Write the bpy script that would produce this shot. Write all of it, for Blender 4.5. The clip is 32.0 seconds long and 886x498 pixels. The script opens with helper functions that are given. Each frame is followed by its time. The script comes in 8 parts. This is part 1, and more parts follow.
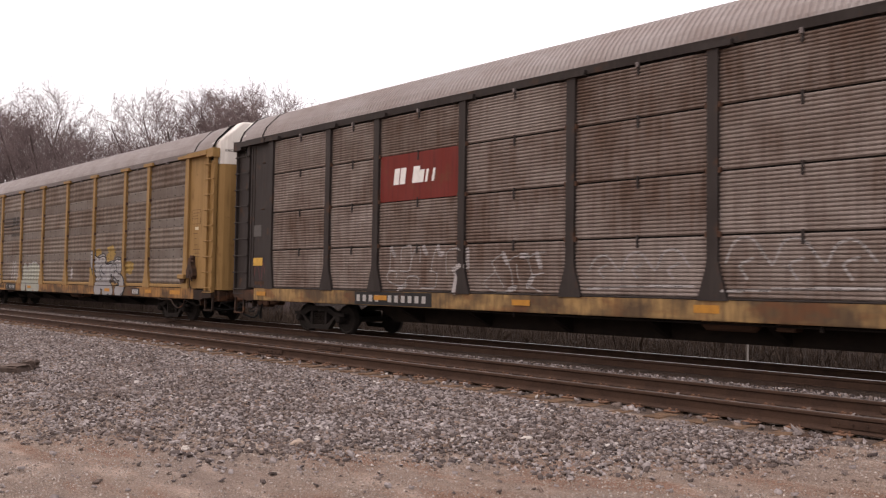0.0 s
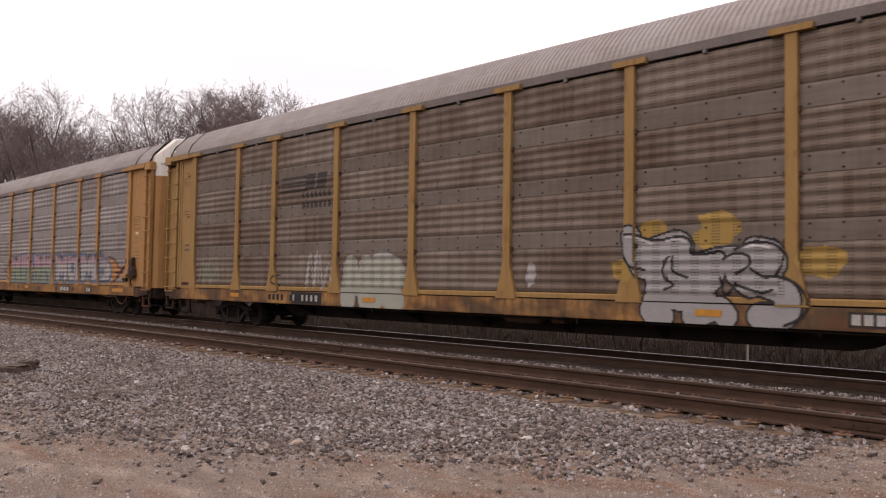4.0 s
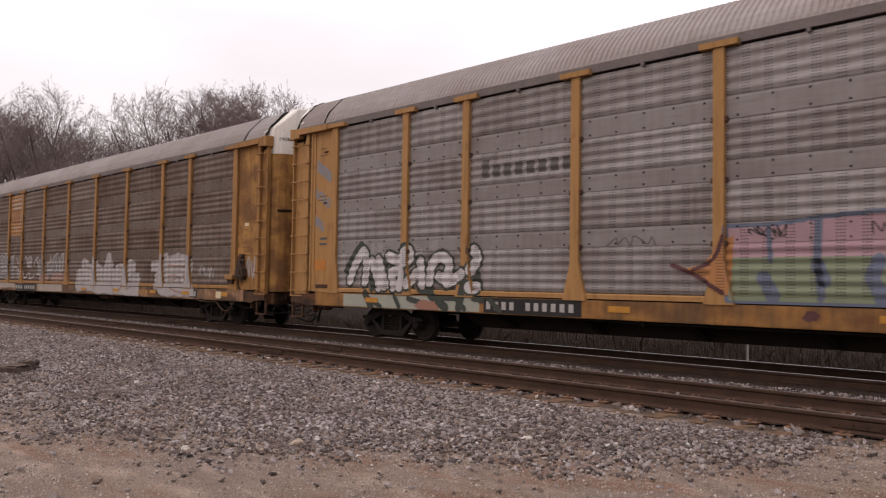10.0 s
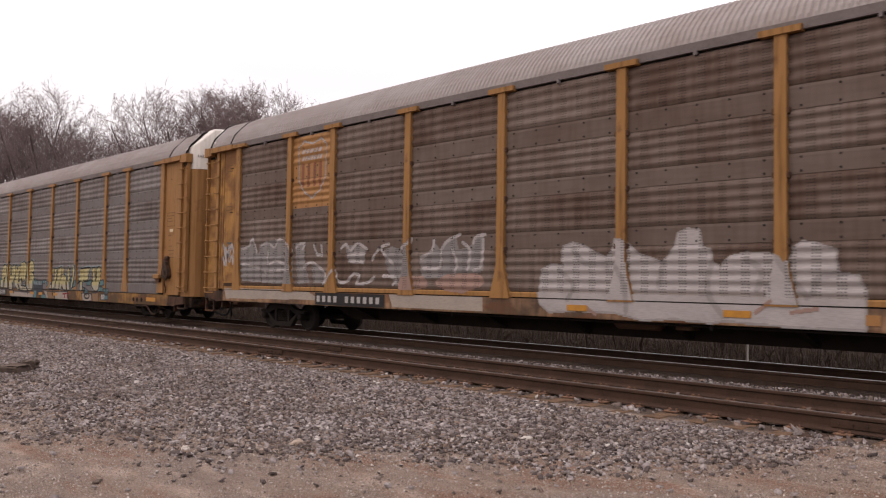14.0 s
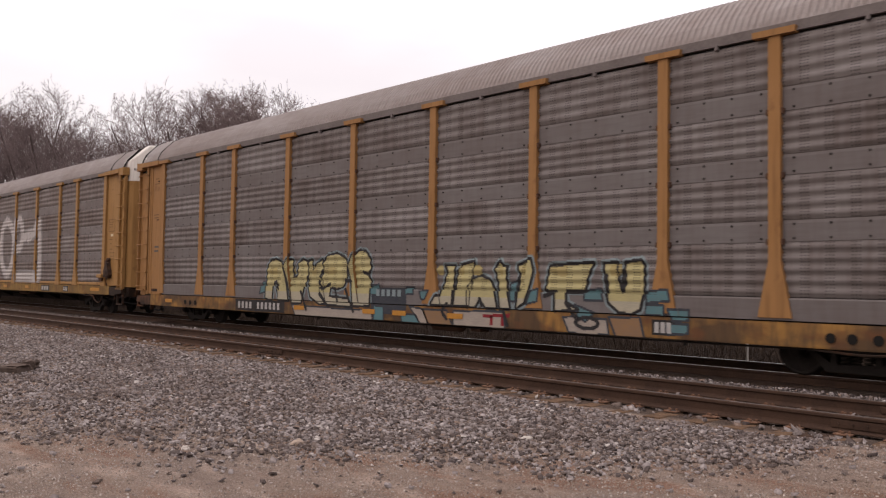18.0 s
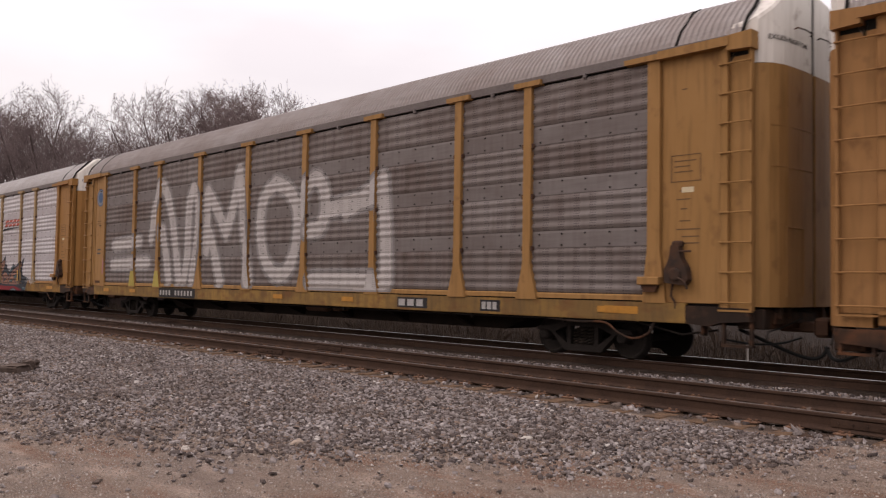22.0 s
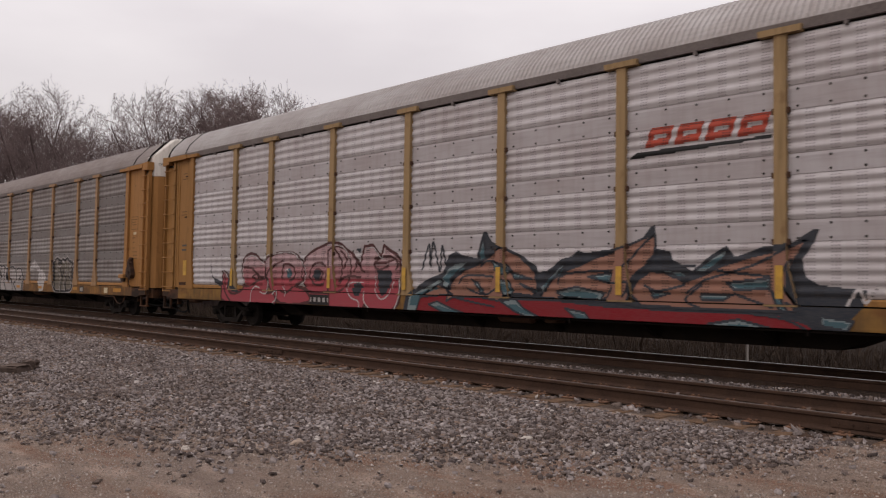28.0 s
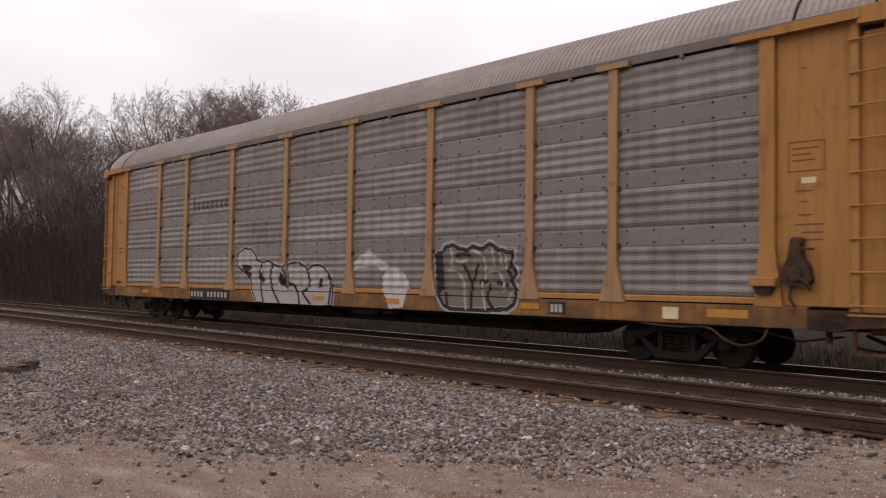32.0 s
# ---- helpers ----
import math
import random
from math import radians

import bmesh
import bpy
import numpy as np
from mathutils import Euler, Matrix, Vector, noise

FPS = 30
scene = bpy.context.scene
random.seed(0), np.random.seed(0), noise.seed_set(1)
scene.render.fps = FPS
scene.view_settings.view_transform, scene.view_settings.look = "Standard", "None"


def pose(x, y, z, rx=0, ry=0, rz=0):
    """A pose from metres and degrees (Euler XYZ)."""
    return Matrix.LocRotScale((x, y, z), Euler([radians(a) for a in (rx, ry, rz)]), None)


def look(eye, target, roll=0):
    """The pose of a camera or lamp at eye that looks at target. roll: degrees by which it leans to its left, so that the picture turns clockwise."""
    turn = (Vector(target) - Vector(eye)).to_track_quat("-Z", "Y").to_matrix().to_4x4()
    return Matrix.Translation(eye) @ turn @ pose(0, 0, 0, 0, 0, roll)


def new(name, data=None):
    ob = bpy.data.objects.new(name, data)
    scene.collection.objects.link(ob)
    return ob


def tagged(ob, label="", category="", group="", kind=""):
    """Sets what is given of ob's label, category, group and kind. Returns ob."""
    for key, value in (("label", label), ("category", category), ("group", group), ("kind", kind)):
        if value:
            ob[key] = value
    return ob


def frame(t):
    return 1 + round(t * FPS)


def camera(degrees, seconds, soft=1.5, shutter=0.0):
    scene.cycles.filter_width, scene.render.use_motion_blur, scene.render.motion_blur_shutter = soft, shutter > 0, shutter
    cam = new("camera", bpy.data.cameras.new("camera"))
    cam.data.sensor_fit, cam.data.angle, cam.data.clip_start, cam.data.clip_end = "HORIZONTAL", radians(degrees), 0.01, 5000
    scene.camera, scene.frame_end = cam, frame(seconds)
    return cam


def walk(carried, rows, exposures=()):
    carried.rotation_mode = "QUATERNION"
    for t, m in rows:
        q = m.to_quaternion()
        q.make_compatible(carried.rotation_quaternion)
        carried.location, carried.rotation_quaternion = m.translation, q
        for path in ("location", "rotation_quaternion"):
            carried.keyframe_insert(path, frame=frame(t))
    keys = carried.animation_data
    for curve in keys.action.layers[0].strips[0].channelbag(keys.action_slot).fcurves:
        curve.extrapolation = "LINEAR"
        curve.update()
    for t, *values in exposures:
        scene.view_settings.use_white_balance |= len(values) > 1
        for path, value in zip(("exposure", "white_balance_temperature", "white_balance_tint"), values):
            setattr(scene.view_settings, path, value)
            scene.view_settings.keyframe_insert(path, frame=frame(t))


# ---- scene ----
# The still camera on its tripod, beside two straight tracks that run along x.
cam = camera(55.825, 32.0, soft=1.2, shutter=0.2)
EYE = Vector((0.0, 0.0, 1.353))
AIM = EYE + Vector((-0.72394, 0.68856, 0.04236))
walk(cam, [(0.0, look(EYE, AIM, 0.898)), (32.0, look(EYE, AIM, 0.898))],
     exposures=[(0.0, 0.15, 6900, 20), (3.0, 0.0, 6900, 20), (6.0, -0.05, 6900, 20), (9.0, -0.18, 6900, 20), (13.0, 0.0, 6900, 20), (17.0, -0.10, 6900, 20), (20.0, -0.15, 6900, 20), (21.0, -0.15, 6900, 20), (23.0, -0.27, 6900, 20), (24.0, -0.36, 6900, 20), (25.0, -0.36, 6900, 20), (28.0, -0.55, 6850, 18), (30.0, -0.45, 6850, 18), (32.0, -0.26, 6850, 18)])

# ---- light: a bright overcast winter sky ----
world = bpy.data.worlds.new("overcast_sky")
scene.world = world
world.use_nodes = True
wn, wl = world.node_tree.nodes, world.node_tree.links
wn.clear()
w_out = wn.new("ShaderNodeOutputWorld")
w_bg = wn.new("ShaderNodeBackground")
w_sky = wn.new("ShaderNodeTexSky")
w_sky.sky_type, w_sky.sun_disc = "NISHITA", False
w_sky.sun_elevation, w_sky.sun_rotation = radians(40), radians(200)
w_sky.dust_density, w_sky.air_density = 4.0, 1.0
w_co = wn.new("ShaderNodeTexCoord")
w_map = wn.new("ShaderNodeMapping")
w_map.inputs["Scale"].default_value = (1.0, 1.0, 3.5)
w_noise = wn.new("ShaderNodeTexNoise")
w_noise.inputs["Scale"].default_value, w_noise.inputs["Detail"].default_value = 2.2, 5.0
w_ramp = wn.new("ShaderNodeValToRGB")
w_ramp.color_ramp.elements[0].position, w_ramp.color_ramp.elements[1].position = 0.36, 0.64
w_ramp.color_ramp.elements[0].color = (0.86, 0.85, 0.86, 1)
w_ramp.color_ramp.elements[1].color = (0.99, 0.99, 0.99, 1)
w_mul = wn.new("ShaderNodeMix")
w_mul.data_type, w_mul.blend_type = "RGBA", "MIX"
w_mul.inputs[0].default_value = 0.03
wl.new(w_co.outputs["Generated"], w_map.inputs["Vector"])
wl.new(w_map.outputs[0], w_noise.inputs["Vector"])
wl.new(w_noise.outputs["Fac"], w_ramp.inputs[0])
wl.new(w_ramp.outputs[0], w_mul.inputs[6])
wl.new(w_sky.outputs[0], w_mul.inputs[7])
# an overcast sky is brightest overhead and dims towards the horizon
w_sep = wn.new("ShaderNodeSeparateXYZ")
w_up = wn.new("ShaderNodeMapRange")
w_up.inputs["From Min"].default_value, w_up.inputs["From Max"].default_value = 0.0, 1.0
w_up.inputs["To Min"].default_value, w_up.inputs["To Max"].default_value = 0.80, 2.0
w_lum = wn.new("ShaderNodeMix")
w_lum.data_type, w_lum.blend_type = "RGBA", "MULTIPLY"
w_lum.inputs[0].default_value = 1.0
wl.new(w_co.outputs["Generated"], w_sep.inputs[0])
wl.new(w_sep.outputs[2], w_up.inputs["Value"])
wl.new(w_mul.outputs[2], w_lum.inputs[6])
wl.new(w_up.outputs[0], w_lum.inputs[7])
wl.new(w_lum.outputs[2], w_bg.inputs["Color"])
w_bg.inputs["Strength"].default_value = 1.04
wl.new(w_bg.outputs[0], w_out.inputs["Surface"])

sun = new("sun", bpy.data.lights.new("sun", "SUN"))
sun.data.energy, sun.data.angle, sun.data.color = 0.6, radians(30), (1.0, 0.97, 0.93)
sun.matrix_world = look((-25, 22, 60), (-12, 14, 0))


# ---- materials ----
def shader(name, rough=0.7, metal=0.0):
    m = bpy.data.materials.new(name)
    m.use_nodes = True
    n, l = m.node_tree.nodes, m.node_tree.links
    b = n["Principled BSDF"]
    b.inputs["Roughness"].default_value, b.inputs["Metallic"].default_value = rough, metal
    b.inputs["Specular IOR Level"].default_value = 0.12
    return m, n, l, b


def noise_fac(n, l, co, scale, detail=6.0, stretch=(1, 1, 1), lo=0.35, hi=0.65):
    mp = n.new("ShaderNodeMapping")
    mp.inputs["Scale"].default_value = stretch
    l.new(co, mp.inputs["Vector"])
    t = n.new("ShaderNodeTexNoise")
    t.inputs["Scale"].default_value, t.inputs["Detail"].default_value = scale, detail
    l.new(mp.outputs[0], t.inputs["Vector"])
    r = n.new("ShaderNodeMapRange")
    r.inputs["From Min"].default_value, r.inputs["From Max"].default_value = lo, hi
    l.new(t.outputs["Fac"], r.inputs["Value"])
    return r.outputs[0]


def blend(n, l, fac, a, b, mode="MIX"):
    m = n.new("ShaderNodeMix")
    m.data_type, m.blend_type = "RGBA", mode
    for sock, v in ((m.inputs[0], fac), (m.inputs[6], a), (m.inputs[7], b)):
        if isinstance(v, (int, float)):
            sock.default_value = v
        elif isinstance(v, tuple):
            sock.default_value = (*v, 1.0)
        else:
            l.new(v, sock)
    return m.outputs[2]


def maths(n, l, op, a, b=0.0, c=0.0):
    m = n.new("ShaderNodeMath")
    m.operation = op
    for sock, v in zip(m.inputs, (a, b, c)):
        if isinstance(v, (int, float)):
            sock.default_value = v
        else:
            l.new(v, sock)
    return m.outputs[0]


def bumped(n, l, b, fac, strength=0.3, dist=0.01):
    bp = n.new("ShaderNodeBump")
    bp.inputs["Strength"].default_value, bp.inputs["Distance"].default_value = strength, dist
    l.new(fac, bp.inputs["Height"])
    l.new(bp.outputs[0], b.inputs["Normal"])


def coords(n, kind="Object"):
    return n.new("ShaderNodeTexCoord").outputs[kind]


def painted(name, base, dirt, rust=(0.10, 0.042, 0.018), amount=0.5, rough=0.6, seed=0.0):
    """Weathered paint: faded patches, downward streaks of dirt, rust blooms."""
    m, n, l, b = shader(name, rough)
    geo = n.new("ShaderNodeNewGeometry").outputs["Position"]
    co = coords(n)
    rnd = n.new("ShaderNodeObjectInfo").outputs["Random"]
    off = n.new("ShaderNodeVectorMath")
    off.operation = "ADD"
    l.new(co, off.inputs[0])
    l.new(rnd, off.inputs[1])
    off = off.outputs[0]
    fade = noise_fac(n, l, off, 1.6, 4, (1, 1, 0.6), 0.3, 0.7)
    streak = noise_fac(n, l, off, 5.0, 6, (2.2, 2.2, 0.18), 0.5, 0.78)
    bloom = noise_fac(n, l, off, 3.2, 9, (1, 1, 0.8), 0.6, 0.72)
    col = blend(n, l, maths(n, l, "MULTIPLY", fade, 0.35), base, tuple(min(1, c * 1.25 + 0.02) for c in base))
    col = blend(n, l, maths(n, l, "MULTIPLY", streak, amount), col, dirt)
    col = blend(n, l, maths(n, l, "MULTIPLY", bloom, amount * 0.8), col, rust)
    l.new(col, b.inputs["Base Color"])
    bumped(n, l, b, noise_fac(n, l, co, 60, 3), 0.08, 0.004)
    return m


def plain(name, base, rough=0.7, metal=0.0, var=0.3, scale=8.0, other=None, bump=0.0):
    m, n, l, b = shader(name, rough, metal)
    co = coords(n)
    f = noise_fac(n, l, co, scale, 8)
    g = noise_fac(n, l, co, scale * 7, 4)
    col = blend(n, l, maths(n, l, "MULTIPLY", f, var), base, other or tuple(c * 0.5 for c in base))
    col = blend(n, l, maths(n, l, "MULTIPLY", g, var * 0.5), col, tuple(min(1.0, c * 1.5) for c in base))
    l.new(col, b.inputs["Base Color"])
    if bump:
        bumped(n, l, b, g, bump, 0.006)
    return m


def panel_metal(name, clean, dirt, amount, holes=0.72, metal=0.15, rough=0.55):
    """Perforated zinc sheet: columns of short slots, brake dust, water streaks."""
    dirt = (dirt[0] * 1.14, dirt[1] * 1.02, dirt[2] * 0.97)
    m, n, l, b = shader(name, rough, metal)
    co = coords(n)
    info = n.new("ShaderNodeObjectInfo").outputs["Random"]
    sh = n.new("ShaderNodeVectorMath")
    sh.operation = "MULTIPLY_ADD"
    l.new(info, sh.inputs[0])
    sh.inputs[1].default_value = (37.0, 11.0, 23.0)
    l.new(co, sh.inputs[2])
    pos = sh.outputs[0]
    cloud = noise_fac(n, l, pos, 0.9, 5, (1, 1, 1.2), 0.32, 0.68)
    streak = noise_fac(n, l, pos, 4.0, 6, (2.4, 1, 0.25), 0.42, 0.7)
    wet = noise_fac(n, l, pos, 5.0, 6, (0.3, 1, 3.0), 0.45, 0.75)
    d = maths(n, l, "MULTIPLY_ADD", cloud, 0.55, maths(n, l, "MULTIPLY", streak, 0.3))
    d = maths(n, l, "MULTIPLY_ADD", maths(n, l, "SUBTRACT", info, 0.5), 0.35, d)
    d = maths(n, l, "ADD", maths(n, l, "MULTIPLY", d, amount), amount * 0.45)
    d.node.use_clamp = True
    col = blend(n, l, d, clean, dirt)
    col = blend(n, l, maths(n, l, "MULTIPLY", wet, 0.25), col, tuple(c * 0.6 for c in dirt))
    sep = n.new("ShaderNodeSeparateXYZ")
    l.new(co, sep.inputs[0])
    x, z = sep.outputs[0], sep.outputs[2]
    colm = maths(n, l, "LESS_THAN", maths(n, l, "FRACT", maths(n, l, "MULTIPLY", x, 1 / 0.364)), 0.43)
    dash = maths(n, l, "LESS_THAN", maths(n, l, "FRACT", maths(n, l, "MULTIPLY", x, 1 / 0.052)), 0.55)
    row = maths(n, l, "LESS_THAN", maths(n, l, "FRACT", maths(n, l, "MULTIPLY", z, 1 / 0.0475)), 0.42)
    wide = maths(n, l, "MULTIPLY_ADD", colm, 0.8, 0.1)
    slot = maths(n, l, "MULTIPLY", maths(n, l, "MULTIPLY", wide, dash), maths(n, l, "MULTIPLY", row, holes))
    col = blend(n, l, slot, col, (0.02, 0.018, 0.018))
    l.new(col, b.inputs["Base Color"])
    l.new(maths(n, l, "MULTIPLY_ADD", d, 0.35, rough), b.inputs["Roughness"])
    bumped(n, l, b, wet, 0.05, 0.004)
    return m


def spray(name, color, var=0.35, slots=0.85):
    """Sprayed paint, chalky and uneven."""
    m, n, l, b = shader(name, 0.75)
    co = coords(n)
    f = noise_fac(n, l, co, 2.5, 8, (1, 1, 1.6), 0.35, 0.7)
    g = noise_fac(n, l, co, 22, 5, (0.4, 1, 3), 0.4, 0.7)
    col = blend(n, l, maths(n, l, "MULTIPLY", f, var), color, tuple(c * 0.55 + 0.04 for c in color))
    col = blend(n, l, maths(n, l, "MULTIPLY", g, var * 0.6), col, (0.13, 0.11, 0.1))
    # the sheet's slots stay open through the paint
    sep = n.new("ShaderNodeSeparateXYZ")
    l.new(co, sep.inputs[0])
    x, z = sep.outputs[0], sep.outputs[2]
    colm = maths(n, l, "LESS_THAN", maths(n, l, "FRACT", maths(n, l, "MULTIPLY", x, 1 / 0.364)), 0.4)
    dash = maths(n, l, "LESS_THAN", maths(n, l, "FRACT", maths(n, l, "MULTIPLY", x, 1 / 0.052)), 0.55)
    row = maths(n, l, "LESS_THAN", maths(n, l, "FRACT", maths(n, l, "MULTIPLY", z, 1 / 0.0475)), 0.4)
    up = maths(n, l, "GREATER_THAN", z, 1.2)
    slot = maths(n, l, "MULTIPLY", maths(n, l, "MULTIPLY", colm, dash), maths(n, l, "MULTIPLY", row, up))
    col = blend(n, l, maths(n, l, "MULTIPLY", slot, slots), col, (0.03, 0.027, 0.026))
    l.new(col, b.inputs["Base Color"])
    return m


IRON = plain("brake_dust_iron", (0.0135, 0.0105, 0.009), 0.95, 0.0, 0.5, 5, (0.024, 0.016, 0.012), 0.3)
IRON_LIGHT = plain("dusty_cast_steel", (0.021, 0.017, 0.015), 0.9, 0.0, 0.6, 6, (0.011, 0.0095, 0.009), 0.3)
RUSTY = plain("rusted_steel", (0.075, 0.04, 0.026), 0.85, 0.0, 0.7, 9, (0.05, 0.03, 0.022), 0.3)
# near-black of seams and latch; also painted-in shade of gaps and openings
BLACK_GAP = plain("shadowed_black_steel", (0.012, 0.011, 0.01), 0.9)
RUBBER = plain("black_rubber", (0.015, 0.015, 0.015), 0.6)
RAIL_SIDE = plain("rail_rust", (0.050, 0.029, 0.020), 0.9, 0.0, 0.6, 4, (0.024, 0.015, 0.012), 0.3)
RAIL_TOP = plain("rail_running_face", (0.16, 0.135, 0.125), 0.5, 0.7, 0.4, 3)
RAIL_TOP_BRIGHT = plain("polished_running_face", (0.36, 0.34, 0.335), 0.3, 0.9, 0.2, 3)
TIE_WOOD = plain("creosoted_oak", (0.125, 0.076, 0.046), 0.9, 0.0, 0.9, 7, (0.032, 0.022, 0.018), 0.5)
PLATE = plain("rusted_tie_plate", (0.135, 0.074, 0.047), 0.9, 0.0, 0.7, 12, (0.06, 0.036, 0.027), 0.4)
ROOF_ZINC = panel_metal("weathered_roof_zinc", (0.30, 0.282, 0.274), (0.18, 0.16, 0.152), 0.6, holes=0.0)
ROOF_BRIGHT = panel_metal("bright_roof_zinc", (0.40, 0.39, 0.385), (0.20, 0.182, 0.175), 0.45, holes=0.0)
ROOF_EDGE = plain("grey_roof_rail", (0.15, 0.13, 0.125), 0.7, 0.2, 0.5, 3, (0.09, 0.075, 0.07))
WHITE_CAP = painted("white_end_paint", (0.56, 0.53, 0.49), (0.33, 0.29, 0.25), amount=0.55)
LETTER_BLACK = plain("stencil_black", (0.02, 0.02, 0.02), 0.7)
LETTER_WHITE = plain("stencil_white", (0.31, 0.298, 0.285), 0.7, 0, 0.6, 9, (0.2, 0.185, 0.17))
LETTER_GREY = plain("faded_stencil", (0.085, 0.078, 0.074), 0.8)
EMBLEM_DARK = plain("worn_dark_emblem", (0.035, 0.03, 0.028), 0.8, 0, 0.5, 9, (0.07, 0.06, 0.055))
ORANGE_PLACARD = plain("orange_placard", (0.36, 0.14, 0.03), 0.6, 0, 0.4, 9, (0.22, 0.10, 0.03))
LETTER_PALE = plain("faint_door_stencil", (0.12, 0.07, 0.035), 0.8)
REFLECTOR = plain("amber_reflective_tape", (0.37, 0.17, 0.03), 0.5, 0, 0.5, 9, (0.2, 0.1, 0.03))
YELLOW_TAPE = plain("yellow_tape", (0.46, 0.27, 0.05), 0.5, 0, 0.5, 9, (0.2, 0.12, 0.04))
PLACARD = plain("pale_placard", (0.5, 0.42, 0.28), 0.6)
HAND_BRAKE = plain("rust_smeared_black_iron", (0.03, 0.021, 0.017), 0.8, 0.0, 0.8, 7, (0.075, 0.036, 0.02), 0.3)
SPRING = plain("coil_spring_steel", (0.03, 0.024, 0.02), 0.8)

def dim(c, k):
    return tuple(v * k for v in c)


def rack_yellow(name, base, amount):
    return painted(name, base, dim(base, 0.42), amount=amount)


YELLOWS = dict(
    b=rack_yellow("faded_yellow_paint", (0.225, 0.132, 0.048), 0.5),
    c=rack_yellow("orange_yellow_paint", (0.275, 0.146, 0.055), 0.5),
    d=rack_yellow("rust_streaked_yellow_paint", (0.235, 0.118, 0.040), 0.9),
    e=rack_yellow("ochre_yellow_paint", (0.235, 0.118, 0.043), 0.5),
    f=rack_yellow("mustard_yellow_paint", (0.25, 0.133, 0.046), 0.5),
    g=rack_yellow("brown_yellow_paint", (0.24, 0.118, 0.036), 0.45),
    h=rack_yellow("amber_yellow_paint", (0.28, 0.135, 0.044), 0.45),
    a=rack_yellow("soiled_yellow_paint", (0.27, 0.17, 0.07), 0.8))


POST_TAN = rack_yellow("grey_tan_post_paint", (0.255, 0.17, 0.085), 0.5)
POST_DUSTY = rack_yellow("dusty_orange_post_paint", (0.265, 0.158, 0.082), 0.55)


def sill_paint(name, base, grime=(0.05, 0.034, 0.025), soil=1.0):
    """Sill paint under years of brake dust: broad brown stains, rust runs, bare patches."""
    m, n, l, b = shader(name, 0.75)
    co = coords(n)
    rnd = n.new("ShaderNodeObjectInfo").outputs["Random"]
    add = n.new("ShaderNodeVectorMath")
    add.operation = "ADD"
    l.new(co, add.inputs[0])
    l.new(maths(n, l, "MULTIPLY", rnd, 50.0), add.inputs[1])
    pos = add.outputs[0]
    base = dim(base, 1.15)
    broad = noise_fac(n, l, pos, 1.1, 7, (1, 1, 1.6), 0.40, 0.58)
    runs = noise_fac(n, l, pos, 5.5, 6, (1.6, 1, 0.35), 0.42, 0.66)
    rust = noise_fac(n, l, pos, 2.4, 8, (0.8, 1, 1.6), 0.52, 0.68)
    col = blend(n, l, maths(n, l, "MULTIPLY", broad, 0.82 * soil), base, grime)
    col = blend(n, l, maths(n, l, "MULTIPLY", runs, 0.6 * soil), col, grime)
    col = blend(n, l, maths(n, l, "MULTIPLY", rust, 0.6), col, (0.12, 0.048, 0.022))
    l.new(col, b.inputs["Base Color"])
    bumped(n, l, b, runs, 0.1, 0.004)
    return m


SILLS = dict(
    a=sill_paint("soiled_sill_paint", (0.24, 0.15, 0.064)),
    b=sill_paint("rust_stained_sill_paint", (0.24, 0.125, 0.045)),
    c=sill_paint("orange_sill_paint", (0.215, 0.105, 0.034), soil=0.75),
    d=sill_paint("white_dusted_sill_paint", (0.22, 0.13, 0.075)),
    e=sill_paint("ochre_sill_paint", (0.22, 0.115, 0.035)),
    f=sill_paint("mustard_sill_paint", (0.215, 0.125, 0.038), soil=0.55),
    g=sill_paint("brown_sill_paint", (0.215, 0.115, 0.032), soil=0.6),
    h=sill_paint("amber_sill_paint", (0.20, 0.10, 0.032), soil=0.7))
GRIMY = sill_paint("grimy_end_steel", (0.062, 0.032, 0.019), (0.016, 0.012, 0.010))
RUST_DOOR = sill_paint("rust_stained_door_paint", (0.27, 0.142, 0.046), (0.12, 0.058, 0.027))
BROWN_STEEL = painted("dark_brown_rack_paint", (0.024, 0.0185, 0.0165), (0.05, 0.04, 0.035), amount=0.5)
PANELS = dict(
    a=panel_metal("brown_stained_panel", (0.30, 0.262, 0.24), (0.098, 0.073, 0.060), 0.8, holes=0.3, metal=0.05, rough=0.65),
    b=panel_metal("tan_stained_panel", (0.205, 0.172, 0.145), (0.082, 0.062, 0.049), 0.75),
    c=panel_metal("grey_streaked_panel", (0.30, 0.282, 0.275), (0.115, 0.103, 0.098), 0.65, holes=0.8),
    d=panel_metal("brown_grimed_panel", (0.185, 0.15, 0.13), (0.077, 0.056, 0.045), 0.85),
    e=panel_metal("dull_grey_panel", (0.22, 0.203, 0.198), (0.09, 0.08, 0.077), 0.75),
    f=panel_metal("dark_grey_panel", (0.215, 0.192, 0.184), (0.098, 0.083, 0.077), 0.75),
    g=panel_metal("bright_zinc_panel", (0.53, 0.52, 0.535), (0.26, 0.245, 0.25), 0.5, holes=0.55),
    h=panel_metal("clean_grey_panel", (0.285, 0.27, 0.265), (0.115, 0.104, 0.10), 0.65, holes=0.6))
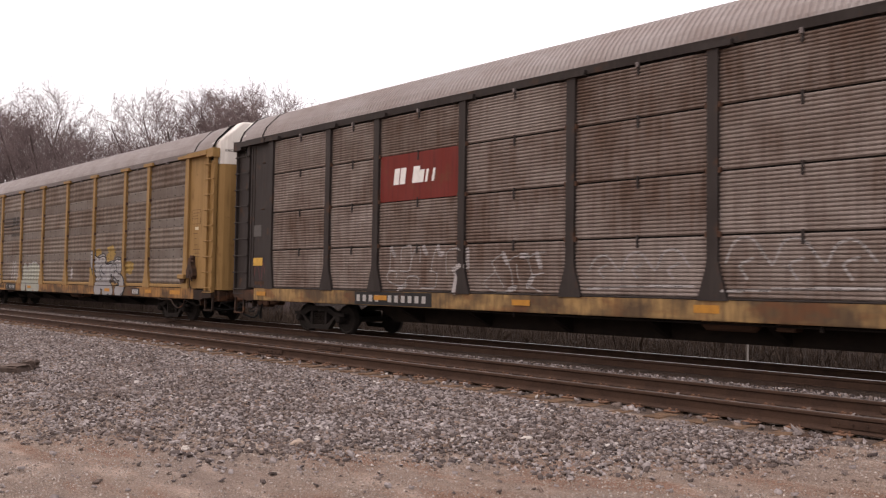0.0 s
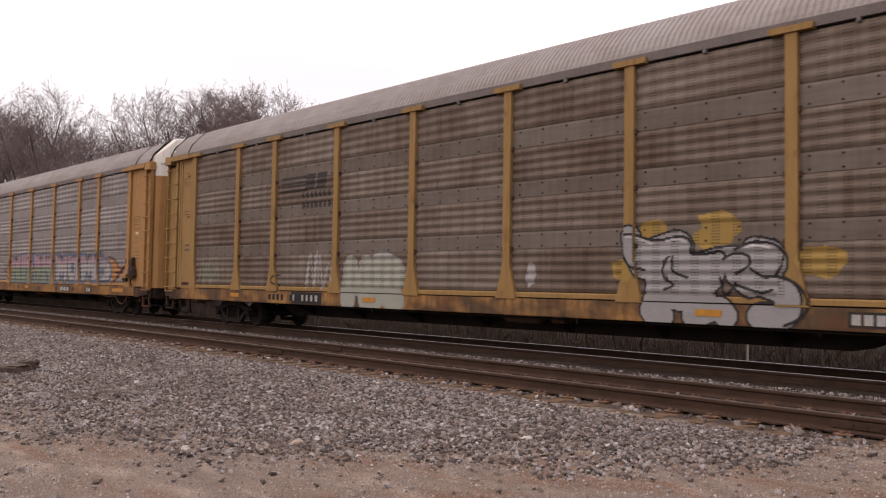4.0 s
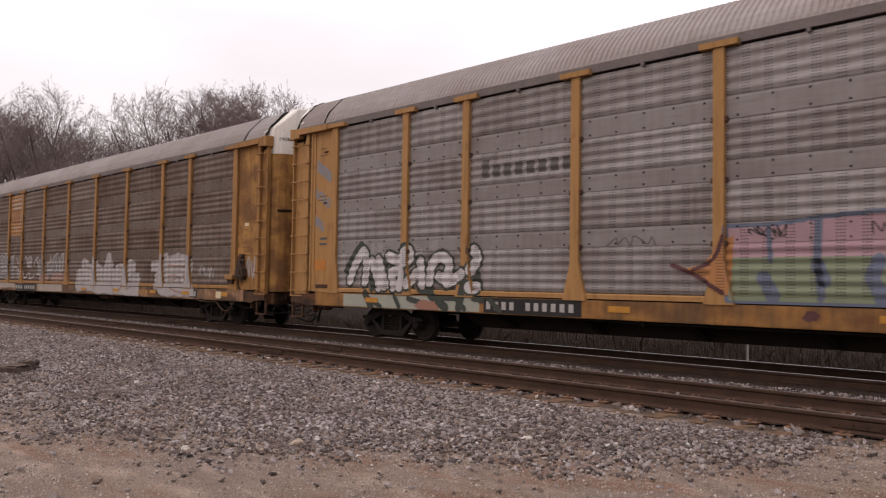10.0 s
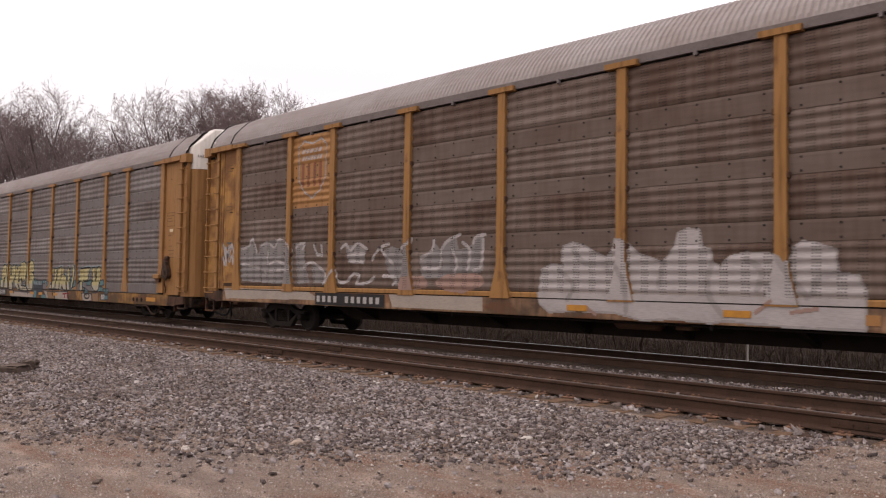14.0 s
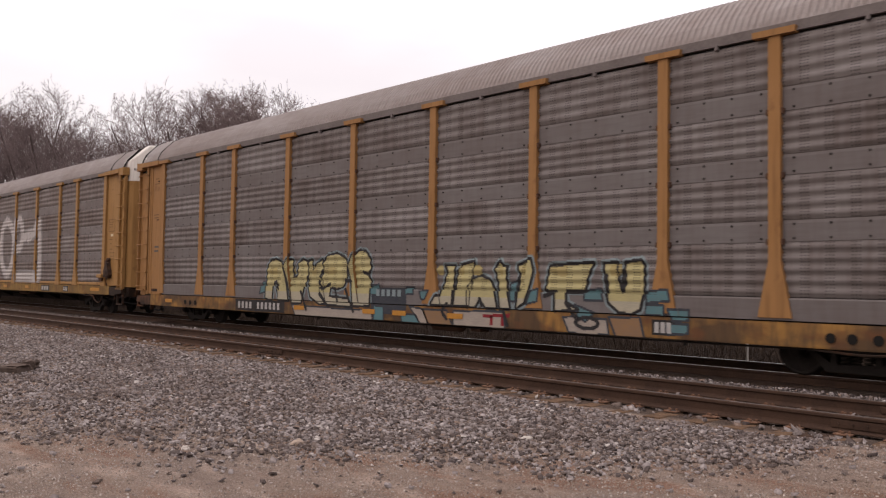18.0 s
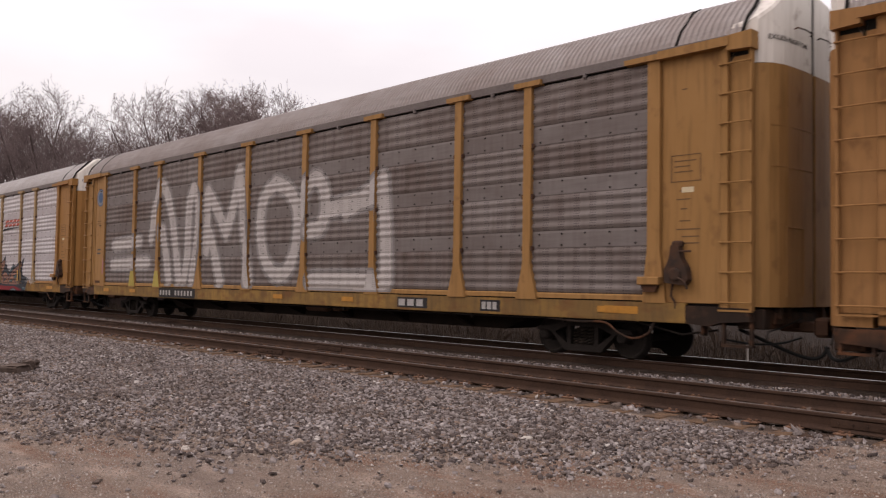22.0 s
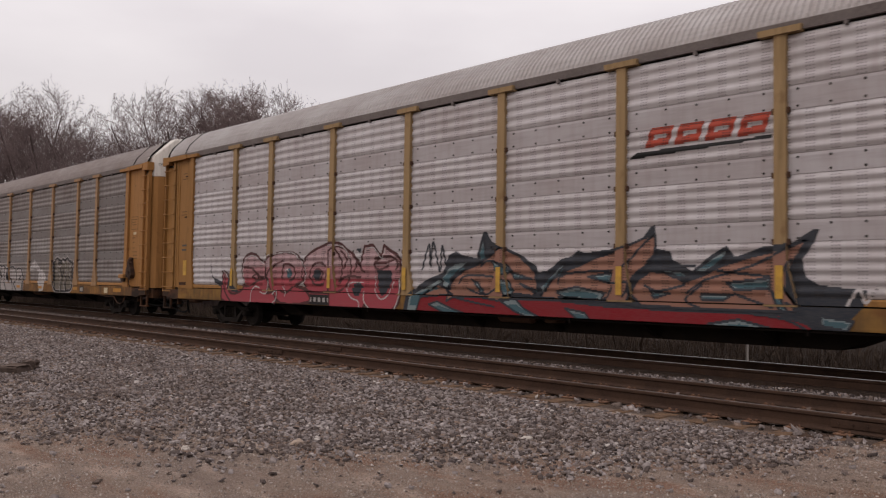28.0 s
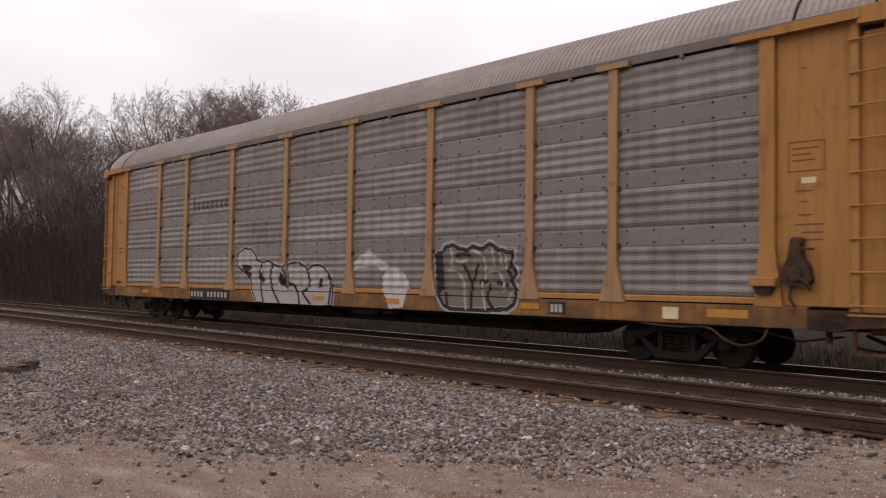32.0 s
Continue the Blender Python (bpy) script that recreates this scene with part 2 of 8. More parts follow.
BANDS = dict((k, panel_metal("flat_band_" + k, c, d, 0.6, holes=0.0)) for k, c, d in (
    ("b", (0.16, 0.138, 0.12), (0.075, 0.06, 0.05)), ("c", (0.225, 0.212, 0.208), (0.13, 0.118, 0.114)),
    ("d", (0.14, 0.112, 0.096), (0.07, 0.051, 0.041)), ("e", (0.155, 0.145, 0.143), (0.095, 0.085, 0.083)),
    ("f", (0.18, 0.162, 0.157), (0.095, 0.083, 0.079)), ("g", (0.42, 0.41, 0.425), (0.26, 0.248, 0.254)),
    ("h", (0.19, 0.183, 0.182), (0.125, 0.117, 0.114))))


# ---- mesh helpers ----
def part(name, bm, material, parent=None, label=""):
    """Links a bmesh as one mesh object under a thing or part."""
    me = bpy.data.meshes.new(name)
    bm.to_mesh(me)
    bm.free()
    return placed(name, me, material, parent, label)


def placed(name, me, material, parent=None, label="", at=(0, 0, 0)):
    if not me.materials and material:
        me.materials.append(material)
    ob = new(name, me)
    ob.location = at
    ob.parent = parent
    if label:
        ob["label"] = label
    return ob


def add_box(bm, x0, x1, y0, y1, z0, z1, bevel=0.0):
    vs = [bm.verts.new((x, y, z)) for z in (z0, z1) for x, y in ((x0, y0), (x1, y0), (x1, y1), (x0, y1))]
    fs = [bm.faces.new([vs[i] for i in f]) for f in ((3, 2, 1, 0), (4, 5, 6, 7), (0, 1, 5, 4), (1, 2, 6, 5), (2, 3, 7, 6), (3, 0, 4, 7))]
    if bevel:
        bmesh.ops.bevel(bm, geom=list({e for f in fs for e in f.edges}), offset=bevel, segments=1, affect="EDGES")
    return fs


def box(x0, x1, y0, y1, z0, z1, bevel=0.0):
    bm = bmesh.new()
    add_box(bm, x0, x1, y0, y1, z0, z1, bevel)
    return bm


def add_prism(bm, pts, axis, a, b):
    """A closed outline pts pushed along an axis from a to b."""
    def v(p, s):
        return {"x": (s, p[0], p[1]), "y": (p[0], s, p[1]), "z": (p[0], p[1], s)}[axis]
    lo = [bm.verts.new(v(p, a)) for p in pts]
    hi = [bm.verts.new(v(p, b)) for p in pts]
    k = len(pts)
    fs = [bm.faces.new((lo[i], lo[(i + 1) % k], hi[(i + 1) % k], hi[i])) for i in range(k)]
    fs += [bm.faces.new(lo[::-1]), bm.faces.new(hi)]
    bmesh.ops.recalc_face_normals(bm, faces=fs)
    return fs


def prism(pts, axis, a, b):
    bm = bmesh.new()
    add_prism(bm, pts, axis, a, b)
    return bm


def add_tube(bm, path, r, sides=6):
    path = [Vector(p) for p in path]
    rings = []
    for i, p in enumerate(path):
        d = (path[min(i + 1, len(path) - 1)] - path[max(i - 1, 0)]).normalized()
        u = d.orthogonal().normalized() if i == 0 else (rings_u - d * rings_u.dot(d)).normalized()
        rings_u = u
        w = d.cross(u)
        rr = r[i] if isinstance(r, (list, tuple)) else r
        rings.append([bm.verts.new(p + (u * math.cos(a) + w * math.sin(a)) * rr) for a in (2 * math.pi * k / sides for k in range(sides))])
    for a, c in zip(rings, rings[1:]):
        for k in range(sides):
            bm.faces.new((a[k], a[(k + 1) % sides], c[(k + 1) % sides], c[k]))
    bm.faces.new(rings[0][::-1])
    bm.faces.new(rings[-1])


def tube(path, r, sides=6):
    bm = bmesh.new()
    add_tube(bm, path, r, sides)
    return bm


def add_disc(bm, radii, ys, sides=28, cx=0.0, cz=0.0):
    """A body of revolution about y: radii at the stations ys."""
    rings = [[bm.verts.new((cx + r * math.cos(2 * math.pi * k / sides), y, cz + r * math.sin(2 * math.pi * k / sides))) for k in range(sides)] for r, y in zip(radii, ys)]
    fs = []
    for a, c in zip(rings, rings[1:]):
        for k in range(sides):
            fs.append(bm.faces.new((a[k], a[(k + 1) % sides], c[(k + 1) % sides], c[k])))
    fs += [bm.faces.new(rings[0][::-1]), bm.faces.new(rings[-1])]
    bmesh.ops.recalc_face_normals(bm, faces=fs)


def thing(name, label, category, group="", kind="", at=(0, 0, 0)):
    e = new(name)
    e.empty_display_size = 0.3
    e.location = at
    return tagged(e, label, category, group, kind)


MESHES = {}


def shared(key, make, material):
    """One mesh for all alike pieces."""
    k = (key, material.name)
    if k not in MESHES:
        bm = make()
        me = bpy.data.meshes.new(key if isinstance(key, str) else key[0])
        bm.to_mesh(me)
        bm.free()
        me.materials.append(material)
        MESHES[k] = me
    return MESHES[k]


def from_flat(name, verts, loops, sizes, k, count, material):
    """Many copies of one small face pattern, k vertices each, filled in bulk."""
    me = bpy.data.meshes.new(name)
    me.vertices.add(len(verts))
    me.vertices.foreach_set("co", verts.ravel())
    every = (loops[None] + k * np.arange(count)[:, None]).ravel()
    me.loops.add(len(every))
    me.loops.foreach_set("vertex_index", every)
    n = np.tile(np.array(sizes), count)
    me.polygons.add(len(n))
    me.polygons.foreach_set("loop_start", np.concatenate([[0], np.cumsum(n)[:-1]]))
    me.materials.append(material)
    me.update(calc_edges=True)
    return me


def from_arrays(name, verts, faces, material):
    me = bpy.data.meshes.new(name)
    me.from_pydata(verts, [], faces)
    me.materials.append(material)
    me.update()
    return me


# ---- the ground and the two tracks ----
NEAR_RAILS = (9.536, 11.037)
TRAIN_RAILS = (13.15, 14.65)
TRAIN_Y, TRAIN_Z = 13.90, 0.038


def smooth(a, b, v):
    t = min(1.0, max(0.0, (v - a) / (b - a)))
    return t * t * (3 - 2 * t)


def gravel_edge(x):
    """Where the loose ballast gives way to trodden dirt."""
    line = np.interp(x, (-40, -14, -11, -9.3, -7.9, -6.9, -6.2, -5.4, -4.7, -4.1, -2), (3.2, 4.1, 4.1, 4.35, 4.95, 5.5, 6.4, 6.9, 7.2, 8.0, 9.5))
    return float(line) + 0.3 * noise.noise((x * 0.6, 3.1, 0)) + 0.15 * noise.noise((x * 1.9, 7.7, 0))


def ground_z(x, y):
    z = -0.40 + 0.16 * smooth(4.5, 8.7, y) + 0.02 * smooth(8.9, 9.2, y)
    z += 0.10 * smooth(12.0, 12.9, y) * (1 - smooth(15.6, 17.5, y)) - 0.1 * smooth(15.8, 18, y)
    z += 0.9 * smooth(19, 45, y) * smooth(-25, -60, x)
    near = 1 - smooth(8.6, 9.0, y)
    z += near * (0.03 * noise.noise((x * 0.5, y * 0.5, 0)) + 0.012 * noise.noise((x * 2.1, y * 2.1, 5)))
    z += near * 0.10 * smooth(-4.4, -2.9, x) * smooth(6.5, 8.4, y)
    return z


def ground_material():
    m, n, l, b = shader("trodden_dirt_and_fines", 0.95)
    b.inputs["Specular IOR Level"].default_value = 0.05
    co = n.new("ShaderNodeNewGeometry").outputs["Position"]
    big = noise_fac(n, l, co, 0.55, 5, (1, 1.6, 1), 0.38, 0.64)
    mid = noise_fac(n, l, co, 2.6, 8, (1, 1.4, 1), 0.4, 0.68)
    fine = noise_fac(n, l, co, 42, 6, (1, 1, 1), 0.3, 0.7)
    grit = noise_fac(n, l, co, 75, 3, (1, 1, 1), 0.52, 0.62)
    col = blend(n, l, big, (0.250, 0.184, 0.148), (0.222, 0.172, 0.148))
    tan = noise_fac(n, l, co, 1.5, 6, (0.7, 2.2, 1), 0.5, 0.66)
    col = blend(n, l, maths(n, l, "MULTIPLY", tan, 0.95), col, (0.42, 0.32, 0.26))
    col = blend(n, l, maths(n, l, "MULTIPLY", mid, 0.45), col, (0.15, 0.108, 0.085))
    red = noise_fac(n, l, co, 1.1, 8, (0.7, 2.0, 1), 0.5, 0.62)
    col = blend(n, l, maths(n, l, "MULTIPLY", red, 0.85), col, (0.20, 0.105, 0.068))
    col = blend(n, l, maths(n, l, "MULTIPLY", fine, 0.55), col, (0.07, 0.052, 0.043))
    col = blend(n, l, maths(n, l, "MULTIPLY", grit, 0.4), col, (0.42, 0.36, 0.31))
    # dry winter grass beyond the tracks, darkened in colour for the train's shade
    sep = n.new("ShaderNodeSeparateXYZ")
    l.new(co, sep.inputs[0])
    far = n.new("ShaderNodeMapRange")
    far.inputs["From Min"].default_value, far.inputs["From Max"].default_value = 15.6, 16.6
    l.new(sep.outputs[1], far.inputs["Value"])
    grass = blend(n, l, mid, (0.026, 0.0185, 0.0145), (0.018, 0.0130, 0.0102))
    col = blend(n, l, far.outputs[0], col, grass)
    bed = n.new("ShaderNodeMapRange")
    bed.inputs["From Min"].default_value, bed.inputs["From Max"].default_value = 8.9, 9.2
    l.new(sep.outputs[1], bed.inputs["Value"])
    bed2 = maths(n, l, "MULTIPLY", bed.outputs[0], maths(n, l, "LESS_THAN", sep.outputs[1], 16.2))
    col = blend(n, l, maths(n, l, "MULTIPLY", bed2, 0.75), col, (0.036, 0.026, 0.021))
    l.new(col, b.inputs["Base Color"])
    h = maths(n, l, "MULTIPLY_ADD", fine, 0.6, maths(n, l, "MULTIPLY", grit, 0.5))
    bumped(n, l, b, h, 0.9, 0.025)
    return m


def build_ground():
    xs = [-2500, -900, -400, -220, -150] + [-110 + 2.0 * i for i in range(30)] + [-50 + 0.4 * i for i in range(138)] + [6, 9, 14, 25, 60, 160, 500, 2500]
    ys = [-2500, -700, -200, -60, -20, -8, -3] + [0.35 * i for i in range(54)] + [19.5, 21, 23, 26, 30, 36, 45, 60, 90, 150, 300, 800, 2500]
    verts = [(x, y, ground_z(x, y)) for y in ys for x in xs]
    w = len(xs)
    faces = [(j * w + i, j * w + i + 1, (j + 1) * w + i + 1, (j + 1) * w + i) for j in range(len(ys) - 1) for i in range(w - 1)]
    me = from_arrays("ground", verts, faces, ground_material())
    me.shade_smooth()
    tagged(new("ground", me), "trodden reddish-brown dirt with fine gravel beside the railway", "ground", kind="structure")


build_ground()


def stone_material(name, tints, patch_tint):
    m, n, l, b = shader(name, 0.9)
    rnd = n.new("ShaderNodeNewGeometry").outputs["Random Per Island"]
    r = n.new("ShaderNodeValToRGB")
    r.color_ramp.interpolation = "CONSTANT"
    for i, (p, c) in enumerate(tints):
        e = r.color_ramp.elements[i] if i < 2 else r.color_ramp.elements.new(p)
        e.position, e.color = p, (*c, 1)
    l.new(rnd, r.inputs[0])
    co = n.new("ShaderNodeNewGeometry").outputs["Position"]
    sp = noise_fac(n, l, co, 45, 5)
    patch = noise_fac(n, l, co, 0.9, 6, (1, 1.7, 1), 0.44, 0.64)
    col = blend(n, l, maths(n, l, "MULTIPLY", sp, 0.35), r.outputs[0], (0.09, 0.075, 0.07))
    col = blend(n, l, maths(n, l, "MULTIPLY", patch, 0.38), col, patch_tint)
    l.new(col, b.inputs["Base Color"])
    bumped(n, l, b, sp, 0.3, 0.006)
    return m


STONE = stone_material("crushed_ballast_stone", (
    (0.0, (0.195, 0.166, 0.158)), (0.17, (0.060, 0.047, 0.043)), (0.36, (0.26, 0.226, 0.217)), (0.52, (0.150, 0.116, 0.100)),
    (0.64, (0.32, 0.282, 0.271)), (0.76, (0.082, 0.066, 0.063)), (0.90, (0.215, 0.154, 0.122)), (0.98, (0.46, 0.42, 0.39))), (0.10, 0.073, 0.061))
PEBBLE = stone_material("mixed_grit_and_pebbles", (
    (0.0, (0.225, 0.186, 0.160)), (0.22, (0.160, 0.127, 0.107)), (0.36, (0.275, 0.238, 0.211)), (0.52, (0.192, 0.152, 0.126)),
    (0.66, (0.335, 0.292, 0.258)), (0.78, (0.12, 0.092, 0.077)), (0.88, (0.205, 0.137, 0.102)), (0.972, (0.40, 0.355, 0.32))), (0.24, 0.175, 0.13))


def stone_field(name, label, count, place, size, seed, flat=0.62, material=None, small=False):
    """Many broken stones in one mesh: each a jittered cube with chipped faces, or a wedge."""
    rng = np.random.RandomState(seed)
    base = np.array([(-1, -1, -1), (1, -1, -1), (1, 1, -1), (-1, 1, -1), (-1, -1, 1), (1, -1, 1), (1, 1, 1), (-1, 1, 1)], float)
    fq = [(0, 1, 5, 4), (1, 2, 6, 5), (2, 3, 7, 6), (3, 0, 4, 7), (4, 5, 6, 7)]
    if small:
        base = np.array([(-1, -1, -1), (1, -1, -1), (1, 1, -1), (-1, 1, -1), (-0.5, 0, 1), (0.5, 0, 1)], float)
        fq = [(0, 1, 5, 4), (2, 3, 4, 5), (1, 2, 5), (3, 0, 4)]
    k = len(base)
    pts = []
    while len(pts) < count:
        p = place(rng)
        if p:
            pts.append(p)
    pts = np.array(pts)
    s = size(rng, count)[:, None, None]
    v = base[None] * (0.55 + 0.45 * rng.rand(count, k, 1)) * (0.75 + 0.5 * rng.rand(count, 1, 3)) + rng.normal(0, 0.10, (count, k, 3))
    a = rng.rand(count) * 6.283
    tx, ty = rng.normal(0, 0.28, count), rng.normal(0, 0.28, count)
    v[:, :, 2] *= flat
    z = v[:, :, 2] + tx[:, None] * v[:, :, 0] + ty[:, None] * v[:, :, 1]
    x = np.cos(a)[:, None] * v[:, :, 0] - np.sin(a)[:, None] * v[:, :, 1]
    y = np.sin(a)[:, None] * v[:, :, 0] + np.cos(a)[:, None] * v[:, :, 1]
    v = np.stack([x, y, z], -1) * s * 0.5 + pts[:, None, :]
    me = from_flat(name, v.reshape(-1, 3), np.array([i for q in fq for i in q]), [len(q) for q in fq], k, count, material or STONE)
    return tagged(new(name, me), label, "gravel", kind="stuff")


def shoulder_place(rng):
    x = -2.0 - 36 * rng.rand() ** 1.7
    y = 1.8 + 7.15 * rng.rand()
    g = gravel_edge(x)
    reach = 0.5 * noise.noise((x * 0.9, y * 1.6, 4.0))
    if rng.rand() > smooth(g - 1.7, g + 1.5, y + 1.4 * reach) + 0.012:
        return None
    if y > 8.66 + 0.3 * rng.rand() or (noise.noise((x * 0.7, y * 0.9, 2.0)) > 0.28 and y < g + 1.2 and rng.rand() < 0.5):
        return None
    if x > -3.9 + 0.8 * rng.rand() and y > 7.6 and rng.rand() < 0.85:
        return None
    return (x, y, ground_z(x, y) + 0.004 + 0.022 * rng.rand())


stone_field("ballast_shoulder", "loose grey and brown crushed stone ballast beside the track", 66000, shoulder_place,
            lambda r, c: 0.026 + 0.040 * r.rand(c) ** 1.7, 11, 0.5)
stone_field("fine_ballast", "smaller broken stone chips lying among the ballast", 50000, shoulder_place,
            lambda r, c: 0.020 + 0.026 * r.rand(c) ** 2.0, 16, 0.5, None, True)


def far_shoulder(rng):
    x = -36 - 60 * rng.rand() ** 1.4
    y = 3.0 + 6.0 * rng.rand()
    return (x, y, ground_z(x, y) + 0.02)


stone_field("far_ballast_shoulder", "loose grey crushed stone beside the track in the distance", 7000, far_shoulder, lambda r, c: 0.06 + 0.06 * r.rand(c), 12)


def pebble_place(rng):
    x = -1.6 - 14.5 * rng.rand() ** 1.25
    y = 1.7 + 7.0 * rng.rand() ** 1.1
    if y < -x * 0.24:
        return None
    if y > gravel_edge(x) + 1.2 or rng.rand() > 0.8 + 1.3 * noise.noise((x * 0.8, y * 1.9, 9.0)):
        return None
    return (x, y, ground_z(x, y) + 0.004)


stone_field("scattered_pebbles", "small pale pebbles scattered over trodden dirt", 62000, pebble_place, lambda r, c: 0.008 + 0.020 * r.rand(c) ** 3.0, 13, 0.75, PEBBLE, True)


def between_place(rng):
    x = -1 - 95 * rng.rand() ** 1.5
    y = 11.95 + 0.45 * rng.rand()
    return (x, y, -0.165 + 0.09 * rng.rand() * (1 - abs(y - 12.15) / 0.4))


stone_field("ballast_between_tracks", "pale crushed stone heaped between the two tracks", 13000, between_place, lambda r, c: 0.03 + 0.026 * r.rand(c), 14)


def bed_place(rng):
    x = -1 - 60 * rng.rand() ** 1.5
    y = 9.1 + 6.6 * rng.rand()
    return (x, y, -0.235 + 0.04 * rng.rand()) if not 11.7 < y < 12.6 else None


stone_field("track_bed_ballast", "soot-darkened crushed stone between the ties", 9000, bed_place, lambda r, c: 0.045 + 0.04 * r.rand(c), 15)


def rail_profile(y, top):
    """Half a flat-bottomed rail, mirrored: foot, web and head."""
    h = [(0.075, 0.0), (0.075, 0.012), (0.02, 0.032), (0.009, 0.05), (0.009, 0.13), (0.018, 0.142), (0.037, 0.15), (0.037, 0.176), (0.029, 0.186)]
    return [(y + a, top - 0.186 + b) for a, b in h] + [(y - a, top - 0.186 + b) for a, b in reversed(h)]


def build_track(name, rails, top, label, polish, tie_x0, tie_x1, pitch=0.52):
    t = thing(name, label, "railway track", kind="structure")
    for y in rails:
        r = part("rail", prism(rail_profile(y, top), "x", -900, 300), RAIL_SIDE, t, "rust-brown flat-bottomed steel rail")
        part("running_face", box(-900, 300, y - 0.027, y + 0.027, top, top + 0.003), polish, r, "worn shiny running face")
        for k in range(5):
            x = -3.3 - 11.9 * k
            bm = bmesh.new()
            add_box(bm, x - 0.46, x + 0.46, y - 0.034, y - 0.012, top - 0.145, top - 0.055, 0.006)
            for q in range(6):
                add_disc(bm, (0.014, 0.014), (y - 0.05, y - 0.033), 6, x - 0.38 + 0.152 * q, top - 0.1)
            part("joint_bar", bm, RAIL_SIDE, r, "bolted rusty joint bar")
    mid = sum(rails) / 2
    rng = random.Random(len(name))
    tie_me = [shared(("tie", name, v), lambda: tie_mesh(rng), TIE_WOOD) for v in range(4)]
    plate_me = shared(("tie_plate",), plate_mesh, PLATE)
    x = tie_x1
    k = 0
    while x > tie_x0:
        o = placed("tie", tie_me[k % 4], TIE_WOOD, t, at=(x, mid + rng.uniform(-0.09, 0.09), top - 0.198 - rng.uniform(0, 0.02)))
        o.rotation_euler = (0, 0, rng.uniform(-0.02, 0.02))
        if x > -34:
            for y in rails:
                placed("tie_plate", plate_me, PLATE, t, at=(x, y, top - 0.2))
        x -= pitch * rng.uniform(0.95, 1.05)
        k += 1
    return t


def tie_mesh(rng):
    bm = bmesh.new()
    add_box(bm, -0.115, 0.115, -1.34, 1.34, -0.17, 0.0, 0.012)
    bmesh.ops.subdivide_edges(bm, edges=[e for e in bm.edges if abs((e.verts[0].co - e.verts[1].co).y) > 1], cuts=6)
    for v in bm.verts:
        v.co += Vector((rng.uniform(-0.007, 0.007), rng.uniform(-0.02, 0.02), rng.uniform(-0.007, 0.003)))
    return bm


def plate_mesh():
    bm = bmesh.new()
    add_box(bm, -0.095, 0.095, -0.19, 0.19, -0.002, 0.016, 0.004)
    for sx, sy in ((-0.05, -0.095), (0.05, -0.095), (-0.05, 0.095), (0.05, 0.095), (0.0, -0.15), (0.03, 0.15)):
        add_box(bm, sx - 0.014, sx + 0.014, sy - 0.014, sy + 0.014, 0.014, 0.042, 0.004)
    return bm


build_track("near_track", NEAR_RAILS, 0.0, "empty railway track of rusty rails on weathered wooden ties", RAIL_TOP, -62, 1.0)
build_track("train_track", TRAIN_RAILS, TRAIN_Z, "railway track under the train, dark with brake dust", RAIL_TOP_BRIGHT, -50, 1.0)

# ---- the autorack cars ----
SIDE, PANEL_OUT, PANEL_IN, BAND_Y, SILL_Y, DOOR_Y = -1.575, -1.515, -1.484, -1.494, -1.55, -1.49
POSTS = (-9.08, -7.15, -4.29, -1.43, 1.43, 4.29, 7.15, 9.08)
BAY_ENDS = (-11.66, 11.78)
ROOF = [(-1.51, 5.37), (-1.475, 5.45), (-1.37, 5.64), (-1.20, 5.83), (-0.97, 6.05), (-0.72, 6.17), (-0.42, 6.23), (0.0, 6.25)]
ROOF_FULL = ROOF + [(-y, z) for y, z in reversed(ROOF[:-1])]
ROWS = ((5.18, 4.03), (4.03, 3.05), (3.05, 2.04), (2.04, 1.20))
ROWS_A = ((5.18, 4.28), (4.25, 3.22), (3.19, 2.19), (2.16, 1.17))


def row_segments(row, last, fine):
    """The outline of one panel row from its top down: (z, y, z, y) pieces."""
    zt, zb = row
    segs, count = [], 15 if fine else (5 if last else 4)
    foot = zb if (last or fine) else zt - 0.68 * (zt - zb)
    p = (zt - foot) / count
    out = PANEL_IN - 0.026 if fine else PANEL_OUT
    for k in range(count):
        z = zt - k * p
        if fine:
            segs += [(z, PANEL_IN, z - 0.3 * p, out), (z - 0.3 * p, out, z - 0.62 * p, out), (z - 0.62 * p, out, z - p, PANEL_IN)]
        else:
            depth = [PANEL_IN + (out - PANEL_IN) * (0.5 - 0.5 * math.cos(2 * math.pi * j / 8)) for j in range(9)]
            segs += [(z - p * j / 8, depth[j], z - p * (j + 1) / 8, depth[j + 1]) for j in range(8)]
    return segs, foot


def side_segments(kind):
    """The whole side from the eave to the bottom of the sill."""
    rows = ROWS_A if kind["fine"] else ROWS
    segs = []
    for i, row in enumerate(rows):
        s, foot = row_segments(row, i == 3, kind["fine"])
        segs += s
        if foot > row[1] + 0.05:
            segs.append((foot, BAND_Y, row[1], BAND_Y))
        if i < 3 and rows[i + 1][0] < row[1] - 0.01:
            segs.append((row[1], PANEL_IN, rows[i + 1][0], PANEL_IN))
    segs.append((rows[3][1], -1.545, kind["sill"][1], -1.545))
    segs.append((kind["sill"][1], SILL_Y, kind["sill"][0], SILL_Y))
    return segs


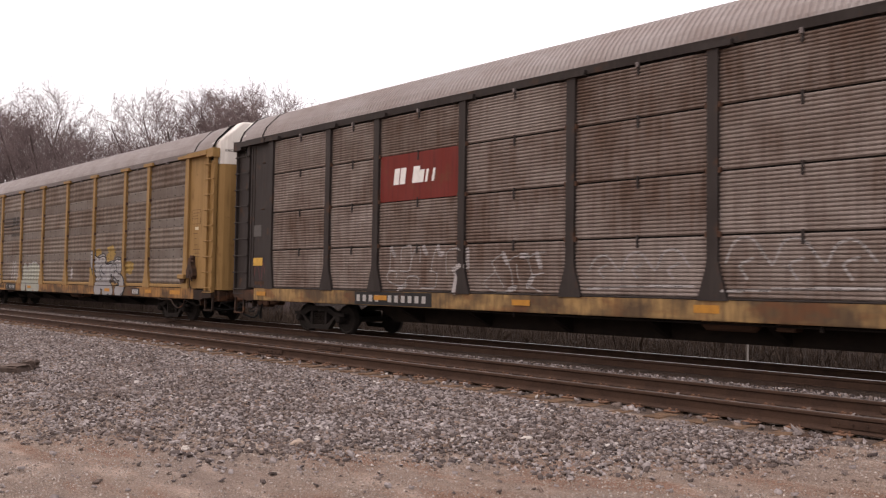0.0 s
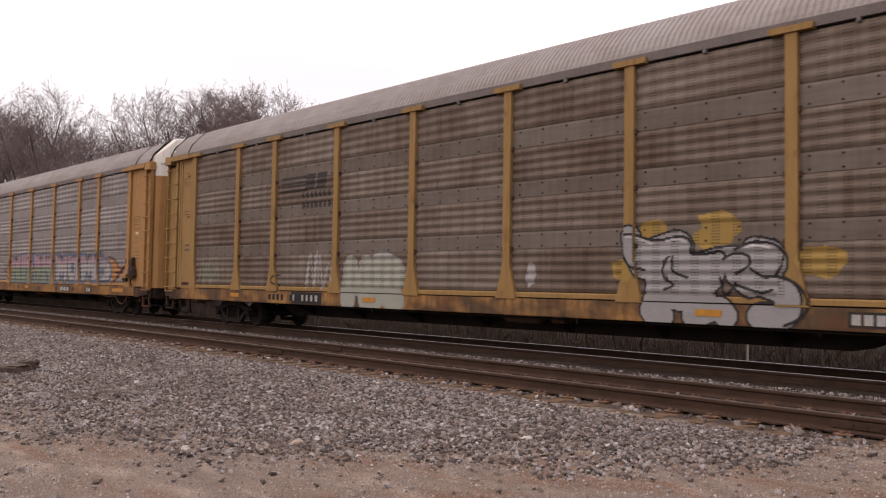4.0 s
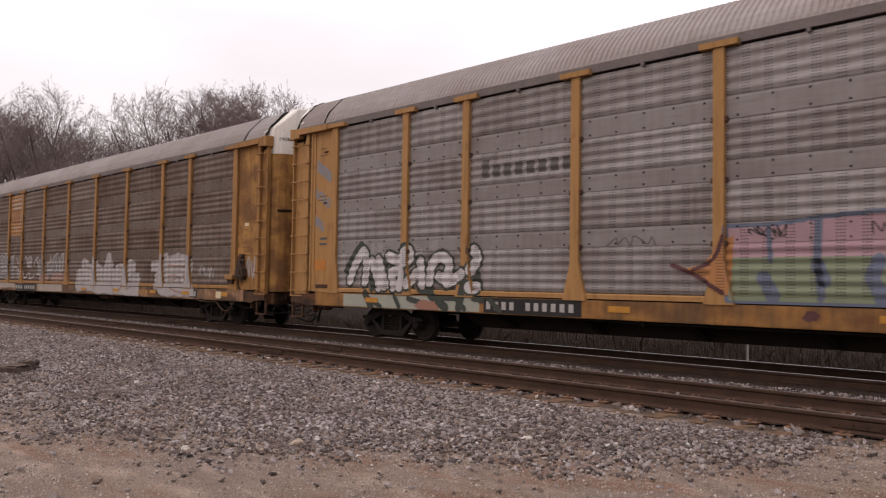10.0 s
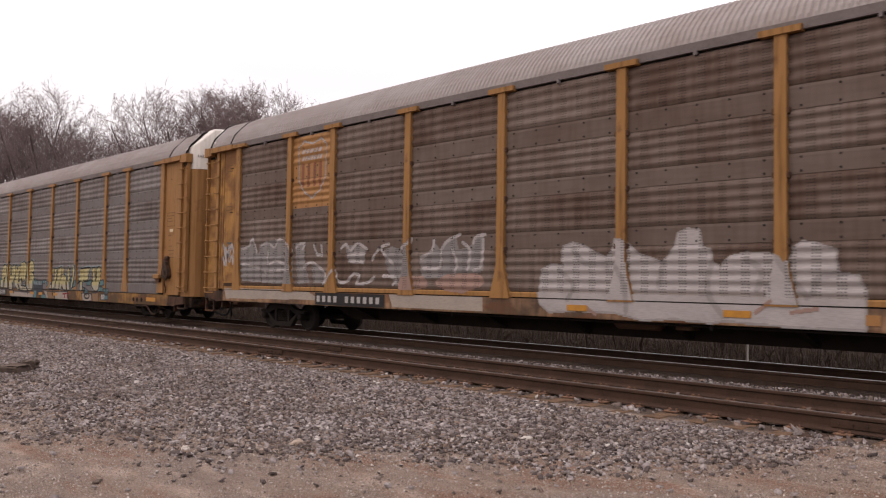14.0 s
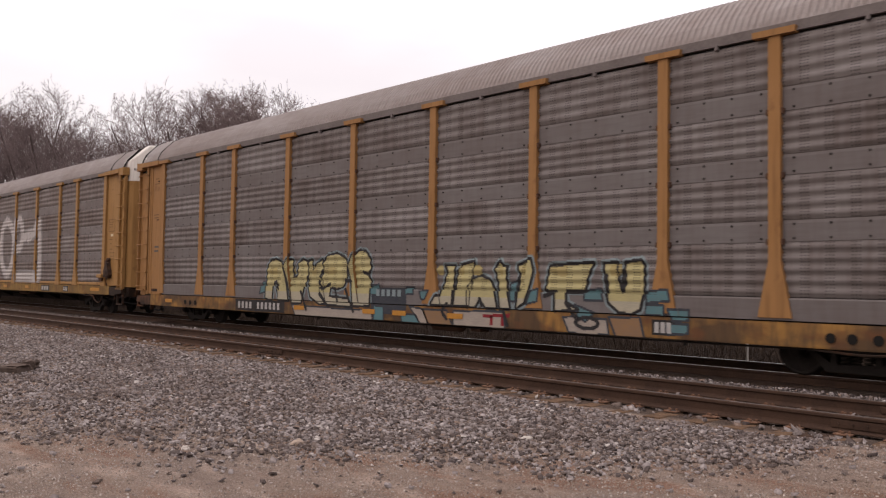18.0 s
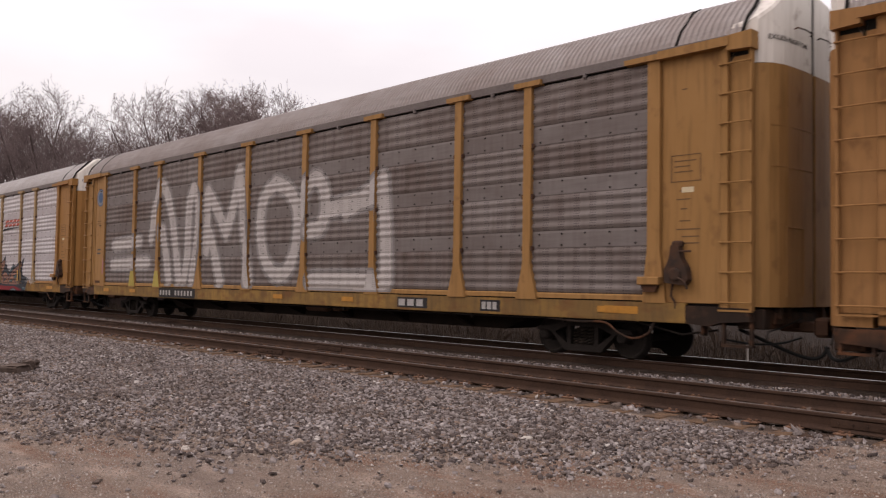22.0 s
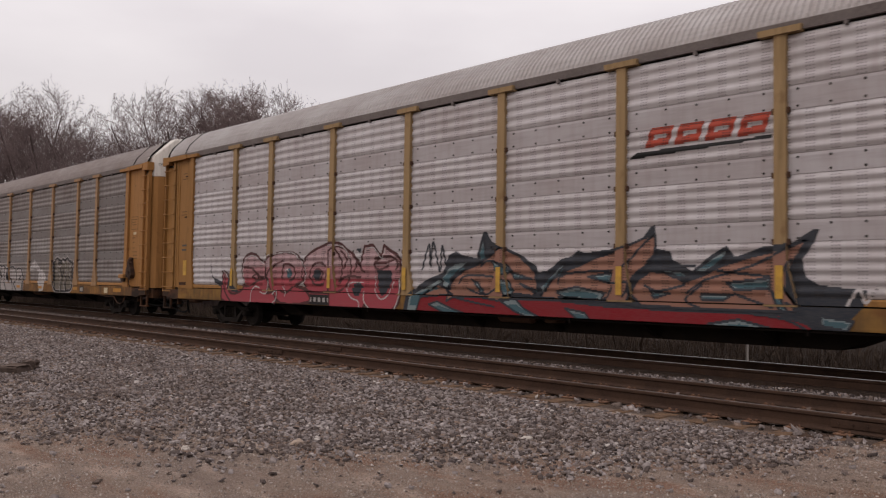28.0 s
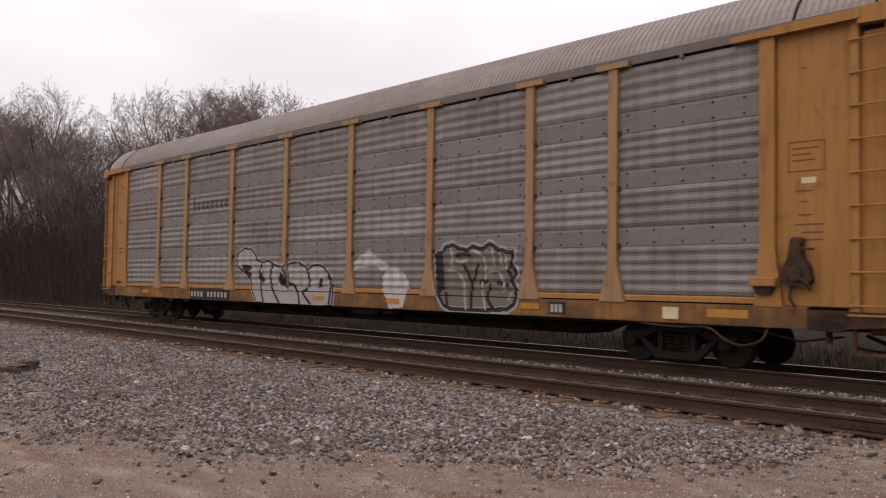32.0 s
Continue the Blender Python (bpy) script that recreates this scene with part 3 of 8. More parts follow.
def panel_mesh(width, row, last, fine):
    bm = bmesh.new()
    segs, foot = row_segments(row, last, fine)
    z0 = row[1]
    line = [(segs[0][0], segs[0][1])] + [(s[2], s[3]) for s in segs]
    a = [bm.verts.new((0, y, z - z0)) for z, y in line]
    c = [bm.verts.new((width, y, z - z0)) for z, y in line]
    for i in range(len(line) - 1):
        bm.faces.new((a[i], a[i + 1], c[i + 1], c[i]))
    bm.normal_update()
    back = [bm.verts.new((x, PANEL_IN + 0.02, z - z0)) for x in (0, width) for z in (row[0], foot)]
    bm.faces.new((a[0], c[0], back[2], back[0]))
    bm.faces.new((a[-1], back[1], back[3], c[-1]))
    for f in bm.faces:
        f.smooth = not fine and abs(f.normal.z) < 0.9
    return bm


def band_mesh(width, height):
    bm = bmesh.new()
    add_prism(bm, [(PANEL_IN + 0.001, height), (BAND_Y, height - 0.05), (BAND_Y, 0.0), (BAND_Y + 0.006, -0.004), (PANEL_IN + 0.02, 0.0), (PANEL_IN + 0.02, height)], "x", 0, width)
    return bm


def bolt_mesh(width, height):
    bm = bmesh.new()
    n = max(2, round(width / 0.55))
    for k in range(n):
        x = width * (k + 0.5) / n
        for z in (0.05, height - 0.06):
            add_disc(bm, (0.021, 0.017), (BAND_Y, BAND_Y - 0.014), 6, x, z)
    return bm


def post_mesh(foot_z):
    """A hat-section post whose foot flares over the sill."""
    bm = bmesh.new()
    out = [(-0.095, 5.19), (-0.095, 1.75), (-0.125, 1.6), (-0.265, foot_z), (0.265, foot_z), (0.125, 1.6), (0.095, 1.75), (0.095, 5.19)]
    add_prism(bm, out, "y", SIDE, PANEL_IN + 0.01)
    return bm


def cap_mesh():
    bm = bmesh.new()
    add_prism(bm, [(-0.33, 5.19), (0.33, 5.19), (0.34, 5.29), (-0.34, 5.29)], "y", SIDE - 0.035, -1.47)
    return bm


def roof_mesh(x0, x1, period):
    n = max(1, round((x1 - x0) / period))
    p = (x1 - x0) / n
    verts, faces = [], []
    stations = [(x0 + (i + f) * p, up) for i in range(n) for f, up in ((0.0, 0), (0.35, 0), (0.52, 1), (0.83, 1))] + [(x1, 0)]
    m = len(ROOF_FULL)
    for x, up in stations:
        for k, (y, z) in enumerate(ROOF_FULL):
            s = 0.026 * up if 0 < k < m - 1 else 0.0
            nrm = Vector((y * 0.75, z - 5.1)).normalized()
            verts.append((x, y + nrm.x * s, z + nrm.y * s))
    for i in range(len(stations) - 1):
        for k in range(m - 1):
            faces.append((i * m + k, i * m + k + 1, (i + 1) * m + k + 1, (i + 1) * m + k))
    bm = bmesh.new()
    vs = [bm.verts.new(v) for v in verts]
    for f in faces:
        bm.faces.new([vs[i] for i in f[::-1]])
    return bm


def end_outline(x):
    """Rounded plan of the end doors at one end, from the near corner to the far one."""
    s = 1 if x > 0 else -1
    half = [(13.18, 1.44), (13.52, 1.43), (13.68, 1.38), (13.80, 1.28), (13.88, 1.12), (13.93, 0.90), (13.96, 0.45), (13.96, 0.055), (13.85, 0.045)]
    return [(s * x, -y) for x, y in half] + [(s * x, y) for x, y in reversed(half)]


def door_plan(y):
    """How far the curved end stands out at a width y."""
    half = [(13.96, 0.0), (13.96, 0.45), (13.93, 0.90), (13.88, 1.12), (13.80, 1.28), (13.68, 1.38), (13.52, 1.43), (13.18, 1.47)]
    for (x0, y0), (x1, y1) in zip(half, half[1:]):
        if abs(y) <= y1:
            return x0 + (x1 - x0) * (abs(y) - y0) / (y1 - y0)
    return 13.18


def cap_end_mesh(s):
    """The white gable over the end doors, up to the roof's curve."""
    bm = bmesh.new()
    top = 6.26 if s > 0 else 6.17
    half = [(y, min(z, top)) for y, z in ((-1.462, 5.38), (-1.452, 5.55), (-1.38, 5.62), (-1.2, 5.80), (-0.97, 6.02), (-0.75, 6.225), (-0.4, 6.25), (-0.06, 6.255))]
    for arch in (half, [(-y, z) for y, z in reversed(half)]):
        rows = []
        for y, z in arch:
            x = door_plan(y) - 0.012
            rows.append([bm.verts.new(p) for p in ((s * x, y, 4.885), (s * x, y, z - 0.05), (s * (x - 0.03), y, z), (s * 13.47, y, z - 0.015))])
        fs = [bm.faces.new((a[k], c[k], c[k + 1], a[k + 1])) for a, c in zip(rows, rows[1:]) for k in range(3)]
        fs.append(bm.faces.new((rows[0][0], rows[0][1], rows[0][2], rows[0][3])))
        bmesh.ops.recalc_face_normals(bm, faces=fs)
    return bm


def add_grab(e, y):
    """A bent grab iron on the white gable."""
    bm = tube([(door_plan(y + d) + o, y + d, z) for d, o, z in ((-0.28, 0.0, 5.50), (-0.28, 0.05, 5.52), (0.0, 0.06, 5.53), (0.28, 0.05, 5.52), (0.28, 0.0, 5.50))], 0.012, 5)
    part("grab_iron", bm, GRIMY, e, "dirty bent grab iron")


def marks(car, name, x0, x1, z0, z1, n, material, y, label="", seed=1, fill=0.72):
    """A line of lettering as plain bars, one for each character."""
    rng = random.Random(seed)
    bm = bmesh.new()
    w = (x1 - x0) / n
    for i in range(n):
        a = x0 + i * w
        add_box(bm, a, a + w * fill, y - 0.004, y, z0, z1)
    return part(name, bm, material, car, label)


def truck(car, x, springs=True):
    t = thing("truck", "", "")
    t.parent = car
    t.location = (x, 0, 0)
    del_keys = [k for k in ("label", "category") if k in t]
    for k in del_keys:
        del t[k]
    for s in (-1, 1):
        def frame_bm(s=s):
            bm = bmesh.new()
            y0, y1 = sorted((s * 0.93, s * 1.06))
            add_prism(bm, [(-1.1, 0.46), (-1.1, 0.53), (-0.72, 0.56), (-0.4, 0.70), (0.4, 0.70), (0.72, 0.56), (1.1, 0.53), (1.1, 0.46), (0.66, 0.44), (0.36, 0.57), (-0.36, 0.57), (-0.66, 0.44)], "y", y0, y1)
            add_prism(bm, [(-0.78, 0.47), (-0.66, 0.44), (-0.34, 0.22), (0.34, 0.22), (0.66, 0.44), (0.78, 0.47), (0.42, 0.10), (-0.42, 0.10)], "y", y0 + 0.002, y1 - 0.002)
            for q in (-1, 1):
                a, c = sorted((q * 0.27, q * 0.36))
                add_box(bm, a, c, y0, y1, 0.2, 0.58)
                add_disc(bm, (0.10, 0.10, 0.07), (s * 0.92, s * 1.09, s * 1.12), 12, q * 0.89, 0.38)
            return bm
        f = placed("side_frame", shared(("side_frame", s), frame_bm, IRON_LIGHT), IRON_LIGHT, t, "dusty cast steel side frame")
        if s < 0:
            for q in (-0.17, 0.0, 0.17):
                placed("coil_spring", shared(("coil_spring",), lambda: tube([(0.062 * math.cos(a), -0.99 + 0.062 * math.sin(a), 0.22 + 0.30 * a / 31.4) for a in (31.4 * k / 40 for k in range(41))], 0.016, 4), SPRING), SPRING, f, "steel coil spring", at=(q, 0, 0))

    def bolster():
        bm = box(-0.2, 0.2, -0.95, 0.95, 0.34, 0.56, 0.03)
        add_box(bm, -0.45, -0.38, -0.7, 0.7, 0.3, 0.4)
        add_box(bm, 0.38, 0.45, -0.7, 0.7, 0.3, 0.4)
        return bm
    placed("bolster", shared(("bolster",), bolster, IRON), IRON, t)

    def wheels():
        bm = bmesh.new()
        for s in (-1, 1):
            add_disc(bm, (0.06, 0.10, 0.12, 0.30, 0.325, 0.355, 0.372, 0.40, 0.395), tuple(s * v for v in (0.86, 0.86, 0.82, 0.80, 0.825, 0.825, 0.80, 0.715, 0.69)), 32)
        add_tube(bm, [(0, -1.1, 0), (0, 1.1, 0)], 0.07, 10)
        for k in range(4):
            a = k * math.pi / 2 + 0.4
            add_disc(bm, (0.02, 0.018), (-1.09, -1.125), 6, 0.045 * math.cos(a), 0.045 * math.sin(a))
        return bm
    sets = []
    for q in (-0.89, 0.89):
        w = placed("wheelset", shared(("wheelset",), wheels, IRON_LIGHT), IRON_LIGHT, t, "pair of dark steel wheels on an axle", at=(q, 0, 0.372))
        sets.append(w)
    return sets


WHEELSETS = []


def spline(pts, n=5):
    """A smooth line through a few points in space."""
    p = [Vector(v) for v in [pts[0]] + list(pts) + [pts[-1]]]
    out = []
    for a, b, c, d in zip(p, p[1:], p[2:], p[3:]):
        for k in range(n):
            t = k / n
            out.append(0.5 * (2 * b + (c - a) * t + (2 * a - 5 * b + 4 * c - d) * t * t + (3 * b - a - 3 * c + d) * t ** 3))
    return out + [Vector(pts[-1])]


def build_car(key, centre, label, kind):
    """One enclosed auto-carrying rack on its flat car; the near side faces -y."""
    car = thing("autorack_car", label, "rail car", "cars of the train", at=(centre, TRAIN_Y, TRAIN_Z))
    steel = kind["steel"]
    sill_mat = kind["sill_paint"]
    pan = PANELS[key]
    z0, z1 = kind["sill"]
    fine = kind["fine"]
    rows = ROWS_A if fine else ROWS
    # flat car
    for s in (-1, 1):
        def sill(s=s):
            bm = bmesh.new()
            y = s * 1.55
            add_prism(bm, [(y, z0 + 0.03), (y, z1), (y - s * 0.10, z1), (y - s * 0.10, z1 - 0.02), (y - s * 0.02, z1 - 0.03), (y - s * 0.02, z0 + 0.05), (y - s * 0.08, z0 + 0.03), (y - s * 0.08, z0), (y - s * 0.005, z0)], "x", -12.5, 12.5)
            if s < 0:
                for i, x in enumerate((-11.9, -10.6, -8.1, -5.7, -2.86, 0.0, 2.86, 5.7, 8.1, 10.4, 11.9)):
                    add_box(bm, x - 0.05, x + 0.05, y - 0.002, y + 0.004, z0 + 0.02, z1 - 0.01)
            return bm
        placed("side_sill", shared(("side_sill", s, z0, z1), sill, sill_mat), sill_mat, car, "stained yellow steel side sill")
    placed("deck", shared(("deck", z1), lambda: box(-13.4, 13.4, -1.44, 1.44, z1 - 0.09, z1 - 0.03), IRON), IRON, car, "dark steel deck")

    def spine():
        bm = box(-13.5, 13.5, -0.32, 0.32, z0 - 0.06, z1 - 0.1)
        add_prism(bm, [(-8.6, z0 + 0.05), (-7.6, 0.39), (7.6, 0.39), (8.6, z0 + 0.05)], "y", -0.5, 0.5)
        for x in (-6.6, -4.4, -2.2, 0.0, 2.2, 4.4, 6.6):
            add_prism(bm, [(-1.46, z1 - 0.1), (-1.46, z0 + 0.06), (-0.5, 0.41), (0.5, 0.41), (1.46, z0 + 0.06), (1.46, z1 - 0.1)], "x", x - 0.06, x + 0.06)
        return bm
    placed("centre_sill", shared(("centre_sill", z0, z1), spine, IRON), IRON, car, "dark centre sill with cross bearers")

    def rigging():
        bm = bmesh.new()
        add_tube(bm, [(-8.9, -1.3, z0 + 0.02), (-3, -1.32, z0 - 0.05), (3, -1.32, z0 - 0.05), (7.4, -1.42, z0 - 0.04), (11.5, -1.4, z0 - 0.02), (12.3, -1.3, z0 - 0.2), (12.9, -1.2, z0 - 0.1)], 0.018, 6)
        for x in (-2.9, 3.1, 7.5, 9.9):
            add_box(bm, x - 0.02, x + 0.02, -1.45, -1.40, z0 - 0.1, z0 + 0.02)
        return bm
    placed("brake_pipe", shared(("brake_pipe", z0), rigging, IRON_LIGHT), IRON_LIGHT, car, "long brake rod under the sill")

    def tank():
        bm = bmesh.new()
        add_tube(bm, [(1.0, -1.05, z0 - 0.03), (1.08, -1.05, z0 - 0.03), (1.9, -1.05, z0 - 0.03), (1.98, -1.05, z0 - 0.03)], [0.09, 0.15, 0.15, 0.09], 12)
        add_box(bm, 2.3, 2.6, -1.2, -0.9, z0 - 0.14, z0 + 0.05, 0.02)
        return bm
    placed("air_reservoir", shared(("air_reservoir", z0), tank, RUSTY), RUSTY, car, "rusty air brake reservoir")
    # bays of perforated panels
    edges = []
    ends = [BAY_ENDS[0]] + list(POSTS) + [BAY_ENDS[1]]
    for a, c in zip(ends, ends[1:]):
        edges.append((a, c))
    for a, c in edges:
        w = round(c - a, 2)
        for i, row in enumerate(rows):
            me = shared(("panel", w, i, fine), lambda: panel_mesh(w, row, i == 3, fine), pan)
            placed("panel", me, pan, car, at=(a, 0, row[1]))
            if not fine and i < 3:
                h = 0.32 * (row[0] - row[1])
                placed("panel_band", shared(("panel_band", w, i), lambda: band_mesh(w, h), BANDS[key]), BANDS[key], car, "flat bolted lap band", at=(a, 0, row[1]))
                bolts = placed("bolt_row", shared(("bolt_row", w, i), lambda: bolt_mesh(w, h), IRON_LIGHT), IRON_LIGHT, car, at=(a, 0, row[1]))
                tagged(bolts, kind="stuff")
            if fine:
                hm = shared(("panel_hook", ), lambda: box(-0.02, 0.02, PANEL_IN - 0.05, PANEL_IN + 0.01, -0.16, 0.06, 0.006), BROWN_STEEL)
                placed("panel_hook", hm, BROWN_STEEL, car, at=((a + c) / 2, 0, row[0]))
    low = rows[3][1]
    base_mat = kind["strip"]
    for a, c in edges:
        w = round(c - a, 2)
        placed("base_strip", shared(("base_strip", w, low, z1), lambda: prism([(-1.53, low - 0.006), (-1.545, low - 0.03), (-1.545, z1 + 0.025), (-1.48, z1 + 0.025), (-1.48, low - 0.006)], "x", 0.0, w), base_mat), base_mat, car, at=(a, 0, 0))
    # black sheet added behind the panels; the gaps' shade is in its colour
    placed("inner_wall", shared(("inner_wall", z1), lambda: box(-13.1, 13.1, -1.455, -1.40, z1 - 0.02, 5.3), BLACK_GAP), BLACK_GAP, car, "black sheet giving the shade behind the panel gaps")
    placed("far_wall", shared(("far_wall", z1), lambda: box(-13.1, 13.1, 1.40, 1.53, z1 - 0.02, 5.29), pan), pan, car, "grey panelled far side")
    foot = z1 - 0.01 if not kind["low"] else z1 + 0.06
    for x in POSTS:
        p = placed("post", shared(("post", foot), lambda: post_mesh(foot), kind["post"]), kind["post"], car, at=(x, 0, 0))
        placed("post_cap", shared(("post_cap",), cap_mesh, kind["post"]), kind["post"], p)

        def lugs():
            bm = bmesh.new()
            for i in range(3):
                for s in (-1, 1):
                    add_box(bm, min(s * 0.1, s * 0.135), max(s * 0.1, s * 0.135), SIDE + 0.01, PANEL_IN, rows[i][1] - 0.05, rows[i][1] + 0.04)
            return bm
        tagged(placed("panel_lugs", shared(("panel_lugs", fine), lugs, RUSTY), RUSTY, p, "rusty bolted lugs"), kind="stuff")
    # roof and its edge
    roof_mat = kind["roof"]
    r = placed("roof", shared(("roof",), lambda: roof_mesh(-12.3, 12.3, 0.118), roof_mat), roof_mat, car, "corrugated zinc roof")
    for s in (-1, 1):
        a, c = sorted((s * 12.32, s * 13.5))
        placed("roof_end_section", shared(("roof_end_section", s), lambda: roof_mesh(a, c, 0.118), roof_mat), roof_mat, r, "separate corrugated end section of the roof")

        def seam(s=s):
            bm = bmesh.new()
            for x, r in ((s * 12.31, 0.014), (s * 13.5, 0.026)):
                add_tube(bm, [(x + s * 0.02 * math.sin(9 * y), y * 1.012, z + 0.014 + 0.012 * math.sin(17 * y)) for y, z in ROOF_FULL], r, 5)
            return bm
        placed("roof_seam", shared(("roof_seam", s), seam, BLACK_GAP), BLACK_GAP, r, "black rubber seam")

    def edge():
        bm = bmesh.new()
        for s in (-1, 1):
            add_prism(bm, [(s * 1.53, 5.22), (s * 1.545, 5.37), (s * 1.50, 5.39), (s * 1.46, 5.22)], "x", -13.2, 13.2)
        return bm
    placed("roof_rail", shared(("roof_rail",), edge, ROOF_EDGE if not fine else BROWN_STEEL), ROOF_EDGE, car, "grey roof edge rail")

    def clips():
        bm = bmesh.new()
        for a, c in edges:
            x = (a + c) / 2
            add_box(bm, x - 0.025, x + 0.025, -1.57, -1.5, 5.15, 5.235)
        return bm
    tagged(placed("roof_clips", shared(("roof_clips",), clips, ROOF_EDGE), ROOF_EDGE, car, "small clips under the roof rail"), kind="stuff")
    # the ends
    for s in (-1, 1):
        def end_doors(s=s):
            return prism(end_outline(s), "z", z1 - 0.03, 4.875)
        e = placed("end_door", shared(("end_door", s, z1), end_doors, kind["end"]), kind["end"], car, "tall rounded steel end doors")
        placed("end_gable", shared(("end_gable", s), lambda: cap_end_mesh(s), WHITE_CAP), WHITE_CAP, e, "white painted gable above the doors")
        if key == "d":
            part("latch_bar", tube([(s * (door_plan(y) + 0.012), y, 3.32 + 0.02 * y) for y in (-1.3, -1.12, -0.75, -0.3)], 0.035, 6), BLACK_GAP, e, "black latch bar across the door")
        if s > 0:
            bm = bmesh.new()
            for z in (3.25, 3.9):
                add_tube(bm, [(door_plan(y) + 0.004, y, z) for y in (-1.25, -1.1, -0.75, -0.38, -0.03)], 0.008, 5)
            for y in (-0.95, -0.42):
                add_box(bm, door_plan(y) - 0.02, door_plan(y) + 0.012, y - 0.012, y + 0.012, 1.2, 2.3)
            add_tube(bm, [(door_plan(y) + 0.006, y, 2.3) for y in (-0.95, -0.75, -0.42)], 0.014, 5)
            part("door_seams", bm, kind["end"], e)
            part("door_gasket", box(13.84, 13.925, -0.052, 0.052, z1, 6.2), BLACK_GAP, e, "black gap between the end doors")
            for side in (-0.42, 0.42):
                add_grab(e, side)
            text = bpy.data.curves.new("end_lettering", "FONT")
            text.body, text.size, text.extrude = "EXCESS HEIGHT CAR", 0.112, 0.002
            text.align_x = "CENTER"
            to = new("end_lettering", text)
            me = bpy.data.meshes.new_from_object(to)
            bpy.data.objects.remove(to)
            me.transform(pose(0, -0.76, 5.26, 90, 0, 90))
            for v in me.vertices:
                v.co.x += door_plan(v.co.y) - 0.008
            placed("end_lettering", me, LETTER_BLACK, e, "black stencilled warning")
            placed("end_lettering", me, LETTER_BLACK, e, "black stencilled warning", at=(0, 1.44, 0))
        # door bay on the near side: header beam, corner post, door sheet, ladder
        x = lambda v: s * v
        pa, pb = (11.78, 12.02) if s > 0 else (-11.88, -11.66)
        placed("corner_post", shared(("corner_post", s, foot), lambda: prism([(pa, 5.2), (pa, 1.95), (pa - 0.03, 1.75), (pa - 0.09, foot), (pb + 0.12, foot), (pb + 0.03, 1.75), (pb, 1.95), (pb, 5.2)], "y", SIDE + 0.01, -1.44), steel), steel, car)
        a, c = (12.02, 13.14) if s > 0 else (-12.66, -11.88)
        d = placed("door_sheet", shared(("door_sheet", s, z1), lambda: box(a, c, DOOR_Y, -1.43, z1, 5.2, 0.012), kind["end"]), kind["end"], car, "smooth steel side sheet by the end")
        if s < 0:
            def edge_strip():
                bm = box(-12.85, -12.77, DOOR_Y - 0.035, -1.42, z1 + 0.02, 5.2, 0.01)
                add_prism(bm, [(-12.77, 5.2), (-12.77, z1 + 0.02), (-12.55, z1 + 0.02), (-12.66, 1.75), (-12.67, 5.2)], "y", DOOR_Y - 0.012, -1.43)
                return bm
            placed("door_edge", shared(("door_edge", z1), edge_strip, kind["end"]), kind["end"], car, "folded edge of the end door")

            def hinge_gap():
                bm = box(-12.93, -12.845, -1.455, -1.40, z1 + 0.02, 5.2)
                for k in range(7):
                    z = 1.45 + 0.56 * k
                    add_tube(bm, [(-12.895, -1.475, z), (-12.895, -1.475, z + 0.24)], 0.026, 6)
                return bm
            placed("hinge", shared(("hinge", z1), hinge_gap, BLACK_GAP), BLACK_GAP, car, "dark gap and hinges at the door edge")
            part("end_wing", box(-13.1, -12.92, -1.47, -1.39, z1, 5.2, 0.012), kind["end"], car)

            for z in (4.62, 3.32):
                placed("lifting_lug", shared(("lifting_lug",), lambda: box(-12.28, -12.14, DOOR_Y - 0.03, DOOR_Y, 0.0, 0.035, 0.01), GRIMY), GRIMY, d, "small dark lifting lug", at=(0, 0, z))
            placed("foot_slot", shared(("foot_slot", z1), lambda: box(-12.58, -11.96, DOOR_Y - 0.008, DOOR_Y, z1 + 0.10, z1 + 0.19), GRIMY), GRIMY, d, "dark slot at the foot of the sheet")
            placed("foot_ledge", shared(("foot_ledge", z1), lambda: box(-12.64, -11.9, DOOR_Y - 0.022, DOOR_Y, z1 + 0.20, z1 + 0.23), kind["end"]), kind["end"], d)
        a, c = sorted((x(12.925 if s < 0 else 13.12), x(13.07 if s < 0 else 13.24)))
        ladder = placed("ladder", shared(("ladder", s), lambda: box(a, c, -1.545, -1.40, 0.98, 5.2, 0.01), steel), steel, car, "side ladder with nine rungs")

        def lad(s=s):
            bm = bmesh.new()
            add_box(bm, *sorted((s * 13.60, s * 13.64)), -1.55, -1.44, 0.98, 5.08)
            add_box(bm, *sorted((s * 13.08, s * 13.64)), -1.56, -1.50, 0.955, 0.985)
            return bm
        placed("outer_stile", shared(("outer_stile", s), lad, steel), steel, ladder)

        def backing(s=s):
            bm = box(*sorted((s * 13.06, s * 13.60)), -1.462, -1.443, 1.0, 5.02)
            return bm
        placed("backing", shared(("backing", s), backing, kind["end"]), kind["end"], ladder)
        # solid black block fills this opening, with its shade put into the colour
        placed("top_slot", shared(("top_slot", s), lambda: box(*sorted((s * 13.08, s * 13.60)), -1.462, -1.36, 5.02, 5.2), BLACK_GAP), BLACK_GAP, ladder, "black block standing for the shaded opening over the ladder")
        inner = 12.90 if s < 0 else 13.10

        def rung(s=s):
            bm = tube([(s * inner, -1.575, 0), (s * 13.65, -1.575, 0)], 0.014, 6)
            for q in (inner + 0.03, 13.62):
                add_tube(bm, [(s * q, -1.58, 0), (s * q, -1.53, 0)], 0.024, 6)
            return bm
        for k in range(9):
            placed("rung", shared(("rung", s), rung, steel), steel, ladder, at=(0, 0, 1.10 + 0.475 * k))

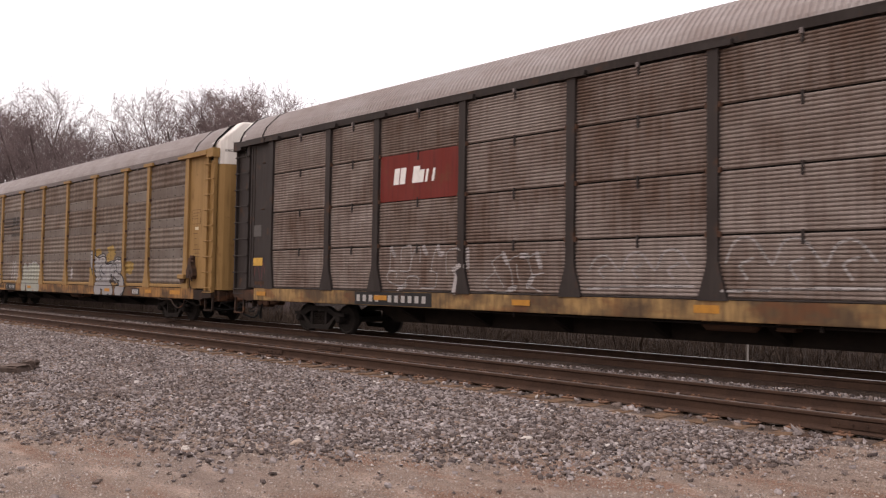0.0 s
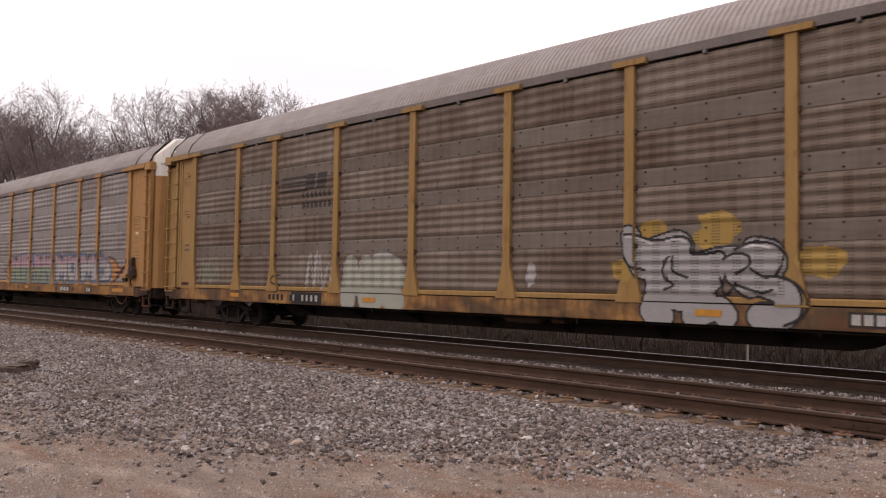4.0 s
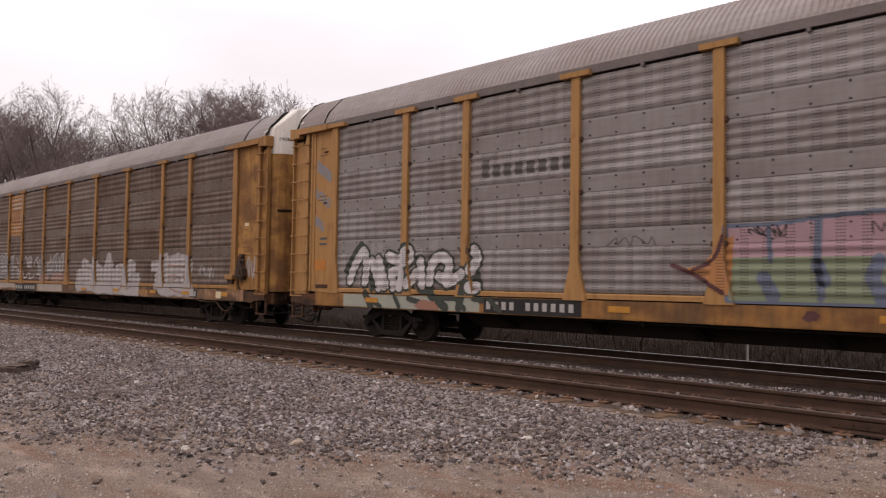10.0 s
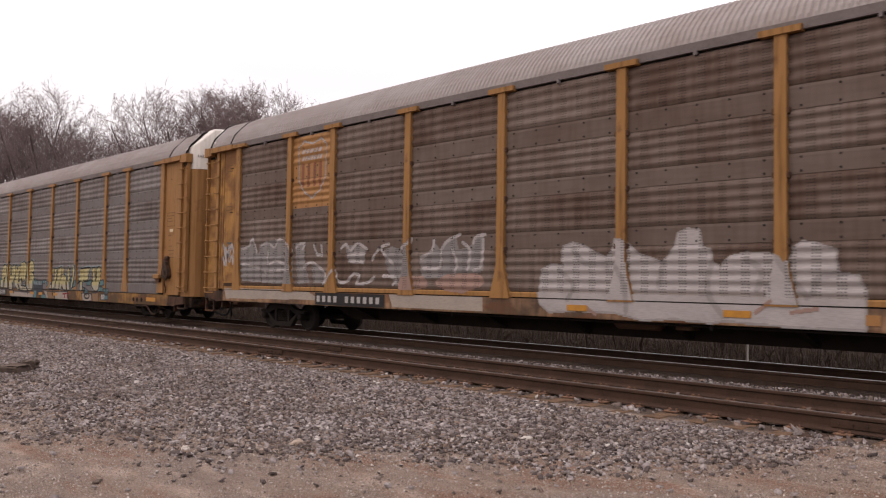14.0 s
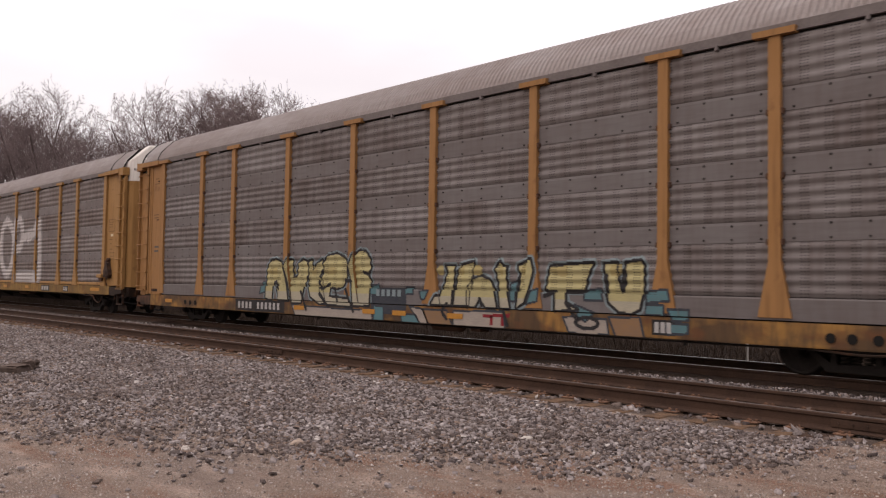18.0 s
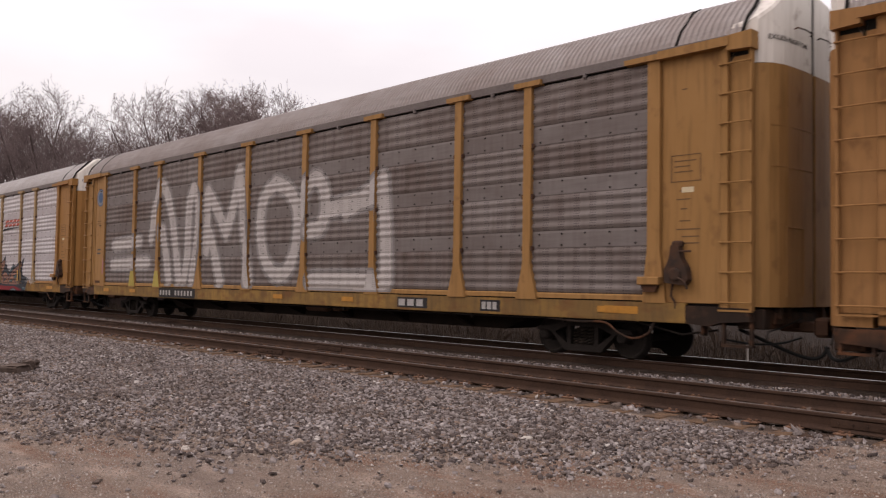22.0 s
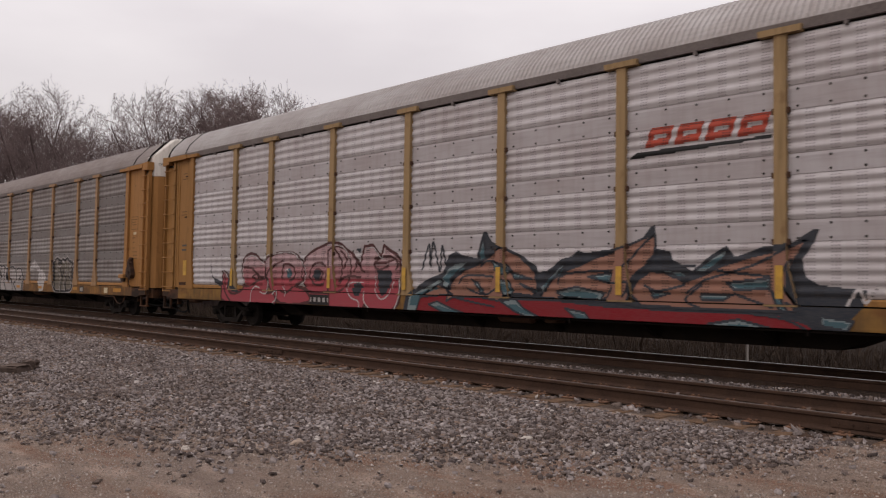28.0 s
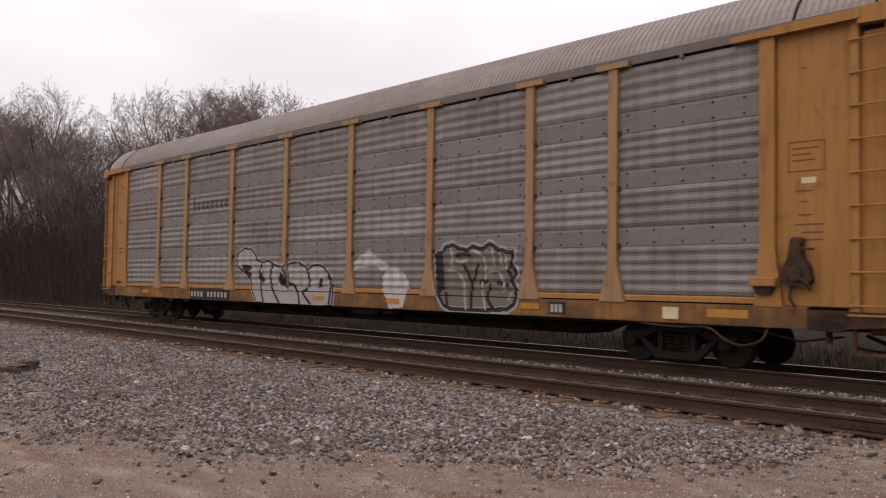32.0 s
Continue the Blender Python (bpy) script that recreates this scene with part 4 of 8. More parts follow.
        def header(s=s):
            bm = bmesh.new()
            add_prism(bm, [(s * 11.34, 5.19), (s * 12.06, 5.19), (s * 12.06, 5.29), (s * 11.34, 5.28)], "y", SIDE - 0.05, -1.46)
            add_prism(bm, [(s * 12.02, 5.175), (s * 13.30, 5.175), (s * 13.30, 5.325), (s * 12.02, 5.31)], "y", SIDE - 0.075, -1.46)
            add_prism(bm, [(s * 13.26, 5.10), (s * 13.68, 5.08), (s * 13.68, 5.36), (s * 13.26, 5.335)], "y", SIDE - 0.06, -1.40)
            return bm
        placed("header_beam", shared(("header_beam", s), header, steel), steel, car, "beam over the door bay")

        def gear(s=s):
            bm = bmesh.new()
            add_box(bm, *sorted((s * 13.3, s * 13.75)), -1.35, 1.35, z1 - 0.38, z1 - 0.06, 0.02)
            add_prism(bm, [(s * 12.5, z1 - 0.04), (s * 13.58, z1 - 0.06), (s * 13.62, z1 - 0.26), (s * 13.1, z1 - 0.30), (s * 12.9, z1 - 0.36), (s * 12.5, z1 - 0.33)], "y", -1.546, -1.30)
            add_box(bm, *sorted((s * 12.72, s * 12.78)), -1.44, -1.30, z1 - 0.52, z1 - 0.3, 0.01)
            add_box(bm, *sorted((s * 13.76, s * 13.80)), -1.1, 1.1, z1 - 0.30, z1 - 0.12, 0.01)
            for y in (-0.95, -0.62, 0.62, 0.95):
                add_box(bm, *sorted((s * 13.7, s * 13.86)), y - 0.05, y + 0.05, z1 - 0.22, z1 + 0.02, 0.01)
            return bm
        placed("end_sill", shared(("end_sill", s, z1), gear, GRIMY), GRIMY, car, "grimy dark end sill")

        def coupler(s=s):
            bm = bmesh.new()
            add_box(bm, *sorted((s * 13.4, s * 14.05)), -0.09, 0.09, 0.62, 0.8, 0.03)
            add_box(bm, *sorted((s * 14.0, s * 14.36)), -0.17, 0.15, 0.55, 0.87, 0.05)
            return bm
        placed("coupler", shared(("coupler", s), coupler, RUSTY), RUSTY, car, "rusty knuckle coupler")

        def hose(s=s):
            bm = bmesh.new()
            for pts, r in (([(13.1, -0.9, 0.66), (13.5, -0.7, 0.46), (13.8, -0.5, 0.30), (14.05, -0.36, 0.22), (14.2, -0.3, 0.27), (14.29, -0.28, 0.42)], 0.032),
                           ([(13.0, -1.2, 0.50), (13.4, -1.05, 0.44), (13.8, -0.9, 0.47), (14.0, -0.6, 0.56)], 0.020)):
                add_tube(bm, spline([(s * px, py, pz) for px, py, pz in pts]), r, 6)
            return bm
        placed("air_hose", shared(("air_hose", s), hose, RUBBER), RUBBER, car, "hanging black air hose")

        def lever(s=s):
            bm = bmesh.new()
            add_tube(bm, [(s * 13.78, -1.35, 0.52), (s * 13.78, -1.28, 0.66), (s * 13.8, -0.8, 0.72), (s * 13.85, -0.2, 0.86)], 0.014, 5)
            return bm
        placed("uncoupling_lever", shared(("uncoupling_lever", s), lever, IRON_LIGHT), IRON_LIGHT, car, "dark bent uncoupling lever")

        def step(s=s):
            bm = bmesh.new()
            for q in (13.12, 13.58):
                add_box(bm, *sorted((s * q, s * (q + 0.05))), -1.5, -1.44, 0.42, z1 - 0.05)
            add_box(bm, *sorted((s * 13.12, s * 13.63)), -1.52, -1.40, 0.40, 0.44)
            return bm
        placed("stirrup_step", shared(("stirrup_step", s, z1), step, GRIMY), GRIMY, car, "stirrup step below the ladder")

    # hand brake by the leading corner post
    def brake():
        bm = bmesh.new()
        add_prism(bm, [(12.16, 1.40), (12.52, 1.36), (12.60, 1.46), (12.56, 1.66), (12.47, 1.80), (12.42, 2.02), (12.28, 2.02), (12.24, 1.78), (12.15, 1.62)], "y", -1.64, DOOR_Y)
        add_disc(bm, (0.08, 0.11, 0.11, 0.08), (-1.68, -1.67, -1.655, -1.64), 16, 12.36, 1.54)
        add_tube(bm, spline([(12.40, -1.66, 1.50), (12.55, -1.68, 1.42), (12.60, -1.66, 1.30)]), 0.022, 6)
        add_box(bm, 12.26, 12.46, -1.60, DOOR_Y, 1.98, 2.10, 0.03)
        add_box(bm, 12.44, 12.66, -1.66, -1.63, 1.90, 1.935, 0.01)
        add_tube(bm, spline([(12.3, -1.58, 1.42), (12.25, -1.56, 1.2), (12.32, -1.54, 1.05), (12.28, -1.53, 0.9)]), 0.02, 5)
        return bm
    placed("hand_brake", shared(("hand_brake",), brake, HAND_BRAKE), HAND_BRAKE, car, "dark hand brake housing with chain")
    part("brake_step", box(11.66, 12.08, SIDE - 0.12, SIDE + 0.02, 1.36, 1.50, 0.015), steel, car)
    part("step_bracket", prism([(11.70, 1.36), (12.04, 1.36), (11.98, 1.24), (11.76, 1.24)], "y", SIDE - 0.06, SIDE + 0.02), GRIMY, car)
    part("retainer_loop", tube(spline([(9.6, -1.50, z0 - 0.02), (10.3, -1.52, z0 - 0.06), (10.9, -1.53, z0 - 0.05), (11.2, -1.54, z0 - 0.22), (11.5, -1.54, z0 - 0.30), (11.8, -1.54, z0 - 0.20), (11.9, -1.52, z0)]), 0.02, 6), GRIMY, car, "drooping brake cable under the sill")
    for xx in (-10.06, 10.06):
        WHEELSETS.extend(truck(car, xx))
    # small fittings of the sill
    marks(car, "reflector", *kind["tape"], z0 + 0.12, z0 + 0.25, 1, REFLECTOR, SILL_Y - 0.002, "amber reflective tape", fill=1.0)
    return car


def std(key, **over):
    k = dict(steel=YELLOWS[key], post=YELLOWS[key], end=YELLOWS[key], sill_paint=SILLS[key], sill=(0.74, 1.07), fine=False, low=False,
             roof=ROOF_ZINC, strip=YELLOWS[key], tape=(10.9, 11.6))
    k.update(over)
    return k


KINDS = dict(
    a=std("a", steel=BROWN_STEEL, post=BROWN_STEEL, end=BROWN_STEEL, sill=(0.80, 1.13), fine=True, strip=BROWN_STEEL, tape=(1.1, 1.55)),
    b=std("b"), c=std("c"), d=std("d", end=RUST_DOOR),
    e=std("e", sill=(0.47, 0.83), low=True, strip=BANDS["e"]),
    f=std("f"), g=std("g", roof=ROOF_BRIGHT, post=POST_TAN), h=std("h", post=POST_DUSTY))
CENTRES = dict(a=-8.15, b=-36.74, c=-65.3, d=-93.85, e=-122.45, f=-150.99, g=-179.6, h=-208.15)
LABELS = dict(
    a="dark brown autorack car with brown panels and red sign",
    b="faded yellow autorack car with tan-grey stained panels",
    c="orange-yellow autorack car with grey panels and pastel graffiti",
    d="rust-streaked yellow autorack car with brown panels, white graffiti",
    e="low ochre autorack car with grey panels and yellow graffiti",
    f="mustard autorack car with huge white letters on dark panels",
    g="bright zinc-panelled autorack car with pink and dark graffiti",
    h="amber-yellow autorack car, last of the train, white throw-up graffiti")
CARS = {k: build_car(k, CENTRES[k], LABELS[k], KINDS[k]) for k in "abcdefgh"}


# ---- lettering and sprayed paint on the cars ----
def post_half(z):
    return 0.095 if z > 1.75 else (0.125 if z > 1.6 else 0.125 + 0.14 * (1.6 - z) / 0.53)


def crossings(poly, z):
    xs = []
    for (x0, z0), (x1, z1) in zip(poly, poly[1:] + poly[:1]):
        if (z0 <= z) != (z1 <= z):
            xs.append(x0 + (z - z0) * (x1 - x0) / (z1 - z0))
    xs.sort()
    return list(zip(xs[::2], xs[1::2]))


def merged(spans):
    out = []
    for a, c in sorted(spans):
        if out and a <= out[-1][1] + 1e-4:
            out[-1][1] = max(out[-1][1], c)
        else:
            out.append([a, c])
    return out


def paint(key, name, polys, material, layer, label, clip=(0.0, 9.0), gaps=()):
    """Lays outlines of the side plane onto the ribbed side as a thin skin of paint."""
    car, kind = CARS[key], KINDS[key]
    verts, faces = [], []
    lift = 0.003 + 0.003 * layer
    foot = kind["sill"][1] - 0.01
    low, high = min(q[1] for p in polys for q in p), max(q[1] for p in polys for q in p)
    for zt, yt, zb, yb in side_segments(kind):
        if zb > high or zt < low:
            continue
        steps = max(1, math.ceil((zt - zb) / 0.022))
        for k in range(steps):
            za, zc = zt + (zb - zt) * k / steps, zt + (zb - zt) * (k + 1) / steps
            zm = (za + zc) / 2
            if not clip[0] < zm < clip[1] or kind["sill"][1] - 0.01 < zm < kind["sill"][1] + 0.03:
                continue
            ya, yc = yt + (yb - yt) * k / steps, yt + (yb - yt) * (k + 1) / steps
            spans = merged([s for p in polys for s in crossings(p, zm)])
            hw = post_half(zm)
            for a, c in spans:
                cuts = [a, c]
                if zm > foot:
                    for p in POSTS:
                        cuts += [v for v in (p - hw, p + hw) if a < v < c]
                cuts.sort()
                for u, v in zip(cuts, cuts[1:]):
                    if v - u < 0.003:
                        continue
                    m = (u + v) / 2
                    on_post = zm > foot and any(abs(m - p) < hw for p in POSTS)
                    y1, y2 = (SIDE, SIDE) if on_post else (ya, yc)
                    if m < BAY_ENDS[0] or m > BAY_ENDS[1]:
                        if zm > foot:
                            y1 = y2 = SIDE + 0.01 if -11.88 < m < 12.02 else DOOR_Y
                    n = len(verts)
                    verts += [(u, y1 - lift, za), (v, y1 - lift, za), (v, y2 - lift, zc), (u, y2 - lift, zc)]
                    faces.append((n + 3, n + 2, n + 1, n))
    if faces:
        tagged(placed(name, from_arrays(name, verts, faces, material), material, car, label), label, kind="stuff")


def paint_each(key, name, polys, *rest):
    for p in polys:
        paint(key, name, [p], *rest)


def stroke(line, w, taper=1.0):
    """A line as overlapping quads with round joints."""
    out = []
    for i, ((x0, z0), (x1, z1)) in enumerate(zip(line, line[1:])):
        d = math.hypot(x1 - x0, z1 - z0) or 1e-6
        nx, nz = -(z1 - z0) / d * w / 2, (x1 - x0) / d * w / 2
        out.append([(x0 + nx, z0 + nz), (x1 + nx, z1 + nz), (x1 - nx, z1 - nz), (x0 - nx, z0 - nz)])
    for x, z in line:
        out.append([(x + w / 2 * math.cos(a), z + w / 2 * math.sin(a)) for a in (2 * math.pi * (k + 0.5) / 10 for k in range(10))])
    return out


def curve(line, n=5):
    """Catmull-Rom through a few points."""
    p = [line[0]] + list(line) + [line[-1]]
    out = []
    for i in range(1, len(p) - 2):
        for k in range(n):
            t = k / n
            out.append(tuple(0.5 * (2 * p[i][j] + (p[i + 1][j] - p[i - 1][j]) * t + (2 * p[i - 1][j] - 5 * p[i][j] + 4 * p[i + 1][j] - p[i + 2][j]) * t * t
                                    + (3 * p[i][j] - p[i - 1][j] - 3 * p[i + 1][j] + p[i + 2][j]) * t ** 3) for j in (0, 1)))
    return out + [tuple(line[-1])]


GLYPHS = {
    "A": [[(0, 0), (0.15, 0.6), (0.5, 1), (0.85, 0.6), (1, 0)], [(0.2, 0.4), (0.8, 0.4)]],
    "D": [[(0.1, 0), (0.1, 1)], [(0.1, 1), (0.7, 0.9), (1, 0.5), (0.7, 0.1), (0.1, 0)]],
    "E": [[(0.9, 0.95), (0.25, 1), (0.1, 0.5), (0.25, 0), (0.95, 0.05)], [(0.1, 0.52), (0.75, 0.55)]],
    "H": [[(0.1, 0), (0.15, 1)], [(0.9, 0), (0.85, 1)], [(0.1, 0.5), (0.9, 0.5)]],
    "I": [[(0.5, 0), (0.5, 1)]],
    "K": [[(0.15, 0), (0.15, 1)], [(0.9, 1), (0.2, 0.5), (0.95, 0)]],
    "M": [[(0, 0), (0.12, 1), (0.5, 0.35), (0.88, 1), (1, 0)]],
    "N": [[(0.1, 0), (0.1, 1), (0.9, 0), (0.9, 1)]],
    "O": [[(0.5, 1), (0.1, 0.8), (0, 0.5), (0.1, 0.2), (0.5, 0), (0.9, 0.2), (1, 0.5), (0.9, 0.8), (0.5, 1)]],
    "R": [[(0.1, 0), (0.1, 1), (0.75, 0.95), (0.85, 0.65), (0.15, 0.5), (0.95, 0)]],
    "S": [[(0.9, 0.9), (0.4, 1), (0.1, 0.75), (0.5, 0.52), (0.9, 0.25), (0.5, 0), (0.05, 0.1)]],
    "T": [[(0, 1), (1, 1)], [(0.5, 1), (0.45, 0)]],
    "U": [[(0.05, 1), (0.1, 0.2), (0.5, 0), (0.9, 0.2), (0.95, 1)]],
    "Y": [[(0, 1), (0.5, 0.5), (1, 1)], [(0.5, 0.5), (0.4, 0)]],
    "Z": [[(0.05, 1), (0.95, 1), (0.05, 0), (0.95, 0)]],
}


def glyphs(word, x0, x1, z0, z1, seed=1, lean=0.0, round_off=True, gap=0.12, wild=0.06):
    rng = random.Random(seed)
    w = (x1 - x0) / len(word)
    lines = []
    for i, ch in enumerate(word):
        dz0, dz1 = rng.uniform(-wild, wild), rng.uniform(-wild, wild)
        for ln in GLYPHS[ch]:
            pts = []
            for a, b in ln:
                z = z0 + dz0 + b * (z1 + dz1 - z0 - dz0)
                pts.append((x0 + (i + gap / 2 + a * (1 - gap)) * w + lean * (z - z0) + rng.uniform(-wild, wild) * 0.5, z + rng.uniform(-wild, wild) * 0.5))
            lines.append(curve(pts) if round_off and len(pts) > 2 else pts)
    return lines


def strokes(lines, w):
    return [p for ln in lines for p in stroke(ln, w)]


def throw_up(key, lines, w, edge, fill, outline, layer, label, clip=(0.0, 9.0), shine=None):
    """Fat letters: an outline coat under a fill coat."""
    if outline:
        paint(key, "graffiti_outline", strokes(lines, w + 2 * edge), outline, layer, label, clip)
    paint(key, "graffiti_fill", strokes(lines, w), fill, layer + 1, label, clip)
    if shine:
        paint(key, "graffiti_shine", strokes([[(x - w * 0.22, z + w * 0.18) for x, z in ln[:max(2, len(ln) // 2)]] for ln in lines], 0.05), shine, layer + 2, label, clip)


def scribble(x0, x1, z0, z1, n, seed):
    rng = random.Random(seed)
    pts = [(x0 + (x1 - x0) * i / (n - 1) + rng.uniform(-0.1, 0.1), (z1 if i % 2 else z0) + rng.uniform(-0.25, 0.25) * (z1 - z0)) for i in range(n)]
    return [curve(pts)]


def humps(x0, x1, z0, z1, n, seed):
    """A drawn cloud line over n humps and back along the foot, with inner strokes."""
    rng = random.Random(seed)
    top = []
    for i in range(n):
        a = x0 + (x1 - x0) * i / n
        w = (x1 - x0) / n
        h = z1 - rng.uniform(0, 0.25) * (z1 - z0)
        top += [(a + 0.04 * w, z0 + 0.55 * (h - z0)), (a + 0.25 * w, h - 0.03), (a + 0.6 * w, h), (a + 0.92 * w, z0 + 0.6 * (h - z0))]
    foot = [(x1, z0 + rng.uniform(0, 0.1)), ((x0 + x1) / 2, z0 + 0.05), (x0, z0)]
    inner = [[(x0 + (x1 - x0) * (i + 0.5) / n, z0 + 0.2), (x0 + (x1 - x0) * (i + 0.35) / n, (z0 + z1) / 2), (x0 + (x1 - x0) * (i + 0.62) / n, (z0 + z1) / 2 + 0.1)] for i in range(n)]
    return [curve(top, 4), curve(foot, 4)] + [curve(p, 4) for p in inner]


def loops(x0, x1, za, zb, h, n, seed):
    """A tag of n separate hooked and looped strokes along a falling line."""
    rng = random.Random(seed)
    out = []
    w = (x1 - x0) / n
    for i in range(n):
        x, z = x0 + i * w, za + (zb - za) * i / max(1, n - 1)
        a, turn = rng.uniform(0, 6.28), rng.choice((-1, 1)) * rng.uniform(3.6, 6.6)
        ring = [(x + w * (0.45 + 0.42 * math.cos(a + turn * k / 9)), z + h * (0.5 + 0.42 * math.sin(a + turn * k / 9))) for k in range(10)]
        out.append(ring)
        if rng.random() < 0.6:
            out.append([(x + w * rng.uniform(0.1, 0.3), z + h * 0.95), (x + w * rng.uniform(0.2, 0.4), z + h * 0.02)])
    return out


def blob(x0, x1, z0, z1, seed, n=14, rough=0.2):
    rng = random.Random(seed)
    cx, cz = (x0 + x1) / 2, (z0 + z1) / 2
    return [(cx + (x1 - x0) / 2 * math.cos(a) * r, cz + (z1 - z0) / 2 * math.sin(a) * r)
            for a, r in ((2 * math.pi * k / n, 1 + rng.uniform(-rough, rough)) for k in range(n))]


def rect(x0, x1, z0, z1):
    return [(x0, z0), (x1, z0), (x1, z1), (x0, z1)]


S_WHITE = spray("white_spray", (0.46, 0.435, 0.43), 0.5)
S_DUST = spray("dusty_white_spray", (0.335, 0.308, 0.30), 0.45)
S_SILL_WHITE = spray("dirty_white_sill_spray", (0.30, 0.255, 0.215), 0.5)
S_OLIVE = spray("olive_grey_spray", (0.15, 0.13, 0.105), 0.4)
S_SALMON_DUST = spray("dusty_salmon_spray", (0.26, 0.165, 0.135), 0.4)
S_GOLD_PALE = spray("ochre_yellow_fade", (0.31, 0.25, 0.10), 0.45)
S_TAN = spray("tan_sill_spray", (0.21, 0.12, 0.06), 0.5)
S_RUST_RED = spray("faded_rust_red", (0.2, 0.07, 0.035), 0.5)
S_PINE = spray("dark_pine_green_spray", (0.035, 0.042, 0.034), 0.3)
S_BONE = spray("bone_white_spray", (0.34, 0.31, 0.23), 0.45)
S_BLUSH = spray("whitish_pink_spray", (0.40, 0.27, 0.28), 0.4)
S_MARKER = spray("pale_blue_marker", (0.17, 0.19, 0.22), 0.5, 0.0)
S_CHALK = spray("thin_white_spray", (0.31, 0.286, 0.278), 0.6)
S_HAZE = spray("faint_white_haze", (0.19, 0.173, 0.168), 0.6)
S_FROST = spray("frosty_white_roller", (0.40, 0.37, 0.355), 0.45, 0.4)
S_HAZE_MID = spray("worn_white_roller", (0.265, 0.243, 0.237), 0.6)
S_SILVER = spray("silver_spray", (0.25, 0.24, 0.24), 0.35)
S_BLACK = spray("black_spray", (0.018, 0.017, 0.018), 0.2)
S_YELLOW = spray("pale_yellow_spray", (0.37, 0.325, 0.155), 0.4)
S_CYAN = spray("cyan_spray", (0.07, 0.155, 0.17), 0.4)
S_PINK = spray("lilac_pink_spray", (0.30, 0.19, 0.21), 0.4)
S_GREEN = spray("pale_green_spray", (0.17, 0.20, 0.13), 0.4)
S_BLUE = spray("faded_blue_spray", (0.10, 0.12, 0.17), 0.4)
S_ROSE = spray("rose_spray", (0.30, 0.052, 0.066), 0.25)
S_ROSE_PALE = spray("pale_rose_spray", (0.32, 0.145, 0.155), 0.35)
S_SALMON = spray("salmon_spray", (0.25, 0.125, 0.09), 0.3)
S_RED = spray("deep_red_spray", (0.18, 0.014, 0.019), 0.2)
S_TEAL = spray("dark_teal_spray", (0.045, 0.10, 0.12), 0.3)
S_MIST = spray("grey_blue_spray", (0.17, 0.215, 0.225), 0.35)
S_NIGHT = spray("blue_black_spray", (0.028, 0.033, 0.042), 0.3)
S_ORANGE = spray("orange_spray", (0.34, 0.15, 0.055), 0.3)
S_GOLD = spray("gold_spray", (0.27, 0.17, 0.045), 0.3)
S_MAROON = spray("maroon_spray", (0.075, 0.026, 0.026), 0.3)
S_GREY_GREEN = spray("grey_green_spray", (0.27, 0.275, 0.23), 0.3)
SIGN_RED = painted("red_sign_paint", (0.115, 0.015, 0.010), (0.05, 0.012, 0.011), amount=0.7)
SIGN_GOLD = painted("gold_shield_paint", (0.27, 0.135, 0.05), (0.13, 0.07, 0.04), amount=0.8)
SIGN_WHITE = plain("white_sign_paint", (0.62, 0.60, 0.57), 0.6, 0, 0.3, 9)
LOGO_RED = spray("logo_red", (0.34, 0.05, 0.028), 0.4)
LOGO_BLUE = plain("logo_blue", (0.05, 0.09, 0.17), 0.6)
FRESH_YELLOW = painted("fresher_yellow_paint", (0.30, 0.235, 0.055), (0.17, 0.12, 0.04), amount=0.5)
PLATE_BLACK = painted("black_number_plate_paint", (0.016, 0.015, 0.015), (0.05, 0.04, 0.035), amount=0.4)


def plate(key, x0, x1, ground=PLATE_BLACK, letters=LETTER_WHITE, groups=(4, 6), z=None):
    """A reporting mark on the sill: dark ground with two groups of plain pale bars."""
    z0, z1 = KINDS[key]["sill"]
    a, c = z or (z0 + 0.035, z1 - 0.03)
    car = CARS[key]
    if ground:
        p = part("number_plate", box(x0 - 0.08, x1 + 0.08, SILL_Y - 0.004, SILL_Y, a - 0.02, c + 0.02), ground, car, "black painted number plate")
    n = sum(groups) + 1
    w = (x1 - x0) / n
    for i in range(n):
        if i != groups[0]:
            placed("mark", shared(("mark", round(w, 3), round(c - a, 3)), lambda: box(0, w * 0.52, -0.004, 0.0, 0.055, c - a - 0.055), letters), letters, car, at=(x0 + i * w, SILL_Y - 0.005, a))


def sill_block(key, x0, x1, letters=LETTER_WHITE, ground=PLATE_BLACK, n=3):
    z0, z1 = KINDS[key]["sill"]
    car = CARS[key]
    if ground:
        part("builder_plate", box(x0 - 0.05, x1 + 0.05, SILL_Y - 0.004, SILL_Y, z0 + 0.05, z1 - 0.05), ground, car, "small dark sill plate")
    w = (x1 - x0) / n
    for i in range(n):
        placed("mark", shared(("block", round(w, 3), z0), lambda: box(0, w * 0.72, -0.004, 0, z0 + 0.09, z1 - 0.09), letters), letters, car, at=(x0 + i * w, SILL_Y - 0.005, 0))


def tapes(key, spots, mat=REFLECTOR):
    z0 = KINDS[key]["sill"][0]
    for x in spots:
        placed("reflector", shared(("tape", z0), lambda: box(-0.23, 0.23, -0.004, 0, z0 + 0.13, z0 + 0.24), mat), mat, CARS[key], "amber reflective tape", at=(x, SILL_Y - 0.0155, 0))


